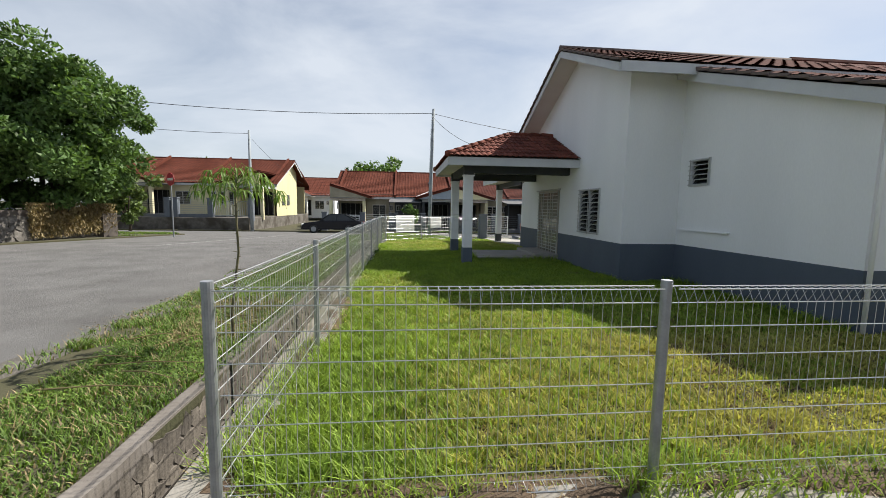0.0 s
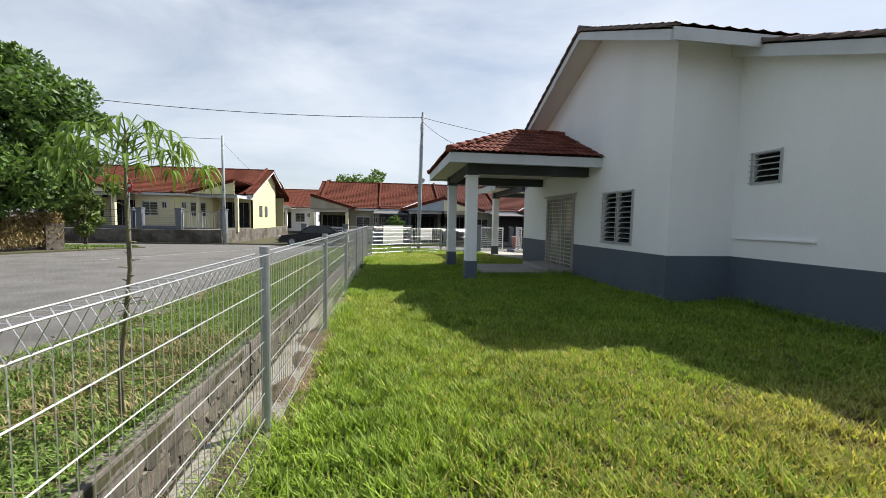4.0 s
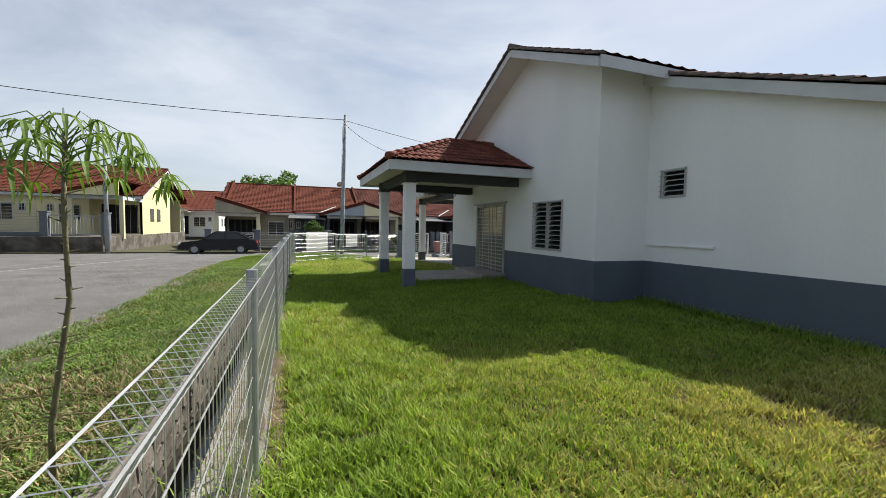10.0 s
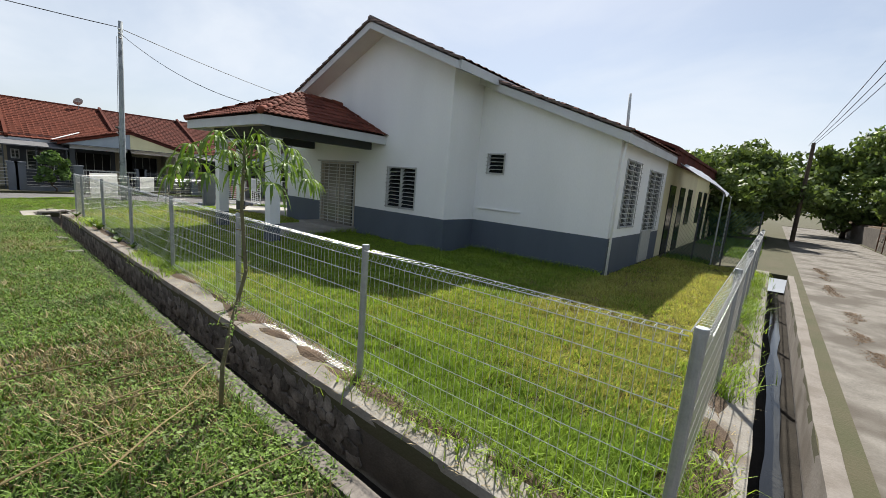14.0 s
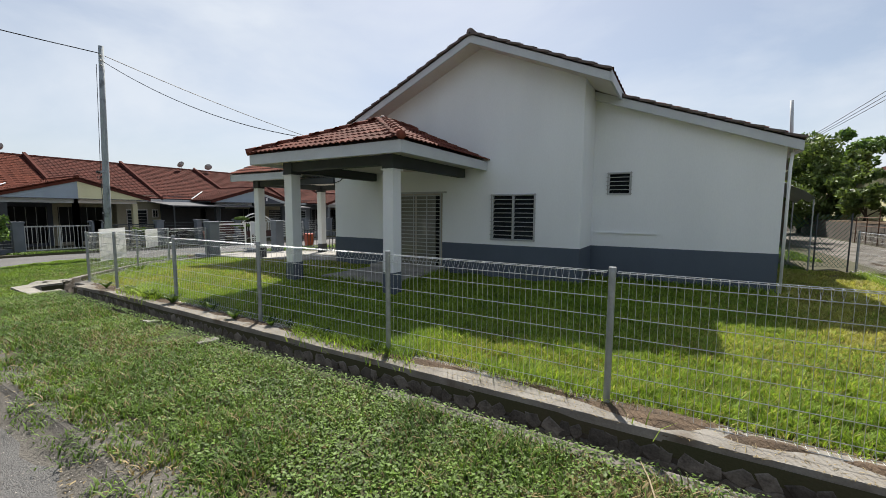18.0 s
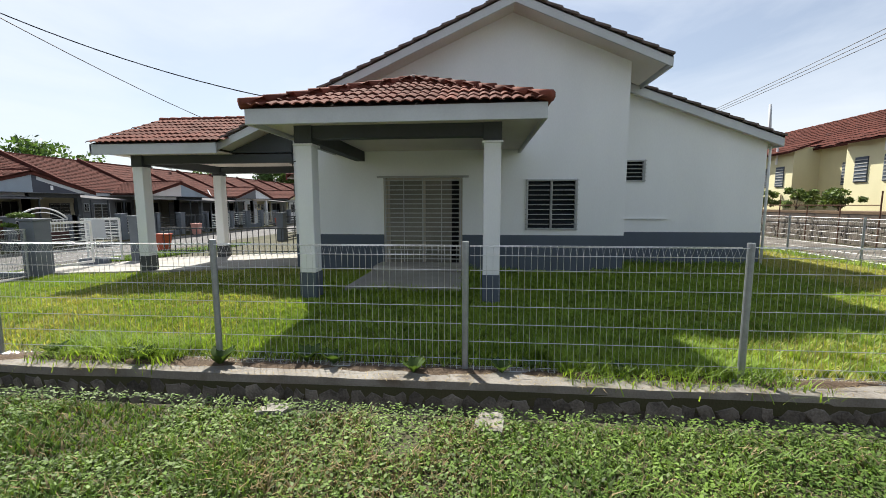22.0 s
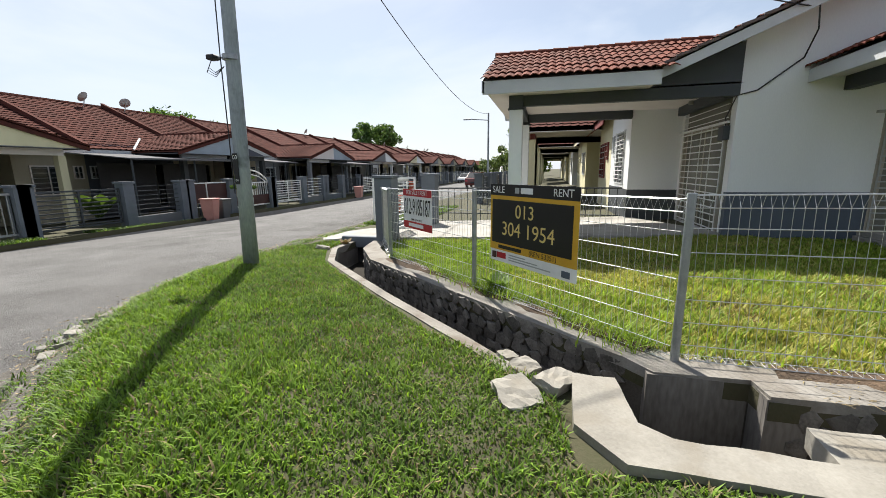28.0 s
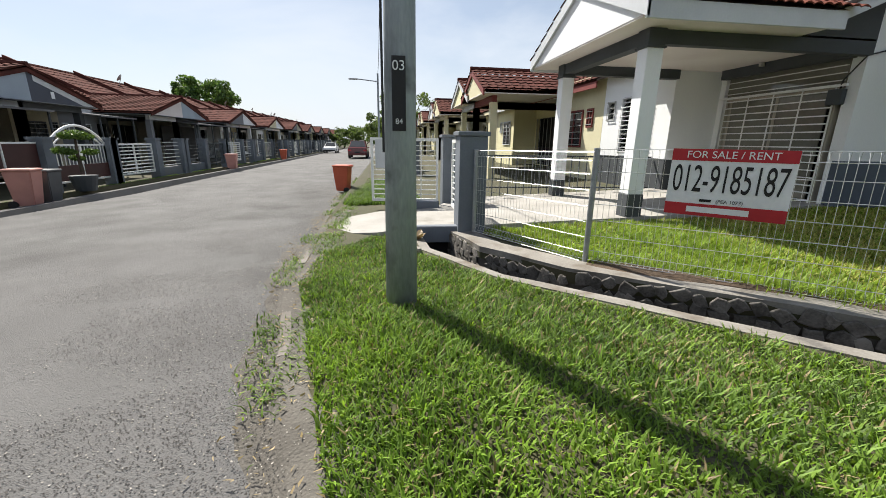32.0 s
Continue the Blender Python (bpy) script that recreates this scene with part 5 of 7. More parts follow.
GABLES = {1: PALEBLUE, 2: PALEYELLOW, 3: PALEBLUE, 4: DARKWALL, 5: SOFFIT, 6: PALEBLUE, 7: GREYWALL}
for k in range(22):
    m = row_matrix(-5.7, k, True, -0.5)
    c = k % 12
    terrace_unit(m, BODIES[c], FASCIA if k % 2 else BEAM if k in (4, 6) else SOFFIT, f"{NAMES[c]} single-storey terrace house with red tile roof", COLS[c], k < 6, AWN[c], (k == 0, False), TILE_RED if k < 2 else None, over=0.5, paired=True, left=k % 2 == 1, W=ACROSS_W, gable=GABLES.get(k))
    if k < 15:
        gate_wall(m, k)
structure("raised_plot", boxes((-60, 31.9, -1.2, -11.7, 52, 0.44), bevel=0.03), LANE, "raised concrete plot of the houses past the junction", "ground")
terrace_unit(Matrix.Translation((-15.6, 73.0, 0.0)) @ Matrix.Diagonal((1, -1, 1, 1)), WHITE, SOFFIT, "white house with red tile roof seen between the rows", WHITE, False, None, (True, True), TILE_RED, group="distant houses")
# the row west of the side street, and a house on the rise behind the stone wall
for k in range(3):
    m = Matrix.Translation((-11.7 - UNIT_W * (k if k % 2 == 0 else k + 1), 52.8, 0.5)) @ Matrix.Diagonal((-1 if k % 2 == 0 else 1, -1, 1, 1))
    terrace_unit(m, YELLOW if k == 0 else CREAM, FASCIA, "cream end terrace house with red tile roof", CREAM, k < 2, None, (k == 0, False), TILE_RED, paired=True, left=k % 2 == 1, group="terrace houses past the junction")
    gate_wall(m, k + 1, group="front gates past the junction")
terrace_unit(Matrix.Translation((-33.85, 15.85, 1.2)) @ Matrix.Rotation(radians(-90), 4, "Z"), CREAM, FASCIA, "cream house with red tile roof above the stone wall", CREAM, True, None, (True, False), TILE_RED, group="houses on the rise")
# the next houses of our own row
OWN = [CREAM, PALEYELLOW, CREAM, WHITE, CREAM, PALEYELLOW]
REDTRIM = paint("dull_red_fascia", (0.2, 0.045, 0.04), (0.15, 0.034, 0.03), 2, 40, 0.8, 0.7, bump=0.05)
for k in range(1, 10):
    m = row_matrix(HX, k, False, 0.0)
    terrace_unit(m, OWN[(k - 1) % 6], REDTRIM if k == 1 else FASCIA if k % 2 == 0 else CREAM, "cream and yellow terrace house with a red tile roof", CREAM if k % 2 else PALEYELLOW, k < 4, None, (False, k == 9), left=k % 2 == 0, group="terrace houses along the row")
    if k > 1:
        gate_wall(Matrix.Translation((0, 0, -0.4)) @ m, k, group="front gates along the row")


# ---------- houses behind the lane, on a rise held by a rubble wall ----------
def back_house(x0, k):
    XF[0] = Matrix.Translation((x0, 0, 1.25))
    h = thing("back_house", "yellow terrace house back with red tile roof", "house", (3, -9, 0), "houses behind the lane")
    part("back_wall", boxes((0, -8.63, -0.4, 3.1, -8.5, 3.25)), YELLOW, h)
    part("kitchen_wall", boxes((3.1, -7.33, -0.4, 6.1, -7.2, 3.1), (3.1, -8.6, -0.4, 3.23, -7.33, 3.3)), PALEYELLOW, h)
    for wx, y, w in ((0.9, -8.5, 0.8), (3.7, -7.2, 0.6), (5.0, -7.2, 0.6)):
        win = part("window", boxes((wx, y, 1.25, wx + w, y + 0.04, 2.35)), BLUEGREY, h, "grey louvred window")
        for j in range(7):
            part("louvre", boxes((wx, y + 0.04, 1.3 + 0.15 * j, wx + w, y + 0.06, 1.34 + 0.15 * j)), GRILLE, win)
    bm = bmesh.new()
    poly(bm, [(0, -8.1, 3.2), (6.1, -8.1, 3.2), (6.1, -14.5, 5.9), (0, -14.5, 5.9)], (0, 0, -0.08))
    poly(bm, [(2.9, -6.8, 3.05), (6.3, -6.8, 3.05), (6.3, -8.4, 3.65), (2.9, -8.4, 3.65)], (0, 0, -0.08))
    poly(bm, [(0, -20.5, 3.2), (6.1, -20.5, 3.2), (6.1, -14.5, 5.9), (0, -14.5, 5.9)], (0, 0, -0.08))
    roof = part("roof", bm, TILE_OLD, h, "weathered red tile roof")
    bm = tiled_slope(bmesh.new(), (0, -8.06, 3.19), (1, 0, 0), Vector((0, -6.4, 2.7)).normalized(), 6.1, 6.94, 0.6, 0.5)
    tiled_slope(bm, (2.9, -6.76, 3.04), (1, 0, 0), Vector((0, -1.6, 0.6)).normalized(), 3.4, 1.7, 0.6, 0.5)
    part("roof_tiles", bm, TILE_OLD, roof)["kind"] = "stuff"
    part("side_wall", boxes((0, -14.5, -0.4, 0.13, -8.63, 3.2)), YELLOW, h)
    part("vent_pipe", tube(bmesh.new(), [(4.2, -7.1, 2.5), (4.2, -7.1, 4.1)], 0.05, 8), WHITE, h)
    part("parapet", boxes((5.95, -14.5, 3.0, 6.1, -8.1, 3.4)), TILE_OLD, roof)
    XF[0] = Matrix.Identity(4)


for k in range(7):
    back_house(10.5 + UNIT_W * k, k)
structure("terrace_ground", boxes((4, -24, -0.2, 62, -5.05, 1.25)), SOIL, "raised earth platform behind the rubble wall", "ground")
rubble = thing("rubble_wall", "dark rubble retaining wall along the back lane", "wall", (20, -5, 0), kind="structure")
part("wall_core", rough(boxes((4, -5.1, -0.3, 62, -4.85, 1.15)), 0.03, 31), DRAINWALL, rubble)


def stone_mesh(seed):
    noise.seed_set(seed)
    bm = bmesh.new()
    rg = random.Random(seed)
    n = 7
    rim = [(a + rg.uniform(-0.35, 0.35), 0.5 * rg.uniform(0.7, 1.25)) for a in (2 * math.pi * k / n for k in range(n))]
    low = [bm.verts.new((math.cos(a) * r, 0.6, math.sin(a) * r)) for a, r in rim]
    mid = [bm.verts.new((math.cos(a) * r, -0.1, math.sin(a) * r)) for a, r in rim]
    top = [bm.verts.new((math.cos(a) * r * 0.86, -0.5 * rg.uniform(0.5, 1.0), math.sin(a) * r * 0.86)) for a, r in rim]
    for a, b in ((low, mid), (mid, top)):
        for k in range(n):
            bm.faces.new((a[k], a[(k + 1) % n], b[(k + 1) % n], b[k]))
    bm.faces.new(top)
    bmesh.ops.recalc_face_normals(bm, faces=bm.faces[:])
    keep, XF[0] = XF[0], Matrix.Identity(4)
    me = mesh_of(bm, "stone", STONE)
    XF[0] = keep
    return me


STONES = [stone_mesh(i) for i in range(7)]


def stones_on(parent, place, along, out, length, z0, z1, size, limit, seed, follow=False, kinds=None, gap=0.76):
    """Irregular stones bedded in a wall's face, course by course."""
    rng = random.Random(seed)
    along, out = Vector(along), Vector(out)
    rz = math.atan2(along.y, along.x)
    flip = Vector((along.y, -along.x, 0)).dot(out) < 0
    count = 0
    z = z0
    while z < z1:
        s = size * rng.uniform(0.7, 1.25)
        u = rng.uniform(0, size)
        while u < length and count < limit:
            w = size * rng.uniform(0.7, 1.7)
            p = Vector(place) + along * u
            p.z += gz(p.x, p.y) - gz(place[0], place[1]) if follow else 0.0
            ob = new("stone", (kinds or STONES)[rng.randrange(7)])
            ob.parent = parent
            ob.matrix_parent_inverse = parent.matrix_world.inverted()
            ob.matrix_world = Matrix.Translation((p.x, p.y, p.z + z + rng.uniform(-0.02, 0.02))) @ Matrix.Rotation(rz, 4, "Z") @ Matrix.Rotation(rng.uniform(-0.25, 0.25), 4, "Y") @ Matrix.Rotation(math.pi if flip else 0, 4, "Z") @ Matrix.Diagonal((w, 0.03 if gap < 0.8 else 0.018, s * 1.05, 1))
            u += w * gap
            count += 1
        z += s * (gap - 0.04)


stones_on(rubble, (9, -4.84, 0), (1, 0, 0), (0, 1, 0), 22, 0.1, 1.15, 0.34, 260, 5)

# stone wall on the far side of the side street
west_wall = thing("stone_wall", "dark stone retaining wall beside the street, overhung by a tree", "wall", (-14.3, 8, 0), kind="structure")
part("wall_core", rough(boxes((-14.7, -12, -0.2, -14.2, 19.6, 1.2), (-14.9, 19.2, -0.2, -13.9, 20.2, 1.0), (-30, 19.6, -0.2, -14.7, 20.1, 0.9)), 0.04, 33), DRAINWALL, west_wall)
structure("west_rise", boxes((-60, -30, -0.2, -14.7, 19.6, 1.15)), VERGE, "grassed rise behind the stone wall", "ground")
DARK_STONES = [me.copy() for me in STONES]
for me in DARK_STONES:
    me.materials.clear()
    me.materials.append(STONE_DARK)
stones_on(west_wall, (-14.18, 19.3, 0), (0, -1, 0), (1, 0, 0), 17, 0.05, 1.12, 0.3, 290, 8, False, DARK_STONES)
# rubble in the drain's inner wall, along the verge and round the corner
# the dark copies put this face's shade into the stone colour
stones_on(drain, (-0.297, 2.0, -0.5), (0, 1, 0), (-1, 0, 0), 13.6, 0.05, 0.48, 0.13, 430, 11, False, DARK_STONES, 0.86)
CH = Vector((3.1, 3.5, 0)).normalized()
stones_on(drain, (0.11, 16.53, -0.57), CH, (-CH.y, CH.x, 0), 4.5, 0.02, 0.48, 0.12, 220, 12, True, DARK_STONES, 0.88)
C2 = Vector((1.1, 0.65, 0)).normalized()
stones_on(drain, (3.21, 19.96, -0.68), C2, (-C2.y, C2.x, 0), 1.2, 0.02, 0.48, 0.12, 60, 18, True, DARK_STONES, 0.88)
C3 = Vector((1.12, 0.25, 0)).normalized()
stones_on(drain, (4.31, 20.61, -0.72), C3, (-C3.y, C3.x, 0), 1.0, 0.02, 0.48, 0.12, 50, 19, True, DARK_STONES, 0.88)
# and in the face across the drain, which the sun reaches
stones_on(drain, (-0.76, -0.6, -0.5), (0, 1, 0), (1, 0, 0), 9.5, 0.08, 0.46, 0.2, 150, 14)
OC = Vector((1.7, 1.75, 0)).normalized()
stones_on(drain, (-0.16, 17.22, -0.62), OC, (OC.y, -OC.x, 0), 4.6, 0.06, 0.36, 0.17, 110, 15, True)

# ---------- leaves and grass ----------
def leaf_paint(name, base, other, tip=None, spread=0.3, scale=1.2, trans=0.35, rough=0.55):
    m = paint(name, base, other, scale, 14, 0.9, rough, bump=0.0, island=spread, spec=0.3)
    n, l = m.node_tree.nodes, m.node_tree.links
    b, out = n["Principled BSDF"], n["Material Output"]
    col = b.inputs["Base Color"].links[0].from_socket
    tr = n.new("ShaderNodeBsdfTranslucent")
    mul = n.new("ShaderNodeMixRGB")
    mul.blend_type = "MULTIPLY"
    mul.inputs["Fac"].default_value = 1.0
    mul.inputs["Color2"].default_value = (1.0, 1.0, 0.55, 1)
    l.new(col, mul.inputs["Color1"])
    l.new(mul.outputs["Color"], tr.inputs["Color"])
    mx = n.new("ShaderNodeMixShader")
    mx.inputs["Fac"].default_value = trans
    l.new(b.outputs["BSDF"], mx.inputs[1])
    l.new(tr.outputs["BSDF"], mx.inputs[2])
    l.new(mx.outputs["Shader"], out.inputs["Surface"])
    return m


LAWN = leaf_paint("lush_grass_blade", (0.31, 0.42, 0.06), (0.16, 0.26, 0.038), spread=0.45, trans=0.45)
LAWN_DRY = leaf_paint("yellowing_grass_blade", (0.5, 0.49, 0.15), (0.34, 0.32, 0.09), spread=0.4, trans=0.42)
LAWN_DEAD = leaf_paint("dead_grass_blade", (0.33, 0.24, 0.13), (0.2, 0.135, 0.07), spread=0.4, trans=0.15)
WEED = leaf_paint("verge_weed_leaf", (0.175, 0.27, 0.05), (0.065, 0.125, 0.024), spread=0.6, trans=0.4)
WEED_LUSH = leaf_paint("corner_grass_leaf", (0.235, 0.365, 0.048), (0.122, 0.218, 0.03), spread=0.55, trans=0.45)
DARKWEED = leaf_paint("dark_weed_leaf", (0.1, 0.17, 0.035), (0.05, 0.09, 0.02), spread=0.4)
STRAW = leaf_paint("dry_straw", (0.315, 0.255, 0.128), (0.21, 0.15, 0.075), spread=0.35, trans=0.15)
TREELEAF = leaf_paint("dark_tree_leaf", (0.125, 0.21, 0.055), (0.06, 0.115, 0.034), spread=0.5)
TREELEAF2 = leaf_paint("green_tree_leaf", (0.14, 0.2, 0.06), (0.08, 0.12, 0.036), spread=0.5)
SAPLEAF = leaf_paint("fresh_sapling_leaf", (0.163, 0.258, 0.0408), (0.0888, 0.17, 0.0306), spread=0.35)


SAPBARK = paint("green_brown_stem", (0.17, 0.155, 0.085), (0.09, 0.078, 0.045), 14, 70, 0.9, 0.85, bump=0.5)


def raw_mesh(name, co, faces, material):
    """A mesh from arrays: vertices n x 3, faces m x k."""
    me = bpy.data.meshes.new(name)
    me.vertices.add(len(co))
    me.vertices.foreach_set("co", np.asarray(co, np.float32).ravel())
    k = faces.shape[1]
    me.loops.add(faces.size)
    me.loops.foreach_set("vertex_index", np.asarray(faces, np.int32).ravel())
    me.polygons.add(len(faces))
    me.polygons.foreach_set("loop_start", np.arange(0, faces.size, k, dtype=np.int32))
    me.polygons.foreach_set("loop_total", np.full(len(faces), k, np.int32))
    me.update(calc_edges=True)
    me.materials.append(material)
    return me


def blades(x, y, z, height, width, lean, rng, tuft=0.0):
    """Bent three-triangle blades: arrays of vertices and triangles."""
    n = len(x)
    a = rng.uniform(0, 2 * np.pi, n)
    if tuft:
        a = noise2(x, y, tuft, 41) * 12.0 + rng.normal(0, 0.9, n)
    dx, dy = np.cos(a), np.sin(a)
    px, py = -dy, dx
    out = np.zeros((n, 5, 3))
    bend = lean * height * rng.uniform(0.3, 1.3, n)
    for row, (s, t, f) in enumerate(((-1, 0, 0), (1, 0, 0), (-0.8, 0.55, 0.3), (0.8, 0.55, 0.3), (0, 1, 1))):
        out[:, row, 0] = x + px * width * s * 0.5 + dx * bend * f
        out[:, row, 1] = y + py * width * s * 0.5 + dy * bend * f
        out[:, row, 2] = z + height * t * np.sqrt(np.maximum(0.1, 1 - (lean * 0.5 * t) ** 2))
    tri = np.array([[0, 1, 3], [0, 3, 2], [2, 3, 4]])
    faces = (np.arange(n)[:, None, None] * 5 + tri).reshape(-1, 3)
    return out.reshape(-1, 3), faces


def noise2(x, y, scale, seed):
    """Smooth value noise in plan, 0 to 1."""
    r = np.random.RandomState(seed).rand(64, 64)
    u, v = x * scale + 100, y * scale + 100
    i, j = np.floor(u).astype(int), np.floor(v).astype(int)
    fu, fv = u - i, v - j
    fu, fv = fu * fu * (3 - 2 * fu), fv * fv * (3 - 2 * fv)
    g = lambda p, q: r[p % 64, q % 64]
    return (g(i, j) * (1 - fu) + g(i + 1, j) * fu) * (1 - fv) + (g(i, j + 1) * (1 - fu) + g(i + 1, j + 1) * fu) * fv


def scatter(pts, count, rng):
    xs, ys = [p[0] for p in pts], [p[1] for p in pts]
    x, y = rng.uniform(min(xs), max(xs), count * 3), rng.uniform(min(ys), max(ys), count * 3)
    ok = inside(pts, x, y)
    return x[ok][:count], y[ok][:count]


def area(pts):
    return abs(sum(a[0] * b[1] - b[0] * a[1] for a, b in zip(pts, pts[1:] + pts[:1]))) / 2


YARD = [(0.0, -0.02), (11.9, -0.02), (11.9, 2.5), (6.96, 2.5), (6.96, 6.22), (5.66, 6.22), (5.66, 9.8), (3.2, 9.8), (3.2, 11.85), (5.66, 11.85), (5.7, 13.65), (5.46, 17.6), (5.4, 20.28), (5.1, 20.36), (3.42, 19.6), (1.8, 17.88), (0.12, 16.12), (0.0, 14.4)]
rng = np.random.RandomState(7)
x, y = scatter(YARD, int(area(YARD) * 5600), rng)
near = np.clip(1.15 - 0.07 * np.hypot(x - 0.8, np.maximum(y - 1.5, 0) * 0.4), 0.36, 1) * np.where(x > 6.9, 0.6, 1.0)
some = rng.rand(len(x)) < near
x, y, near = x[some], y[some], near[some]
dry = smoothstep(5.4, 3.2, y) * smoothstep(0.3, 2.0, x) * 0.95 + 0.1 + 0.62 * smoothstep(11.8, 13.5, y) * smoothstep(18.5, 16.0, y) + 0.55 * smoothstep(4.2, 5.2, y) * smoothstep(7.6, 6.6, y) * smoothstep(1.6, 0.7, x)
dry = np.clip(dry * (0.45 + 0.9 * noise2(x, y, 0.8, 3)) + 0.4 * (noise2(x, y, 0.5, 9) - 0.5), 0, 0.95) * (1 - 0.7 * smoothstep(3.6, 4.6, x + 0.35 * (6 - y)) * smoothstep(2.2, 3.2, y))
dead = noise2(x, y, 1.5, 51) * 0.6 + noise2(x, y, 5.3, 52) * 0.4 > 0.76 - 0.07 * dry
bare = (dead & (rng.rand(len(x)) < 0.6)) | ((x < 0.16) & (rng.rand(len(x)) < 0.75) & (y > 0.3)) | ((y < 0.14) & (rng.rand(len(x)) < 0.7))
lushness = (0.75 + 0.5 * noise2(x, y, 0.9, 5)) * (0.5 + 1.0 * noise2(x, y, 8.0, 6))
is_dry = rng.rand(len(x)) < dry
for name, pick, material, label in (("lawn_grass", ~is_dry & ~bare, LAWN, "lush bright green lawn grass inside the fence"), ("dry_grass", is_dry & ~bare, LAWN_DRY, "yellowing patches in the lawn"), ("dead_grass", bare & (rng.rand(len(x)) < 0.8) & (x > 0.2), LAWN_DEAD, "brown dead grass matted in thin spots of the lawn")):
    px, py, pn = x[pick], y[pick], near[pick]
    tall = {"lawn_grass": 0.066, "dry_grass": 0.056, "dead_grass": 0.034}[name]
    hh = tall * lushness[pick] * rng.uniform(0.6, 1.4, len(px)) * (1 + 0.25 * smoothstep(2.5, 0.8, px))
    co, fc = blades(px, py, ground_z(px, py) - 0.005, hh, rng.uniform(0.009, 0.016, len(px)) / np.sqrt(pn), 0.75, rng)
    tagged(new(name, raw_mesh(name, co, fc, material)), label, "grass", kind="stuff")
structure("lawn_soil_bed", (lambda bm: (poly(bm, [(p[0], p[1], gz(*p) + 0.006) for p in YARD]), bmesh.ops.triangulate(bm, faces=bm.faces[:]), bm)[2])(bmesh.new()), TURF, "soil of the lawn", "ground")
# taller tufts along the fence and the walls
tufts = []
for a, b, n in (((0.12, 0.2), (0.14, 7.0), 3200), ((0.12, 6.6), (0.16, 14.4), 17000), ((0.25, 16.3), (3.5, 19.55), 2600), ((0.2, 0.12), (11.5, 0.14), 2600), ((-0.08, 0.2), (-0.06, 4.6), 1500), ((0.3, -0.09), (11.5, -0.09), 3200), ((5.5, 6.2), (5.5, 9.0), 1500), ((6.78, 2.6), (6.78, 6.2), 1900), ((3.08, 9.8), (3.08, 11.85), 900), ((3.3, 9.7), (5.6, 9.7), 900)):
    t = rng.rand(n)
    d = np.array(b) - np.array(a)
    side = rng.normal(0, 0.16 if n > 9000 else 0.1, n)
    tx, ty = a[0] + d[0] * t - d[1] / np.hypot(*d) * side, a[1] + d[1] * t + d[0] / np.hypot(*d) * side
    ok = noise2(tx, ty, 1.1, 21) > 0.36
    tufts.append(np.stack([tx[ok], ty[ok]]))
tx, ty = np.concatenate(tufts, 1)
co, fc = blades(tx, ty, ground_z(tx, ty), rng.uniform(0.07, 0.2, len(tx)) * (0.7 + 0.8 * noise2(tx, ty, 1.6, 22)), rng.uniform(0.007, 0.014, len(tx)), 1.0, rng)
tagged(new("grass_tufts", raw_mesh("grass_tufts", co, fc, LAWN)), "taller tufts of grass along fence and walls", "grass", kind="stuff")

VERGE_A = [(-2.9, -2.5), (-0.9, -2.5), (-0.86, 15.3), (-2.6, 15.3), (-2.52, 8), (-2.82, 3)]
VERGE_B = [(-2.5, 15.25), (-1.1, 15.25), (-1.09, 16.92), (-0.3, 17.02), (0.46, 18.12), (1.38, 19.08), (3.1, 20.76), (4.3, 21.4), (5.25, 21.5), (5.2, 22.0), (4.5, 22.55), (3.3, 22.6), (0.8, 22.0), (-0.95, 20.7), (-1.85, 19.7), (-2.5, 18.3)]
weed_co, straw_co = [], []
for pts, density, h0 in ((VERGE_A, 3400, 0.05), (VERGE_B, 5200, 0.043)):
    x, y = scatter(pts, int(area(pts) * density), rng)
    patch = noise2(x, y, 1.3, 12)
    edge = np.abs(x + 2.55) < 0.35
    bare = (patch > 0.84) if pts is VERGE_A else (patch > 0.93)
    bare |= edge & (rng.rand(len(x)) < 0.85 * (noise2(x, y, 2.3, 18) > 0.42)) & (y < 18)
    straw = rng.rand(len(x)) < (0.18 if pts is VERGE_A else 0.05) + (0.4 if pts is VERGE_A else 0.06) * (noise2(x, y, 0.7, 14) > 0.74)
    for pick, bag in ((~bare & ~straw, weed_co), (~bare & straw, straw_co)):
        px, py = x[pick], y[pick]
        bag.append((px, py, h0 * rng.uniform(0.5, 1.6, len(px)) * (0.7 + 0.7 * noise2(px, py, 1.0, 17)) * (0.55 + 0.95 * noise2(px, py, 5.0, 19)), pts is VERGE_B))
# nearer the drain the corner's grass is shorter and duller
px, py, hh, _ = weed_co[1]
dull = rng.rand(len(px)) < 0.75 * smoothstep(2.3, 0.9, (py - 18.0) * 0.697 - (px - 0.6) * 0.717)
weed_co[0] = tuple(np.concatenate([a, b[dull]]) for a, b in zip(weed_co[0][:3], (px, py, hh * 0.8)))
weed_co[1] = (px[~dull], py[~dull], hh[~dull])
straw_bag = [np.concatenate([b[i] for b in straw_co]) for i in range(3)]
for (px, py, hh), name, material, label, tuft in ((weed_co[0][:3], "verge_grass", WEED, "short green grass and weeds on the verge", 0.0), (weed_co[1][:3], "corner_grass", WEED_LUSH, "bright green mown grass on the street corner", 0.0), (straw_bag, "verge_straw", STRAW, "dry cut straw lying in the verge", 0.0)):
    co, fc = blades(px, py, ground_z(px, py) - 0.004, hh, rng.uniform(0.0075, 0.0145, len(px)), 0.95, rng, tuft)
    tagged(new(name, raw_mesh(name, co, fc, material)), label, "grass", kind="stuff")
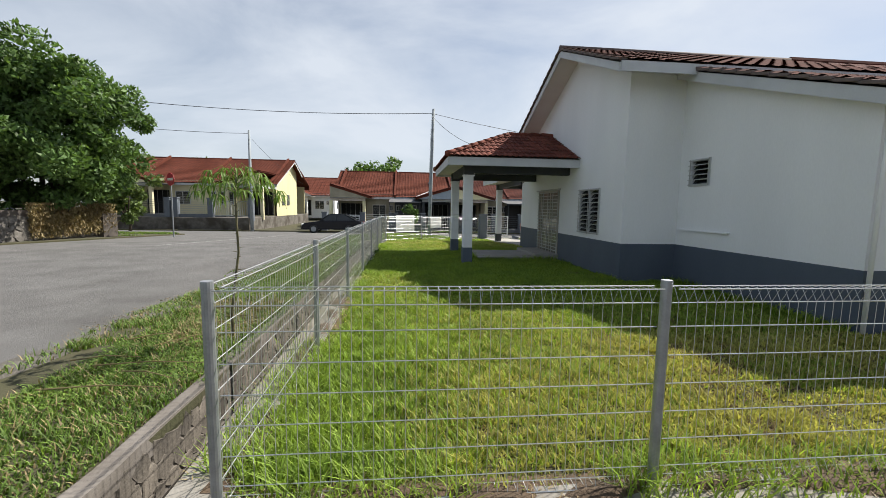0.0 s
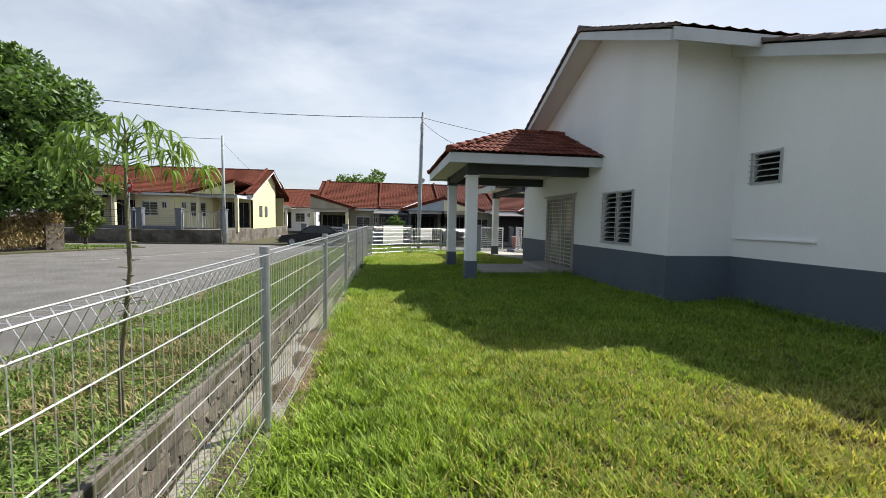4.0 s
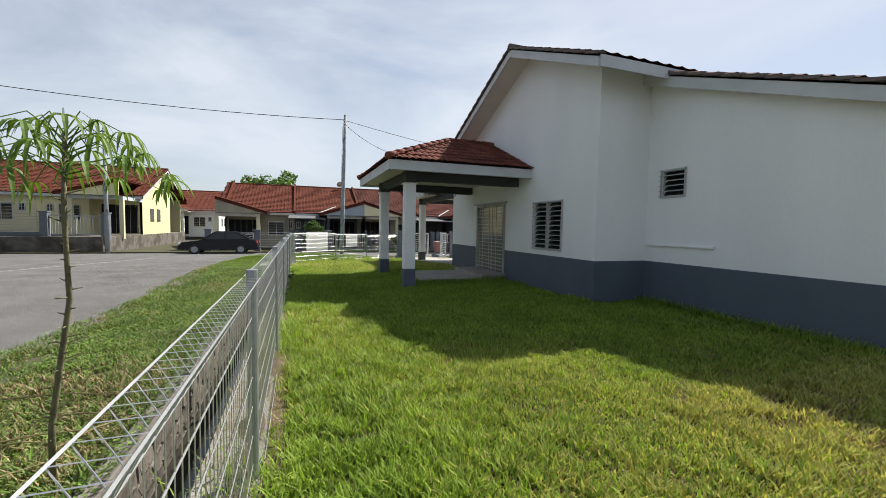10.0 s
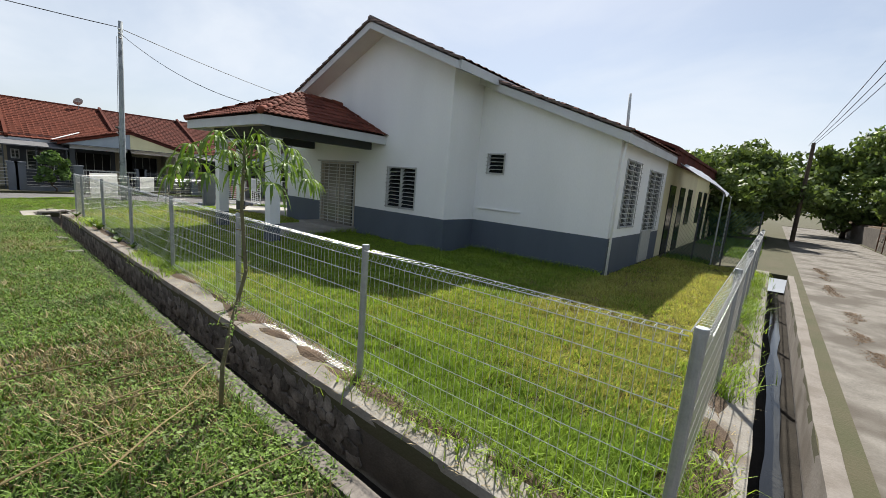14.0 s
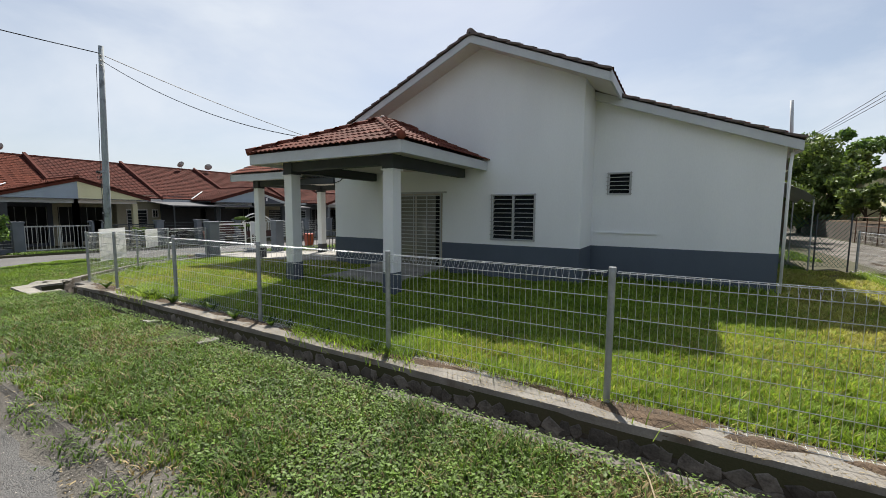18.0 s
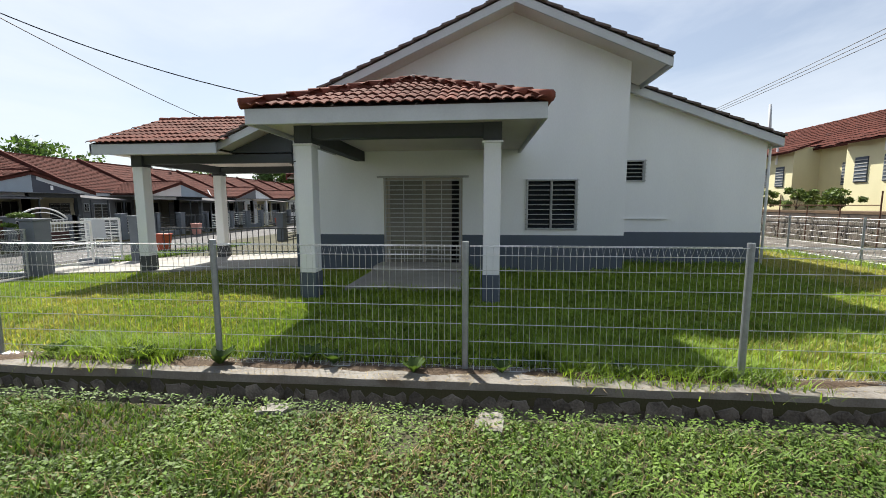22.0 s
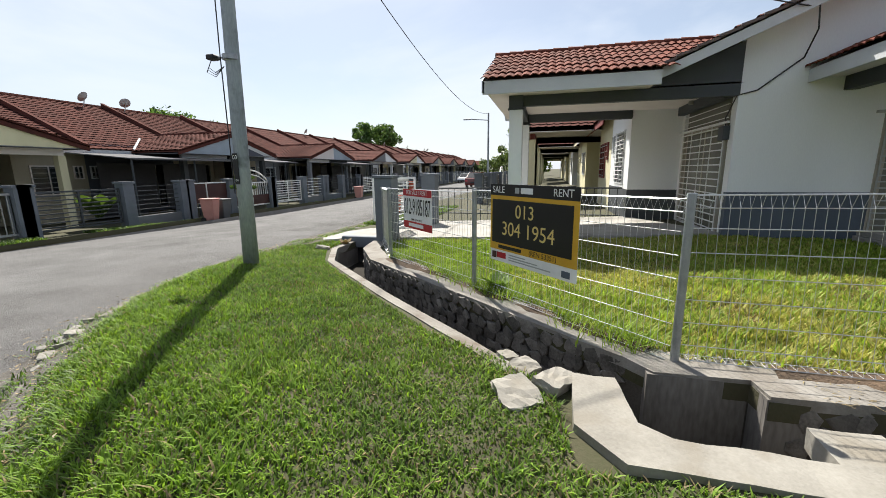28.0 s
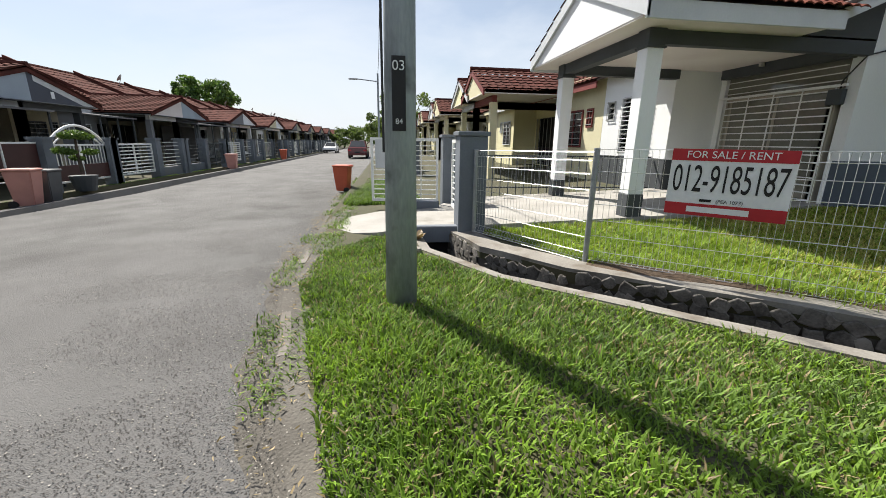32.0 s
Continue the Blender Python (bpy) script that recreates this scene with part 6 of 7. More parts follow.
# broad creeping leaves over the verge
VB = [(-2.5, 0), (-0.78, 0), (-0.74, 7), (-0.68, 15.3), (-2.5, 15.3)]
x, y = scatter(VB, 78000, rng)
ok = (noise2(x, y, 0.9, 23) > 0.2) & (y > 1) & (x > -2.35 + 0.3 * noise2(x, y, 2, 8))
x, y = x[ok], y[ok]
n = len(x)
a, tilt, s = rng.uniform(0, 6.28, n), rng.uniform(-0.5, 0.5, n), rng.uniform(0.006, 0.02, n)
z = ground_z(x, y) + rng.uniform(0.01, 0.055, n)
quad = np.zeros((n, 4, 3))
for r, (u, v) in enumerate(((-1, 0), (0, -0.55), (1, 0), (0, 0.55))):
    quad[:, r, 0] = x + s * (u * np.cos(a) - v * np.sin(a))
    quad[:, r, 1] = y + s * (u * np.sin(a) + v * np.cos(a))
    quad[:, r, 2] = z + s * (u * tilt + v * rng.uniform(-0.4, 0.4, n))
tagged(new("creeping_weed", raw_mesh("creeping_weed", quad.reshape(-1, 3), np.arange(4 * n).reshape(-1, 4), WEED)), "small-leaved creeping weeds on the verge", "weed", kind="stuff")
# grass on the far corner, the lane's edge and the lots behind
far_co = []
for pts, d in (([(-13.5, 20.3), (-12.6, 23.4), (-13.6, 24.4), (-18, 24.4), (-18, 20.5)], 350), ([(12, 0.0), (30, 0.0), (30, 2.4), (12, 2.4)], 300), ([(7.75, 20.9), (16, 21.2), (16, 22.75), (8.4, 22.75), (7.6, 22.2)], 1300), ([(2, 31.05), (40, 31.05), (40, 32.2), (2, 32.2)], 650)):
    x, y = scatter(pts, int(area(pts) * d), rng)
    ok = noise2(x, y, 0.5, 31) > 0.35
    far_co.append((x[ok], y[ok]))
px, py = np.concatenate([f[0] for f in far_co]), np.concatenate([f[1] for f in far_co])
co, fc = blades(px, py, ground_z(px, py), rng.uniform(0.05, 0.14, len(px)), rng.uniform(0.02, 0.035, len(px)), 0.9, rng)
tagged(new("far_grass", raw_mesh("far_grass", co, fc, WEED)), "rough grass on the farther plots", "grass", kind="stuff")
# loose chippings, thickest at the road's edge, and dry litter
EDGE = dense(VERGE_LINE[1:], 0.1)


def along_edge(n, near, far, power, first=1):
    """Random places beside the road's edge, thinning out over the road."""
    k = rng.randint(first, len(EDGE) - 1, n)
    p, q = np.array(EDGE)[k], np.array(EDGE)[k - 1]
    d = (p - q) / np.maximum(1e-6, np.linalg.norm(p - q, axis=1))[:, None]
    off = near + (far - near) * rng.rand(n) ** power
    return p[:, 0] - d[:, 1] * off + rng.normal(0, 0.05, n), p[:, 1] + d[:, 0] * off + rng.normal(0, 0.05, n), off


def flakes(name, label, category, n, near, far, power, size, slim, material, lift, first=1):
    x, y, off = along_edge(n, near, far, power, first)
    ok = noise2(x, y, 1.1, 51) + 0.25 > 0.55 * np.clip(off / far, 0, 1) ** 0.5 + 0.2
    x, y, off = x[ok], y[ok], off[ok]
    m = len(x)
    s, a = rng.uniform(*size, m), rng.uniform(0, 6.28, m)
    z = ground_z(x, y) + np.where(off < 0.02, 0.012, np.maximum(-0.052, -0.015 - off * 0.1)) + lift
    quad = np.zeros((m, 4, 3))
    for r, (u, v) in enumerate(((-1, -0.6), (0.7, -1), (1, 0.8), (-0.6, 1))):
        u, v = u * rng.uniform(0.6, 1.1, m), v * slim * rng.uniform(0.6, 1.1, m)
        quad[:, r, 0] = x + s * (u * np.cos(a) - v * np.sin(a))
        quad[:, r, 1] = y + s * (u * np.sin(a) + v * np.cos(a))
        quad[:, r, 2] = z + s * rng.uniform(0.0, 0.7, m)
    tagged(new(name, raw_mesh(name, quad.reshape(-1, 3), np.arange(4 * m).reshape(-1, 4), material)), label, category, kind="stuff")


flakes("dark_chippings", "loose dark chippings along the road's edge", "gravel", 125000, 0.05, 3.6, 1.3, (0.002, 0.0055), 0.8, CHIP_DARK, 0.0)
flakes("corner_chippings", "coarse dark chippings worn loose on the corner", "gravel", 85000, 0.02, 2.0, 1.2, (0.0025, 0.006), 0.8, CHIP_DARK, 0.0, 175)
flakes("pale_grit", "loose pale grit and crumbs along the road's edge", "gravel", 60000, -0.05, 3.0, 1.5, (0.002, 0.006), 0.8, CHIP_PALE, 0.001)
flakes("dry_litter", "dry leaves and cut grass littering the road's edge", "litter", 6500, -0.28, 0.4, 1.0, (0.008, 0.026), 0.2, STRAW, 0.006)
# ragged grass creeping out over the road's edge
x, y, off = along_edge(30000, -0.4, 0.16, 1.0)
ok = (noise2(x, y, 2.4, 61) > 0.33 + 0.8 * np.clip(off, 0, 1)) & (y > 2)
x, y, off = x[ok], y[ok], off[ok]
co, fc = blades(x, y, ground_z(x, y) - 0.004 - 0.2 * np.clip(off, 0, 1), rng.uniform(0.02, 0.075, len(x)), rng.uniform(0.006, 0.014, len(x)), 1.4, rng)
tagged(new("edge_grass", raw_mesh("edge_grass", co, fc, WEED)), "ragged grass creeping over the road's broken edge", "grass", kind="stuff")
# crumbs of soil and dead leaves along the back lane's edge
n = 9000
x = rng.uniform(-0.5, 16, n)
y = -1.42 - 0.22 * noise2(x, x * 0, 0.9, 71) + rng.normal(0, 0.07, n)
ok = noise2(x, y, 1.7, 72) > 0.45
x, y = x[ok], y[ok]
co, fc = blades(x, y, ground_z(x, y) - 0.03, rng.uniform(0.006, 0.03, len(x)), rng.uniform(0.008, 0.022, len(x)), 2.4, rng)
tagged(new("lane_litter", raw_mesh("lane_litter", co, fc, SOIL)), "brown crumbs and dead leaves along the lane's edge", "litter", kind="stuff")
# dry bits on the drain's lip
n = 5000
x, y = rng.uniform(-0.32, 0.12, n), rng.uniform(0.2, 15.5, n)
x[4000:], y[4000:] = rng.uniform(0.3, 11, n - 4000), rng.uniform(-0.3, 0.05, n - 4000)
co, fc = blades(x, y, ground_z(x, y) + 0.036, rng.uniform(0.004, 0.03, n), rng.uniform(0.004, 0.008, n), 3.0, rng)
tagged(new("lip_litter", raw_mesh("lip_litter", co, fc, STRAW)), "dry grass litter on the drain's concrete lip", "litter", kind="stuff")
# dry creeper over the end of the stone wall
n = 9000
y = rng.uniform(15.5, 20.2, n)
x = np.full(n, -14.1) + rng.normal(0, 0.12, n)
z = np.abs(rng.normal(0.75, 0.4, n))
co, fc = blades(x, y, np.minimum(z, 1.4), rng.uniform(0.06, 0.2, n), rng.uniform(0.02, 0.05, n), 1.4, rng)
tagged(new("dry_creeper", raw_mesh("dry_creeper", co, fc, STRAW)), "dry brown creeper hanging over the stone wall", "creeper", kind="stuff")


def crown(name, centres, per, leaf, parent, material, seed, flat=0.8):
    """A crown of many small leaves in uneven clumps."""
    rg = np.random.RandomState(seed)
    cs = np.repeat(np.array([c[:3] for c in centres]), per, 0)
    rad = np.repeat(np.array([c[3] for c in centres]), per)
    d = rg.normal(size=cs.shape)
    d /= np.linalg.norm(d, axis=1)[:, None]
    p = cs + d * (rad * rg.uniform(0.55, 1.05, len(rad)))[:, None] * np.array([1, 1, flat])
    n = len(p)
    u = rg.normal(size=(n, 3))
    u /= np.linalg.norm(u, axis=1)[:, None]
    w = np.cross(u, d + rg.normal(0, 0.6, (n, 3)))
    w /= np.linalg.norm(w, axis=1)[:, None]
    s = (leaf * rg.uniform(0.6, 1.4, n))[:, None]
    quad = np.stack([p - u * s, p - w * s * 0.45, p + u * s, p + w * s * 0.45], 1)
    return part(name, raw_mesh(name, quad.reshape(-1, 3), np.arange(4 * n).reshape(-1, 4), material), material, parent)


def tree(name, label, at, height, radius, seed, material, clumps=60, per=260, leaf=0.16, trunk=0.18, low=0.25, squash=0.85):
    rg = random.Random(seed)
    z0 = at[2]
    t = thing(name, label, "tree", at)
    bm = bmesh.new()
    fork = Vector((at[0] + rg.uniform(-0.2, 0.2), at[1], z0 + height * low))
    tube(bm, [at, (at[0] + 0.05, at[1], z0 + height * low * 0.5), fork], trunk, 9, trunk * 0.75)
    part("trunk", bm, BARK, t, smooth=True)
    centre = Vector((at[0], at[1], z0 + height * (low + (1 - low) * 0.52)))
    rv = height * (1 - low) * 0.5
    cs = []
    for k in range(clumps):
        d = Vector((rg.gauss(0, 1), rg.gauss(0, 1), rg.gauss(0, 1))).normalized()
        q = rg.uniform(0.45, 0.97) * (1 + 0.14 * math.sin(d.x * 4 + seed) * math.cos(d.y * 3 + d.z * 5))
        cs.append((centre.x + d.x * radius * q, centre.y + d.y * radius * q, centre.z + d.z * rv * q, radius * rg.uniform(0.14, 0.28)))
    for k in range(6):
        c = cs[k * (len(cs) // 6)]
        mid = fork.lerp(Vector(c[:3]), 0.5) + Vector((0, 0, 0.2))
        part("limb", tube(bmesh.new(), [fork, mid, c[:3]], trunk * 0.5, 6, trunk * 0.12), BARK, t, smooth=True)
    crown("crown", cs, per, leaf, t, material, seed)
    return t


tree("street_tree", "large dense dark green tree behind the stone wall", (-15.2, 17.8, 0.2), 8.0, 3.8, 3, TREELEAF, 120, 520, 0.125, 0.25, 0.06)
tree("lane_tree", "broad green tree behind the back lots", (26, 3.0, 0), 5.2, 3.8, 5, TREELEAF2, 80, 260, 0.17, 0.15, 0.04)
tree("lane_tree", "broad green tree behind the back lots", (31, 1.5, 0), 5.8, 3.6, 6, TREELEAF2, 70, 240, 0.18, 0.15, 0.04)
tree("lane_tree", "tall loose tree beyond the lane", (42, -4.5, 0), 7.4, 4.4, 7, TREELEAF2, 70, 220, 0.22, 0.2, 0.06)
tree("lane_tree", "bush hanging over the rubble wall", (33, -6.0, 1.2), 3.2, 2.2, 8, TREELEAF2, 30, 160, 0.16, 0.1, 0.1)
tree("lane_tree", "tall tree beyond the back houses", (56, -10, 1.2), 9.0, 4.0, 9, TREELEAF, 40, 160, 0.26, 0.2, 0.3)
tree("far_tree", "round dark tree above the far roofs", (84, 55, -0.6), 12.5, 5.5, 10, TREELEAF, 50, 170, 0.34, 0.3, 0.3)
tree("far_tree", "loose roadside tree at the end of the street", (52, 19.0, -0.6), 8.5, 3.4, 11, TREELEAF2, 34, 46, 0.2, 0.15, 0.3)
tree("far_tree", "low roadside trees at the end of the street", (60, 20.5, -0.6), 6.0, 4.5, 12, TREELEAF2, 34, 120, 0.26, 0.15, 0.2)
for k, (tx0, ty0, th) in enumerate(((92, 20, 6.5), (104, 27, 5.0), (110, 23, 7.0), (118, 31, 5.5), (98, 31.5, 4.5), (125, 26, 6.0))):
    tree("far_tree", "hazy tree closing the end of the street", (tx0, ty0, -0.7), th, 4.2, 90 + k, TREELEAF2, 22, 70, 0.3, 0.15, 0.12)
tree("garden_tree", "small garden tree by the far houses", (-18, 27.5, -0.4), 4.2, 2.4, 13, TREELEAF2, 26, 150, 0.16, 0.1, 0.2)
tree("garden_bush", "leafy bush at a garden gate", (1.4, 31.6, -0.54), 2.4, 1.0, 14, TREELEAF, 18, 120, 0.13, 0.05, 0.15)
for k, (bx, by, bz) in enumerate(((15.5, -6.2, 1.25), (17.5, -5.9, 1.25), (20.5, -6.4, 1.25), (24, -6.0, 1.25))):
    tree("slope_bush", "scrubby bush on top of the rubble wall", (bx, by, bz), 1.1, 0.9, 40 + k, TREELEAF2, 14, 90, 0.09, 0.03, 0.05)
for k in range(7):
    tree("backdrop_tree", "hazy distant tree line behind the houses", (-40 + 34 * k, 88 + 9 * (k % 3), -0.6), 11 + 3 * (k % 2), 9, 60 + k, TREELEAF, 30, 90, 0.5, 0.3, 0.15)


# ---------- the sapling in the verge ----------
sap = thing("sapling", "slender young tree with drooping narrow leaflets beside the drain", "tree", (-1.03, 2.7, 0))
SAP = [(-1.03, 2.7, 0.0), (-1.02, 2.69, 0.35), (-0.96, 2.66, 0.7), (-0.89, 2.61, 1.05), (-0.91, 2.63, 1.5), (-0.89, 2.62, 1.92)]
part("trunk", tube(bmesh.new(), SAP, 0.0165, 9, 0.01), SAPBARK, sap, "thin brown-green stem with leaf scars", True)
rg = random.Random(4)


def stem_point(f):
    i = min(int(f * 5), 4)
    return Vector(SAP[i]).lerp(Vector(SAP[i + 1]), f * 5 - i)


for k in range(46):
    f = 0.12 + 0.8 * k / 46
    p, a, L = stem_point(f), k * 2.4, rg.uniform(0.025, 0.07) * (1.8 if k % 7 == 0 else 1)
    part("leaf_stub", tube(bmesh.new(), [p, p + Vector((math.cos(a) * L, math.sin(a) * L, rg.uniform(0.0, 0.03)))], 0.0055, 4, 0.002), SAPBARK, sap)


def leaflet(root, aa, L, width, out, fall, parent):
    """A narrow folded leaflet that arches out from its root and hangs."""
    bm = bmesh.new()
    rows = []
    for q in range(6):
        t = q / 5
        c = root + Vector((math.cos(aa) * L * out * (t - 0.25 * t * t), math.sin(aa) * L * out * (t - 0.25 * t * t), L * (0.25 * t - fall * t * t)))
        wdt = width * math.sin(math.pi * (0.08 + 0.9 * t)) + 0.0008
        side = Vector((-math.sin(aa), math.cos(aa), 0)) * wdt
        rows.append((bm.verts.new(c - side + Vector((0, 0, 0.4 * wdt))), bm.verts.new(c), bm.verts.new(c + side + Vector((0, 0, 0.4 * wdt)))))
    for r, q in zip(rows, rows[1:]):
        bm.faces.new((r[0], r[1], q[1], q[0]))
        bm.faces.new((r[1], r[2], q[2], q[1]))
    part("leaflet", bm, SAPLEAF, parent)


top = Vector(SAP[-1])
for k in range(30):
    a = k * 2.4 + 0.3
    low = k / 29
    reach = (0.12 + 0.34 * math.sqrt(low)) * rg.uniform(0.8, 1.15)
    base = top - Vector((0, 0, 0.24 * low))
    rise = 0.1 - 0.04 * low
    mid = base + Vector((math.cos(a) * reach * 0.55, math.sin(a) * reach * 0.55, rise + 0.02))
    tip = base + Vector((math.cos(a) * reach, math.sin(a) * reach, rise - 0.16 * reach))
    frond = part("leaf_stalk", tube(bmesh.new(), [base, mid, tip], 0.0042, 5, 0.0024), SAPLEAF, sap, smooth=True)
    for j in range(7):
        leaflet(tip, a + (j - 3) * 0.62 + rg.uniform(-0.15, 0.15), rg.uniform(0.15, 0.25) * (1 - 0.12 * abs(j - 3)), rg.uniform(0.008, 0.012), rg.uniform(0.6, 0.95), rg.uniform(0.75, 1.15), frond)
for k in range(9):
    p, a = stem_point(0.36 + 0.017 * k), k * 2.1
    q = p + Vector((math.cos(a) * 0.16, math.sin(a) * 0.16, 0.02 - 0.04 * (k % 3)))
    twig = part("side_twig", tube(bmesh.new(), [p, p.lerp(q, 0.5) + Vector((0, 0, 0.02)), q], 0.003, 4, 0.0015), SAPBARK, sap)
    for j in range(4):
        leaflet(p.lerp(q, 0.4 + 0.2 * j), a + rg.uniform(-1.2, 1.2), 0.045, 0.012, 0.7, 0.5, twig)


def broad_plant(at, n, size, seed, label="small broad-leaved weed by the fence", material=SAPLEAF):
    rg = random.Random(seed)
    pl = thing("weed_plant", label, "plant", at)
    for k in range(n):
        a = k * 2.4
        L = size * rg.uniform(0.6, 1.1)
        bm = bmesh.new()
        rows = []
        for s in range(5):
            t = s / 4
            c = Vector(at) + Vector((math.cos(a) * L * 0.6 * t, math.sin(a) * L * 0.6 * t, L * (0.95 * t - 0.35 * t * t)))
            side = Vector((-math.sin(a), math.cos(a), 0.1)) * (0.2 * L * math.sin(math.pi * (0.05 + 0.93 * t)))
            rows.append((bm.verts.new(c - side), bm.verts.new(c - Vector((0, 0, 0.01))), bm.verts.new(c + side)))
        for r, q in zip(rows, rows[1:]):
            bm.faces.new((r[0], r[1], q[1], q[0]))
            bm.faces.new((r[1], r[2], q[2], q[1]))
        part("leaf", bm, material, pl)


broad_plant((1.68, 17.62, gz(1.7, 17.6)), 14, 0.34, 2)
broad_plant((8.3, 33.2, -0.3), 14, 1.5, 3, "tall broad-leaved plant in a front garden", DARKWEED)
for k in range(11):
    py0 = 8.2 + 0.62 * k + 0.2 * math.sin(k * 2.1)
    broad_plant((-0.04 + 0.09 * math.sin(k * 1.7), py0, 0.03), 9, 0.17 + 0.07 * math.sin(k * 2.9) ** 2, 30 + k, "low broad-leaved weed at the fence foot", DARKWEED)
broad_plant((4.98, 21.36, gz(5, 21.3) - 0.05), 14, 0.26, 50, "dead brown leaves heaped beside the culvert", LAWN_DEAD)

# ---------- poles and wires ----------
CABLE = paint("black_cable", (0.03, 0.03, 0.033), (0.02, 0.02, 0.022), 5, 30, 0.5, 0.6, bump=0.0)


def sag(a, b, drop, n=14):
    a, b = Vector(a), Vector(b)
    return [a.lerp(b, k / n) - Vector((0, 0, drop * 4 * (k / n) * (1 - k / n))) for k in range(n + 1)]


pz = gz(2.42, 21.65) + 0.06
pole = thing("utility_pole", "grey concrete utility pole with a black number plate on the verge", "pole", (2.42, 21.65, pz))
part("shaft", tube(bmesh.new(), [(2.42, 21.65, pz - 0.1), (2.45, 21.64, 2.0), (2.52, 21.63, 5), (2.58, 21.62, 7.2)], 0.118, 18, 0.075), POLE, pole, "weathered grey shaft", True)
part("collar", tube(bmesh.new(), [(2.44, 21.645, 2.93), (2.44, 21.645, 3.0)], 0.112, 18), GALV, pole)
br = part("bracket", tube(bmesh.new(), [(2.43, 21.75, 2.96), (2.37, 21.88, 2.98)], 0.014, 6), GALV, pole)
part("junction_box", boxes((2.3, 21.82, 2.93, 2.44, 21.96, 3.0), bevel=0.015), BLACK, br, "black cable junction box")
for k in range(3):
    part("cable_loop", tube(bmesh.new(), [(2.36, 21.9, 2.95), (2.35, 21.96 + 0.02 * k, 2.83 - 0.03 * k), (2.38, 21.88, 2.76 - 0.03 * k), (2.43, 21.76, 2.85)], 0.006, 5), CABLE, br)
plate = part("number_plate", boxes((2.318, 21.61, 1.14, 2.323, 21.70, 1.6), bevel=0.002), BLACK, pole, "black number plate")
part("pole_cable", tube(bmesh.new(), [(2.36, 21.76, 1.0), (2.37, 21.76, 3.0), (2.46, 21.74, 6.6)], 0.009, 5), CABLE, pole)
for k in range(3):
    part("insulator", tube(bmesh.new(), [(2.56, 21.56, 6.55 + 0.16 * k), (2.47, 21.5, 6.55 + 0.16 * k)], 0.03, 8), GRILLE, pole)


def words(text, size, m, material, parent, name="lettering", align="CENTER", squeeze=1.0):
    """Raised lettering in the built-in font, as a mesh."""
    cu = bpy.data.curves.new("lettering", "FONT")
    cu.body, cu.size, cu.align_x, cu.align_y, cu.extrude = text, size, align, "CENTER", 0.0006
    tmp = new("lettering", cu)
    me = bpy.data.meshes.new_from_object(tmp)
    bpy.data.objects.remove(tmp)
    bpy.data.curves.remove(cu)
    me.transform(m @ Matrix.Diagonal((squeeze, 1, 1, 1)))
    me.materials.append(material)
    return part(name, me, material, parent)


INK_W = paint("white_print", (0.8, 0.8, 0.8), (0.72, 0.72, 0.72), 3, 40, 0.5, 0.5, bump=0.0)
INK_B = paint("black_print", (0.012, 0.011, 0.012), (0.008, 0.008, 0.009), 3, 40, 0.5, 0.45, bump=0.0)
INK_Y = paint("amber_print", (0.62, 0.36, 0.03), (0.55, 0.31, 0.025), 3, 40, 0.5, 0.5, bump=0.0)
INK_G = paint("pale_gold_print", (0.72, 0.56, 0.2), (0.66, 0.5, 0.18), 3, 40, 0.5, 0.5, bump=0.0)
INK_R = paint("red_print", (0.46, 0.02, 0.03), (0.4, 0.018, 0.026), 3, 40, 0.5, 0.5, bump=0.0)
words("03", 0.085, Matrix.Translation((2.316, 21.655, 1.54)) @ Matrix.Rotation(radians(-90), 4, "Z") @ Matrix.Rotation(radians(90), 4, "X"), INK_W, plate)
words("84", 0.05, Matrix.Translation((2.316, 21.655, 1.2)) @ Matrix.Rotation(radians(-90), 4, "Z") @ Matrix.Rotation(radians(90), 4, "X"), INK_W, plate)

wire_a = thing("overhead_wire", "black overhead wires between the utility poles", "wire", (2.5, 21.6, 6.8))
part("cable", tube(bmesh.new(), sag((2.56, 21.6, 6.95), (-32, 21.65, 9.4), 1.1, 24), 0.016, 5), CABLE, wire_a)
part("cable", tube(bmesh.new(), sag((2.56, 21.6, 6.92), (34.0, 22.33, 6.2), 1.35, 24), 0.014, 5), CABLE, wire_a)
drop_wire = thing("service_wire", "thin service wires sagging to the corner house", "wire", (4.8, 13.2, 3.6))
part("cable", tube(bmesh.new(), sag((2.56, 21.6, 6.72), (5.12, 13.2, 3.72), 0.5, 20), 0.011, 5), CABLE, drop_wire)
part("wall_cable", tube(bmesh.new(), [(5.1, 13.15, 3.75), (5.14, 13.1, 3.4), (5.62, 13.0, 3.1), (5.65, 13.6, 2.62), (5.66, 13.9, 2.55), (5.9, 13.95, 2.2), (5.97, 13.9, 1.95)], 0.013, 5), CABLE, drop_wire)
part("meter_box", boxes((5.85, 13.87, 1.8, 6.1, 13.98, 2.06), bevel=0.012), BEAM, house, "dark electricity meter box")

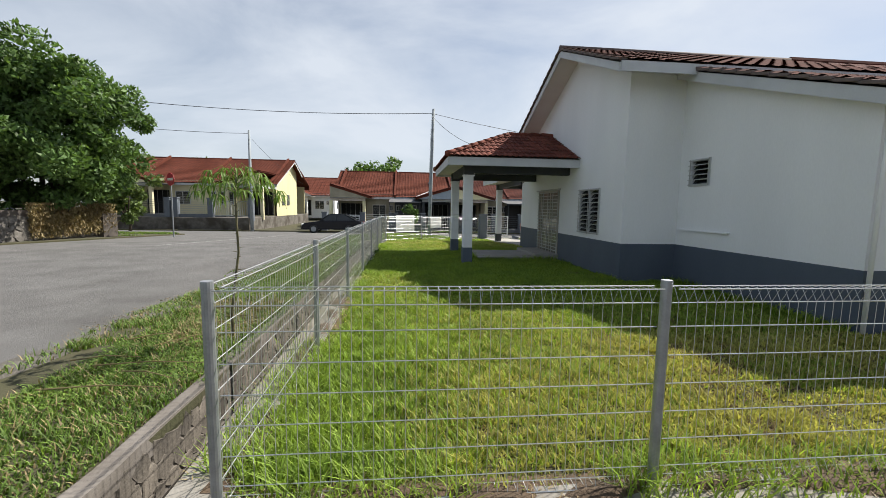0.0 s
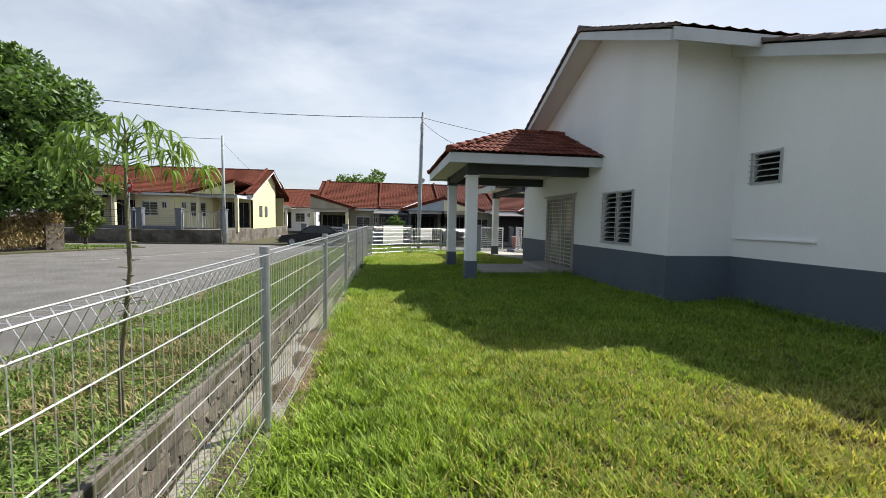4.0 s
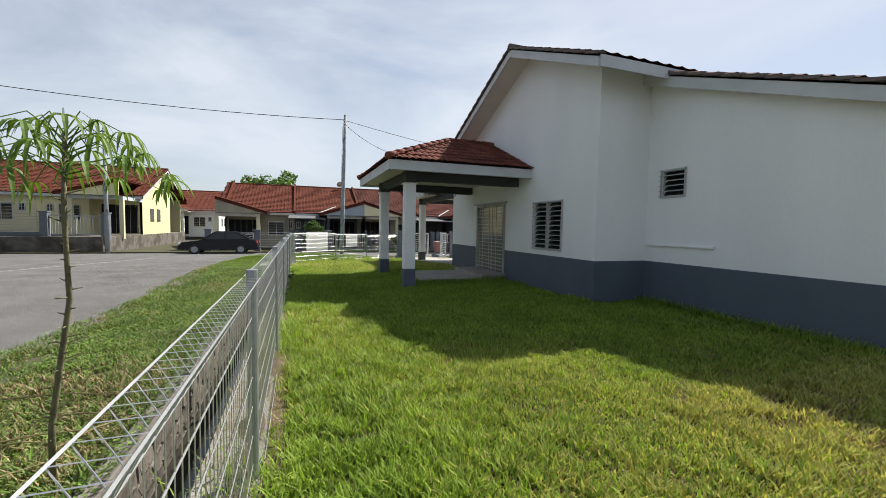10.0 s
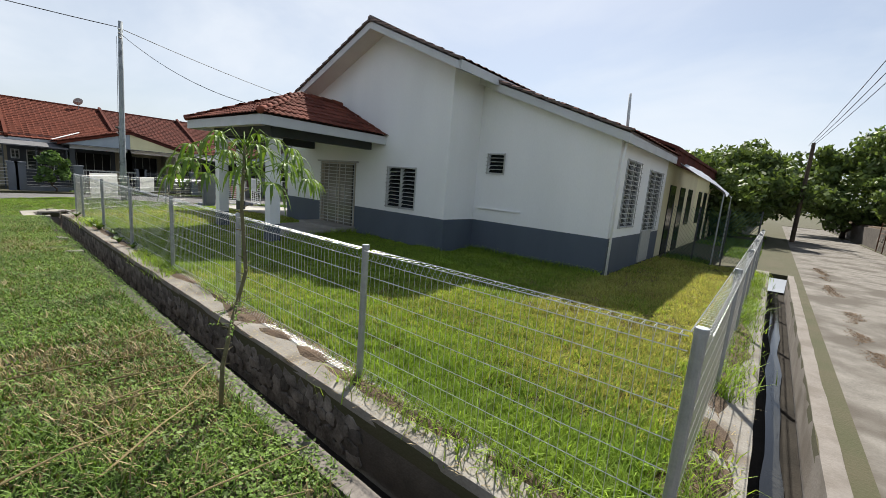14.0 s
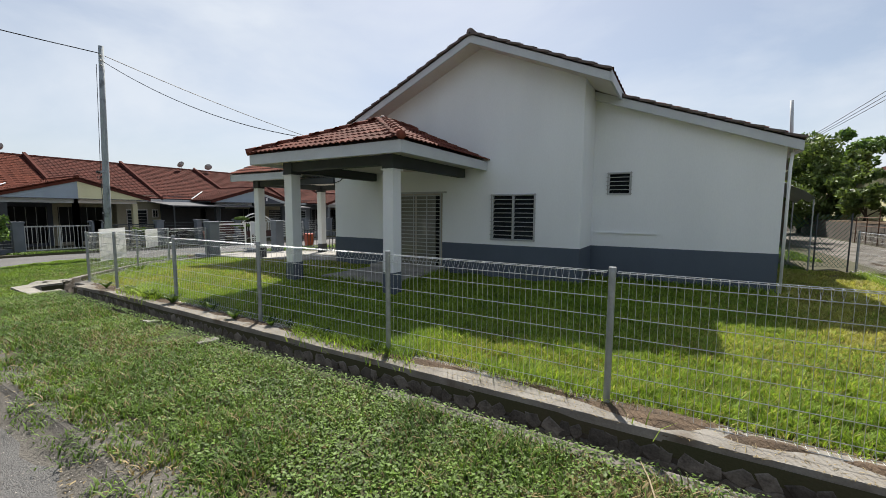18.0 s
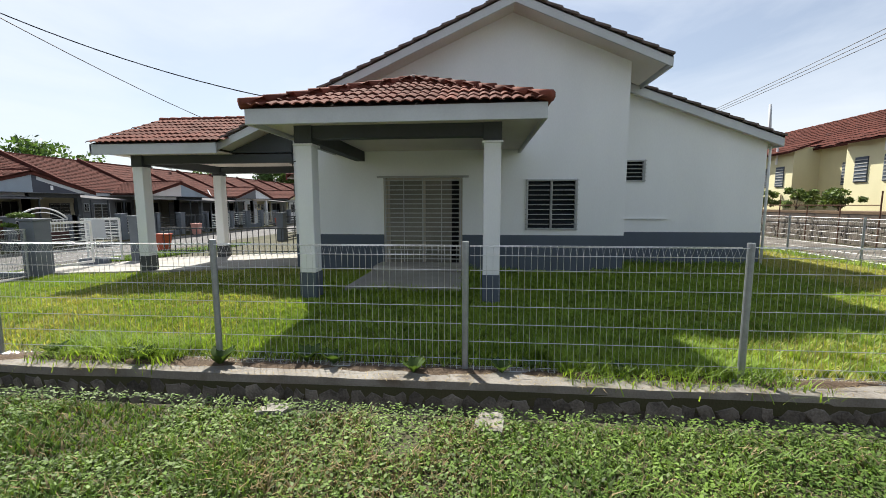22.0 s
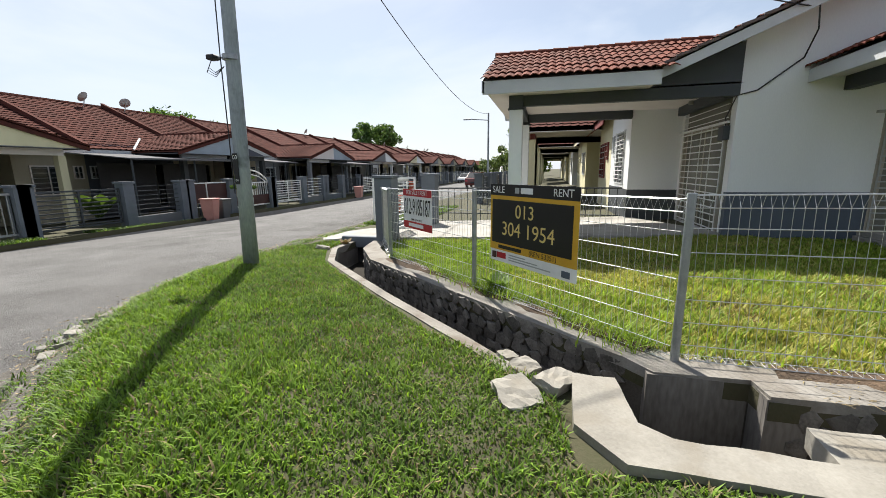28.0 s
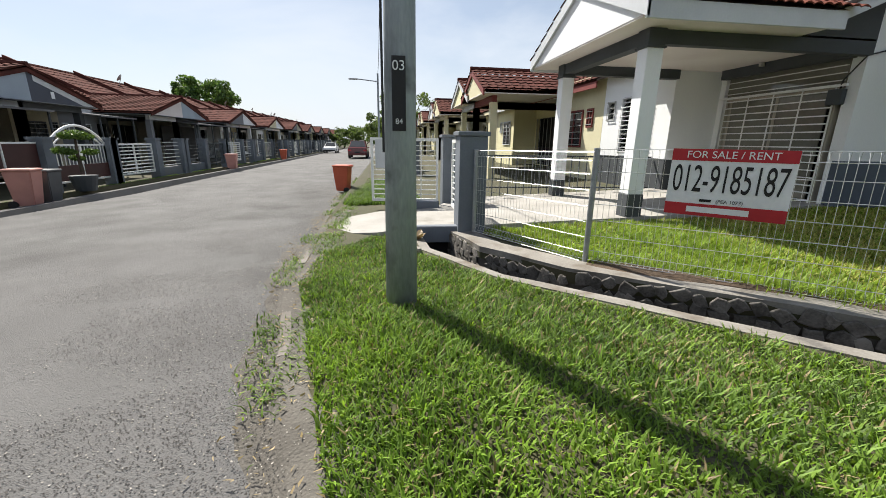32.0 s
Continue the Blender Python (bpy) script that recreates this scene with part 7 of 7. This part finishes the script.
far_pole = thing("utility_pole", "slim concrete pole at the junction", "pole", (-10.85, 30.2, -0.55))
part("shaft", tube(bmesh.new(), [(-10.85, 30.2, -0.6), (-10.85, 30.2, 7.13)], 0.13, 10, 0.08), POLE, far_pole, smooth=True)
part("cable", tube(bmesh.new(), sag((-10.85, 30.2, 6.9), (-34, 27.0, 8.8), 0.7, 16), 0.016, 5), CABLE, far_pole)
part("cable", tube(bmesh.new(), sag((-10.85, 30.2, 6.7), (-8.0, 34.6, 3.4), 0.3, 8), 0.01, 5), CABLE, far_pole)
lamp = thing("street_lamp", "slim street lamp pole with a side arm", "street lamp", (34, 22.33, -0.55))
part("pole", tube(bmesh.new(), [(34, 22.33, -0.6), (34, 22.33, 6.2)], 0.1, 8, 0.07), POLE, lamp)
part("arm", tube(bmesh.new(), [(34, 22.33, 5.6), (34, 24.0, 5.75)], 0.04, 6), GALV, lamp)
part("lamp_head", boxes((33.9, 23.9, 5.68, 34.1, 24.6, 5.8), bevel=0.03), GALV, lamp)
lane_pole = thing("utility_pole", "wooden-brown pole in the back lane", "pole", (29.5, -1.2, 0))
part("shaft", tube(bmesh.new(), [(29.5, -1.2, -0.1), (29.5, -1.2, 5.75)], 0.12, 8, 0.09), BARK, lane_pole)
for k in range(3):
    part("cable", tube(bmesh.new(), sag((29.5, -1.2 + 0.1 * k, 5.6), (-8, -4.2 + 0.5 * k, 8.4), 0.5, 16), 0.012, 5), CABLE, lane_pole)

# ---------- boards on the fence ----------
def board(name, label, left, right, z0, z1, off=0.05):
    """A flat board tied outside the fence from left to right as read; returns its frame and size."""
    a, b = Vector((*left, 0)), Vector((*right, 0))
    d = (b - a).normalized()
    w = (b - a).length
    n = Vector((d.y, -d.x, 0))
    m = Matrix.Translation(a + n * off + Vector((0, 0, z0))) @ Matrix((d, -n, Vector((0, 0, 1)))).transposed().to_4x4()
    t = thing(name, label, "sign", m.translation, "estate boards on the fence")
    return t, m, w, z1 - z0


def panel(t, m, name, x0, z0, x1, z1, lift, material, label=""):
    bm = boxes((x0, -lift - 0.002, z0, x1, -lift, z1))
    bm.transform(m)
    return part(name, bm, material, t, label)


FLAT = Matrix.Rotation(radians(90), 4, "X")
sign, m, w, h = board("letting_board", "black and amber for-rent board tied to the mesh fence", (1.46, 17.64), (0.59, 16.8), 0.36, 1.17)
panel(sign, m, "board", 0, 0, w, h, -0.004, INK_W, "white printed sheet")
panel(sign, m, "amber_field", 0, 0.125, w, h - 0.1, 0.0, INK_Y)
panel(sign, m, "black_header", 0, h - 0.115, w, h, 0.001, INK_B)
panel(sign, m, "black_field", 0.035, 0.2, w - 0.06, h - 0.155, 0.003, INK_B)
at = lambda u, v, lift=0.0065: m @ Matrix.Translation((u, -lift, v)) @ FLAT
words("SALE", 0.095, at(0.14, h - 0.058), INK_W, sign)
words("RENT", 0.095, at(w - 0.18, h - 0.058), INK_W, sign)
words("013", 0.185, at(w * 0.45, h - 0.27), INK_G, sign)
words("304 1954", 0.2, at(w * 0.475, h - 0.455), INK_G, sign)
words("(REN 53351)", 0.068, at(w * 0.66, 0.163, 0.0045), INK_B, sign)
panel(sign, m, "name_bar", w * 0.12, 0.145, w * 0.42, 0.18, 0.003, INK_B)
panel(sign, m, "logo_mark", w * 0.33, h - 0.085, w * 0.38, h - 0.03, 0.004, GRILLE)
panel(sign, m, "logo_bar", w * 0.4, h - 0.085, w * 0.54, h - 0.03, 0.004, INK_W)
panel(sign, m, "logo_mark", w * 0.03, 0.03, w * 0.09, 0.1, 0.0, MAROON)
panel(sign, m, "logo_bar", w * 0.1, 0.04, w * 0.22, 0.1, 0.0, INK_R)
for k in range(3):
    panel(sign, m, "small_print", w * 0.26, 0.035 + 0.026 * k, w * (0.75 - 0.14 * k), 0.047 + 0.026 * k, 0.0, GRILLE)
panel(sign, m, "crest", w * 0.86, 0.025, w * 0.94, 0.085, 0.0, BLUEGREY)

sign2, m, w, h = board("sale_board", "white and red for-sale board tied to the mesh fence", (2.93, 19.17), (2.32, 18.55), 0.475, 1.05)
panel(sign2, m, "board", 0, 0, w, h, -0.004, INK_W, "white printed sheet")
panel(sign2, m, "red_header", 0, h - 0.1, w, h, 0.0, INK_R)
panel(sign2, m, "red_footer", 0, 0, w, 0.105, 0.0, INK_R)
words("FOR SALE / RENT", 0.085, at(w * 0.5, h - 0.05), INK_W, sign2)
words("012-9185187", 0.33, at(w * 0.5, h * 0.54, 0.003), INK_B, sign2, squeeze=0.46)
words("(PEA 1073)", 0.042, at(w * 0.55, 0.135, 0.003), INK_B, sign2)
panel(sign2, m, "name_bar", w * 0.3, 0.125, w * 0.4, 0.148, 0.0, INK_B)
panel(sign2, m, "logo_bar", w * 0.2, 0.03, w * 0.72, 0.08, 0.003, INK_W)

# ---------- own gateway and driveway edge ----------
gate = thing("own_gate", "grey gate pillars with an open white gate leaf", "gate", (6.9, 20.55, -0.2))
for gx, gy in ((5.42, 20.52), (8.32, 20.36)):
    z0 = gz(gx, gy)
    p = part("pillar", boxes((gx - 0.2, gy - 0.2, z0 - 0.2, gx + 0.2, gy + 0.2, 1.16), bevel=0.01), PILLAR, gate, "grey rendered pillar")
    part("pillar_cap", boxes((gx - 0.23, gy - 0.23, 1.16, gx + 0.23, gy + 0.23, 1.22), bevel=0.008), PILLAR, p)
XF[0] = Matrix.Translation((5.64, 20.55, gz(5.6, 20.5) + 0.06))
closed = part("gate_leaf", boxes((0, -0.02, 0.1, 1.25, 0.02, 0.16), (0, -0.02, 1.24, 1.25, 0.02, 1.3), (0, -0.02, 0.16, 0.05, 0.02, 1.24), (1.2, -0.02, 0.16, 1.25, 0.02, 1.24)), GRILLE_W, gate, "white barred gate leaf standing closed")
for k in range(10):
    part("bar", boxes((0.05, -0.01, 0.24 + 0.1 * k, 1.2, 0.01, 0.255 + 0.1 * k)), GRILLE_W, closed)
XF[0] = Matrix.Translation((7.95, 20.68, gz(8.0, 20.7) + 0.04)) @ Matrix.Rotation(radians(83), 4, "Z")
leaf = part("gate_leaf", boxes((0, -0.02, 0.1, 1.4, 0.02, 0.16), (0, -0.02, 1.34, 1.4, 0.02, 1.4), (0, -0.02, 0.16, 0.05, 0.02, 1.34), (1.35, -0.02, 0.16, 1.4, 0.02, 1.34)), GRILLE_W, gate, "white barred gate leaf standing open")
for k in range(11):
    part("bar", boxes((0.05, -0.01, 0.24 + 0.1 * k, 1.35, 0.01, 0.258 + 0.1 * k)), GRILLE_W, leaf)
for k in range(3):
    part("bar", boxes((0.35 + 0.33 * k, 0.011, 0.16, 0.37 + 0.33 * k, 0.025, 1.34)), GRILLE_W, leaf)
part("banner", boxes((0.55, 0.028, 0.78, 1.3, 0.034, 1.36)), FASCIA, leaf, "faded pale banner")
XF[0] = Matrix.Identity(4)
for row in ((5.3, 20.62, -0.39, 5.45, 21.62, -0.14), (7.46, 20.72, -0.5, 7.6, 21.7, -0.08)):
    part("drive_beam", boxes(row, bevel=0.012), PILLAR, gate, "dark grey edge beam of the culvert")
# flat near-black panel in place of the shade inside the culvert
culvert = tagged(part("culvert_mouth", boxes((5.46, 20.78, -0.95, 5.52, 21.34, -0.38)), INNER_SHADE), "near-black panel painting the shade of the culvert mouth", "culvert", kind="structure")
side_rail = thing("boundary_fence", "low dark railing between the driveways", "fence", (9.1, 17.5, -0.1))
for k in range(26):
    yy = 15.2 + 0.2 * k
    part("bar", boxes((9.08, yy, -0.25, 9.1, yy + 0.02, 0.75)), BEAM, side_rail)
part("rail", boxes((9.07, 15.1, 0.75, 9.11, 20.3, 0.79)), BEAM, side_rail)
part("rail", boxes((9.07, 15.1, 0.0, 9.11, 20.3, 0.03)), BEAM, side_rail)


# ---------- bins, car, road sign, clutter ----------
PINK = paint("faded_pink_plastic", (0.5, 0.24, 0.2), (0.4, 0.19, 0.16), 3, 40, 0.8, 0.55, bump=0.05)
ORANGE = paint("orange_red_plastic", (0.5, 0.1, 0.045), (0.4, 0.08, 0.04), 3, 40, 0.8, 0.5, bump=0.05)
BINGREY = paint("dark_grey_plastic", (0.09, 0.095, 0.1), (0.07, 0.073, 0.078), 3, 40, 0.8, 0.55, bump=0.05)


def wheelie_bin(at, material, label, turn=0.0, size=1.0):
    XF[0] = Matrix.Translation(at) @ Matrix.Rotation(turn, 4, "Z") @ Matrix.Scale(size, 4)
    b = thing("wheelie_bin", label, "bin", (0, 0, 0), "bins at the kerb")
    bm = bmesh.new()
    low = [bm.verts.new((sx * 0.19, sy * 0.2, 0.06)) for sx, sy in ((-1, -1), (1, -1), (1, 1), (-1, 1))]
    top = [bm.verts.new((sx * 0.26, sy * 0.28, 0.92)) for sx, sy in ((-1, -1), (1, -1), (1, 1), (-1, 1))]
    for k in range(4):
        bm.faces.new((low[k], low[(k + 1) % 4], top[(k + 1) % 4], top[k]))
    bm.faces.new(low[::-1])
    bm.faces.new(top)
    bmesh.ops.bevel(bm, geom=bm.edges[:], offset=0.02, segments=2, affect="EDGES")
    part("body", bm, material, b)
    part("lid", boxes((-0.28, -0.3, 0.92, 0.28, 0.31, 0.98), bevel=0.02), material, b)
    part("handle", tube(bmesh.new(), [(-0.2, 0.34, 0.93), (0.2, 0.34, 0.93)], 0.016, 6), material, b)
    for sx in (-0.24, 0.24):
        part("wheel", tube(bmesh.new(), [(sx - 0.025, 0.2, 0.1), (sx + 0.025, 0.2, 0.1)], 0.1, 14), BLACK, b)
    XF[0] = Matrix.Identity(4)


wheelie_bin((10.95, 30.75, gz(10.9, 30.7) - 0.05), PINK, "faded pink wheelie bin at the far kerb", 0.2)
wheelie_bin((11.65, 30.8, gz(11.6, 30.8) - 0.05), BINGREY, "dark grey wheelie bin beside the pink one", 0.0, 0.95)
wheelie_bin((12.5, 23.12, gz(12.5, 23.1) - 0.05), ORANGE, "orange-red wheelie bin on the near roadside", 2.9, 0.86)
wheelie_bin((24.5, 30.6, gz(24, 30.6) - 0.05), PINK, "faded pink wheelie bin farther along the kerb", 0.1)
wheelie_bin((37.0, 30.7, gz(37, 30.6) - 0.05), ORANGE, "red wheelie bin far along the kerb", 0.1)

pot = thing("potted_bonsai", "clipped cloud-pruned shrub in a dark pot by a gate", "plant", (13.35, 31.0, -0.55))
part("pot", tube(bmesh.new(), [(13.35, 31.0, -0.56), (13.35, 31.0, -0.1)], 0.26, 14, 0.36), BEAM, pot)
part("trunk", tube(bmesh.new(), [(13.35, 31.0, 0.0), (13.30, 31.0, 0.5), (13.40, 31.05, 1.0)], 0.06, 7, 0.03), BARK, pot)
crown("clipped_foliage", [(13.35, 31.0, 1.12, 0.3), (13.1, 31.05, 1.08, 0.24), (13.62, 30.95, 1.06, 0.24), (12.85, 31.1, 0.66, 0.24), (12.98, 31.0, 0.62, 0.2), (13.78, 30.95, 0.6, 0.22), (13.4, 31.1, 0.42, 0.2)], 420, 0.04, pot, DARKWEED, 77, 0.42)


def lathe_wheel(cx, cy, cz, r, wdt, parent):
    w = part("wheel", tube(bmesh.new(), [(cx, cy - wdt / 2, cz), (cx, cy + wdt / 2, cz)], r, 22), BLACK, parent, "black tyre")
    part("rim", tube(bmesh.new(), [(cx, cy - wdt / 2 - 0.012, cz), (cx, cy + wdt / 2 + 0.012, cz)], r * 0.62, 18), GALV, w, "silver alloy rim")


def sedan(m, paint_mat, label, tall=1.0):
    """A saloon car along x, nose to -x, wheels on z = 0."""
    XF[0] = m
    c = thing("parked_car", label, "car", (0, 0, 0))
    prof = [(-2.2, 0.32), (-2.24, 0.55), (-2.1, 0.74), (-1.1, 0.88), (-0.95, 0.92), (0.0, 0.95), (1.3, 0.96), (2.05, 0.95), (2.22, 0.85), (2.25, 0.5), (2.15, 0.3)]
    bm = bmesh.new()
    rings = []
    for sy, inset in ((-0.86, 0.0), (-0.8, 0.03), (0.8, 0.03), (0.86, 0.0)):
        rings.append([bm.verts.new((px * (1 if abs(sy) < 0.85 else 0.97), sy, pz * tall - (0.0 if abs(sy) < 0.85 else 0.04))) for px, pz in prof])
    for a, b in zip(rings, rings[1:]):
        for k in range(len(prof)):
            j = (k + 1) % len(prof)
            bm.faces.new((a[k], a[j], b[j], b[k]))
    bm.faces.new(rings[0][::-1])
    bm.faces.new(rings[-1])
    bmesh.ops.recalc_face_normals(bm, faces=bm.faces[:])
    bmesh.ops.bevel(bm, geom=[e for e in bm.edges if e.calc_face_angle(0) > 0.5], offset=0.03, segments=2, affect="EDGES")
    body = part("body", bm, paint_mat, c, "glossy body")
    cab = [(-0.95, 0.9), (-0.2, 1.4), (0.9, 1.43), (1.75, 0.97)]
    bm = bmesh.new()
    lo = [[bm.verts.new((px, sy * (0.74 if pz < 1.2 else 0.6), pz * tall)) for px, pz in cab] for sy in (-1, 1)]
    bm.faces.new(lo[0])
    bm.faces.new(lo[1][::-1])
    for k in range(4):
        j = (k + 1) % 4
        bm.faces.new((lo[0][j], lo[0][k], lo[1][k], lo[1][j]))
    bmesh.ops.recalc_face_normals(bm, faces=bm.faces[:])
    part("window_glass", bm, GLASS, c, "dark tinted glass")
    part("roof_panel", boxes((-0.2, -0.6, 1.4 * tall, 0.92, 0.6, 1.45 * tall), bevel=0.02), paint_mat, body)
    for sy in (-0.68, 0.68):
        for p0, p1 in (((-0.95, 0.9), (-0.2, 1.42)), ((0.9, 1.43), (1.75, 0.97)), ((0.35, 0.95), (0.35, 1.43))):
            part("pillar", tube(bmesh.new(), [(p0[0], sy * (1.1 if p0[1] < 1.2 else 0.9), p0[1] * tall), (p1[0], sy * (1.1 if p1[1] < 1.2 else 0.9), p1[1] * tall)], 0.035, 6), paint_mat, body)
        for wx in (-1.33, 1.27):
            lathe_wheel(wx, sy * 1.17, 0.31, 0.31, 0.2, c)
        part("headlight", boxes((-2.23, sy - 0.16, 0.6, -2.05, sy + 0.14, 0.72), bevel=0.02), INK_W, c, "clear headlight")
        part("tail_light", boxes((2.08, sy - 0.16, 0.68, 2.245, sy + 0.14, 0.84), bevel=0.02), INK_R, c, "red tail light")
        part("door_mirror", boxes((-0.75, sy * 1.28 - 0.07, 0.93, -0.62, sy * 1.28 + 0.07, 1.03), bevel=0.02), paint_mat, c)
    part("bumper", boxes((-2.27, -0.8, 0.3, -2.15, 0.8, 0.48), bevel=0.03), BLACK, c)
    part("rear_bumper", boxes((2.17, -0.8, 0.32, 2.29, 0.8, 0.5), bevel=0.03), paint_mat, c)
    part("plate", boxes((2.245, -0.25, 0.55, 2.26, 0.25, 0.66)), BLACK, c)
    XF[0] = Matrix.Identity(4)


CARBLACK = paint("black_car_paint", (0.012, 0.013, 0.018), (0.01, 0.011, 0.015), 2, 30, 0.5, 0.2, 0.0, bump=0.0, spec=0.3)
CARRED = paint("maroon_car_paint", (0.12, 0.02, 0.018), (0.1, 0.016, 0.015), 2, 30, 0.5, 0.15, bump=0.0, spec=0.7)
CARWHITE = paint("white_car_paint", (0.7, 0.7, 0.7), (0.62, 0.62, 0.62), 2, 30, 0.5, 0.15, bump=0.0, spec=0.7)
sedan(Matrix.Translation((-4.5, 29.4, gz(-4.5, 29.4) - 0.055)), CARBLACK, "black saloon car parked at the far kerb")
sedan(Matrix.Translation((40, 24.4, gz(40, 24.4) - 0.055)) @ Matrix.Rotation(radians(180), 4, "Z"), CARRED, "maroon hatchback parked far along the street", 1.12)
sedan(Matrix.Translation((60, 29.6, gz(60, 29.6) - 0.055)), CARWHITE, "white car parked far along the street")

stop = thing("road_sign", "red road sign on a grey post at the junction", "road sign", (-11.45, 20.7, -0.2))
part("post", tube(bmesh.new(), [(-11.45, 20.7, -0.25), (-11.45, 20.7, 3.1)], 0.035, 8), GALV, stop)
XF[0] = Matrix.Translation((-11.44, 20.66, 2.82)) @ Matrix.Rotation(radians(-32), 4, "Z")
disc = part("sign_plate", tube(bmesh.new(), [(0, -0.02, 0), (0, 0.0, 0)], 0.36, 8), INK_R, stop, "red octagonal plate")
part("sign_bar", boxes((-0.24, -0.026, -0.06, 0.24, -0.021, 0.06)), INK_W, disc, "white bar of lettering")
XF[0] = Matrix.Identity(4)

# a worn white line at the junction
FADED = paint("worn_road_paint", (0.36, 0.36, 0.35), (0.2, 0.2, 0.195), 4, 60, 0.6, 0.85, bump=0.2)
line = thing("lane_marking", "worn white painted line at the junction", "road marking", (-7, 15, 0), kind="structure")
bm = bmesh.new()
poly(bm, [(-8.6, 14.2, gz(-8, 14.2) - 0.05), (-8.48, 14.2, gz(-8, 14.2) - 0.05), (-6.43, 23.2, gz(-6, 23.2) - 0.05), (-6.55, 23.2, gz(-6, 23.2) - 0.05)])
part("edge_line", bm, FADED, line)

# broken concrete by the sump and at the kerb
for k, (bx, by, s) in enumerate(((-0.52, 17.25, 0.17), (-0.33, 17.0, 0.16), (-0.15, 17.2, 0.11), (-0.2, 21.52, 0.1), (-0.42, 21.35, 0.08), (-0.33, 21.5, 0.06), (-0.62, 21.2, 0.07), (-0.1, 21.68, 0.07), (-0.5, 21.45, 0.045), (-0.8, 21.0, 0.05), (0.15, 21.85, 0.05), (-0.9, 9.4, 0.13), (-0.85, 11.0, 0.12), (0.05, 17.35, 0.08), (4.3, 21.5, 0.16), (4.45, 21.65, 0.12))):
    rg = random.Random(k + 50)
    bm = boxes((-s, -s * rg.uniform(0.5, 0.9), -0.3 * s, s * rg.uniform(0.7, 1.0), s * rg.uniform(0.5, 0.9), s * rg.uniform(0.2, 0.45)))
    bmesh.ops.subdivide_edges(bm, edges=bm.edges[:], cuts=4, use_grid_fill=True)
    for v in bm.verts:
        v.co = v.co * (1 - 0.3 * max(0, v.co.length / s - 0.9)) + Vector((rg.uniform(-1, 1), rg.uniform(-1, 1), rg.uniform(-1, 1))) * s * 0.06
    bm.transform(Matrix.Translation((bx, by, gz(bx, by) + s * 0.02)) @ Euler((rg.uniform(-0.2, 0.2), rg.uniform(-0.25, 0.25), rg.uniform(0, 6.3))).to_matrix().to_4x4())
    rough(bm, s * 0.14, k + 50)
    tagged(part("concrete_chunk", bm, RIMCAST), "broken lump of pale concrete in the grass", "rubble", "rubble by the drain")
# cut stalks on the verge
for k in range(12):
    rg = random.Random(90 + k)
    a, L = rg.uniform(-0.5, 0.7), rg.uniform(0.5, 1.2)
    p = Vector((rg.uniform(-2.5, -1.2), rg.uniform(1.2, 4.6), 0.05))
    q = p + Vector((math.cos(a) * L, math.sin(a) * L, 0.03))
    q.x = min(q.x, -0.85)
    tagged(part("dry_stalk", tube(bmesh.new(), [p, p.lerp(q, 0.5) + Vector((0, 0, 0.03)), q], 0.008, 5, 0.003), STRAW), "dry cut stalk lying on the verge", "stalk", "cut stalks")

# behind the house: tarpaulin, mesh screen, clutter
TARP = paint("grey_tarpaulin", (0.36, 0.38, 0.42), (0.26, 0.28, 0.32), 2, 30, 0.9, 0.45, bump=0.2)
tarp = thing("tarpaulin", "sagging grey-blue tarpaulin awning at the next back door", "awning", (13, 2, 2.6))
bm = bmesh.new()
grid = [[bm.verts.new((11.85 + 2.6 * i / 8, 2.28 - 1.25 * j / 5, 2.95 - 0.85 * (j / 5) ** 1.2 - 0.06 * math.sin(i * 1.3 + j))) for i in range(9)] for j in range(6)]
for a, b in zip(grid, grid[1:]):
    for i in range(8):
        bm.faces.new((a[i], a[i + 1], b[i + 1], b[i]))
part("sheet", bm, TARP, tarp, smooth=True)
for xx in (11.9, 14.4):
    part("prop", tube(bmesh.new(), [(xx, 1.05, 0), (xx, 1.05, 2.1)], 0.02, 6), GALV, tarp)
NET = paint("green_netting", (0.03, 0.1, 0.07), (0.02, 0.07, 0.05), 4, 60, 0.9, 0.8, bump=0.1)
net = thing("mesh_screen", "dark green chain-link screen between the back yards", "fence", (12.3, 1.2, 0))
for k in range(4):
    part("post", tube(bmesh.new(), [(12.3, 0.1 + 0.75 * k, 0), (12.3, 0.1 + 0.75 * k, 1.7)], 0.02, 6), BEAM, net)
for k in range(22):
    for s in (-1, 1):
        y0 = 0.1 + 0.1 * k
        y1 = min(max(y0 + s * 1.2, 0.1), 2.35)
        part("mesh_wire", tube(bmesh.new(), [(12.3, y0, 0.1), (12.3, y1, 0.1 + abs(y1 - y0) * 1.3)], 0.006, 4), NET, net)
rail = thing("lane_railing", "rusty steel railing on the rubble wall", "railing", (22, -4.8, 1))
RUST = paint("rusty_steel", (0.16, 0.075, 0.04), (0.08, 0.04, 0.028), 6, 40, 0.9, 0.8, bump=0.2)
for k in range(12):
    part("upright", tube(bmesh.new(), [(12 + 1.6 * k, -4.7, -0.05), (12 + 1.6 * k, -4.7, 2.0 if k % 3 == 0 else 1.5)], 0.025, 6), RUST, rail)
part("top_rail", tube(bmesh.new(), [(12, -4.7, 1.5), (29.6, -4.7, 1.5)], 0.02, 6), RUST, rail)
part("mid_rail", tube(bmesh.new(), [(12, -4.7, 1.0), (29.6, -4.7, 1.0)], 0.02, 6), RUST, rail)
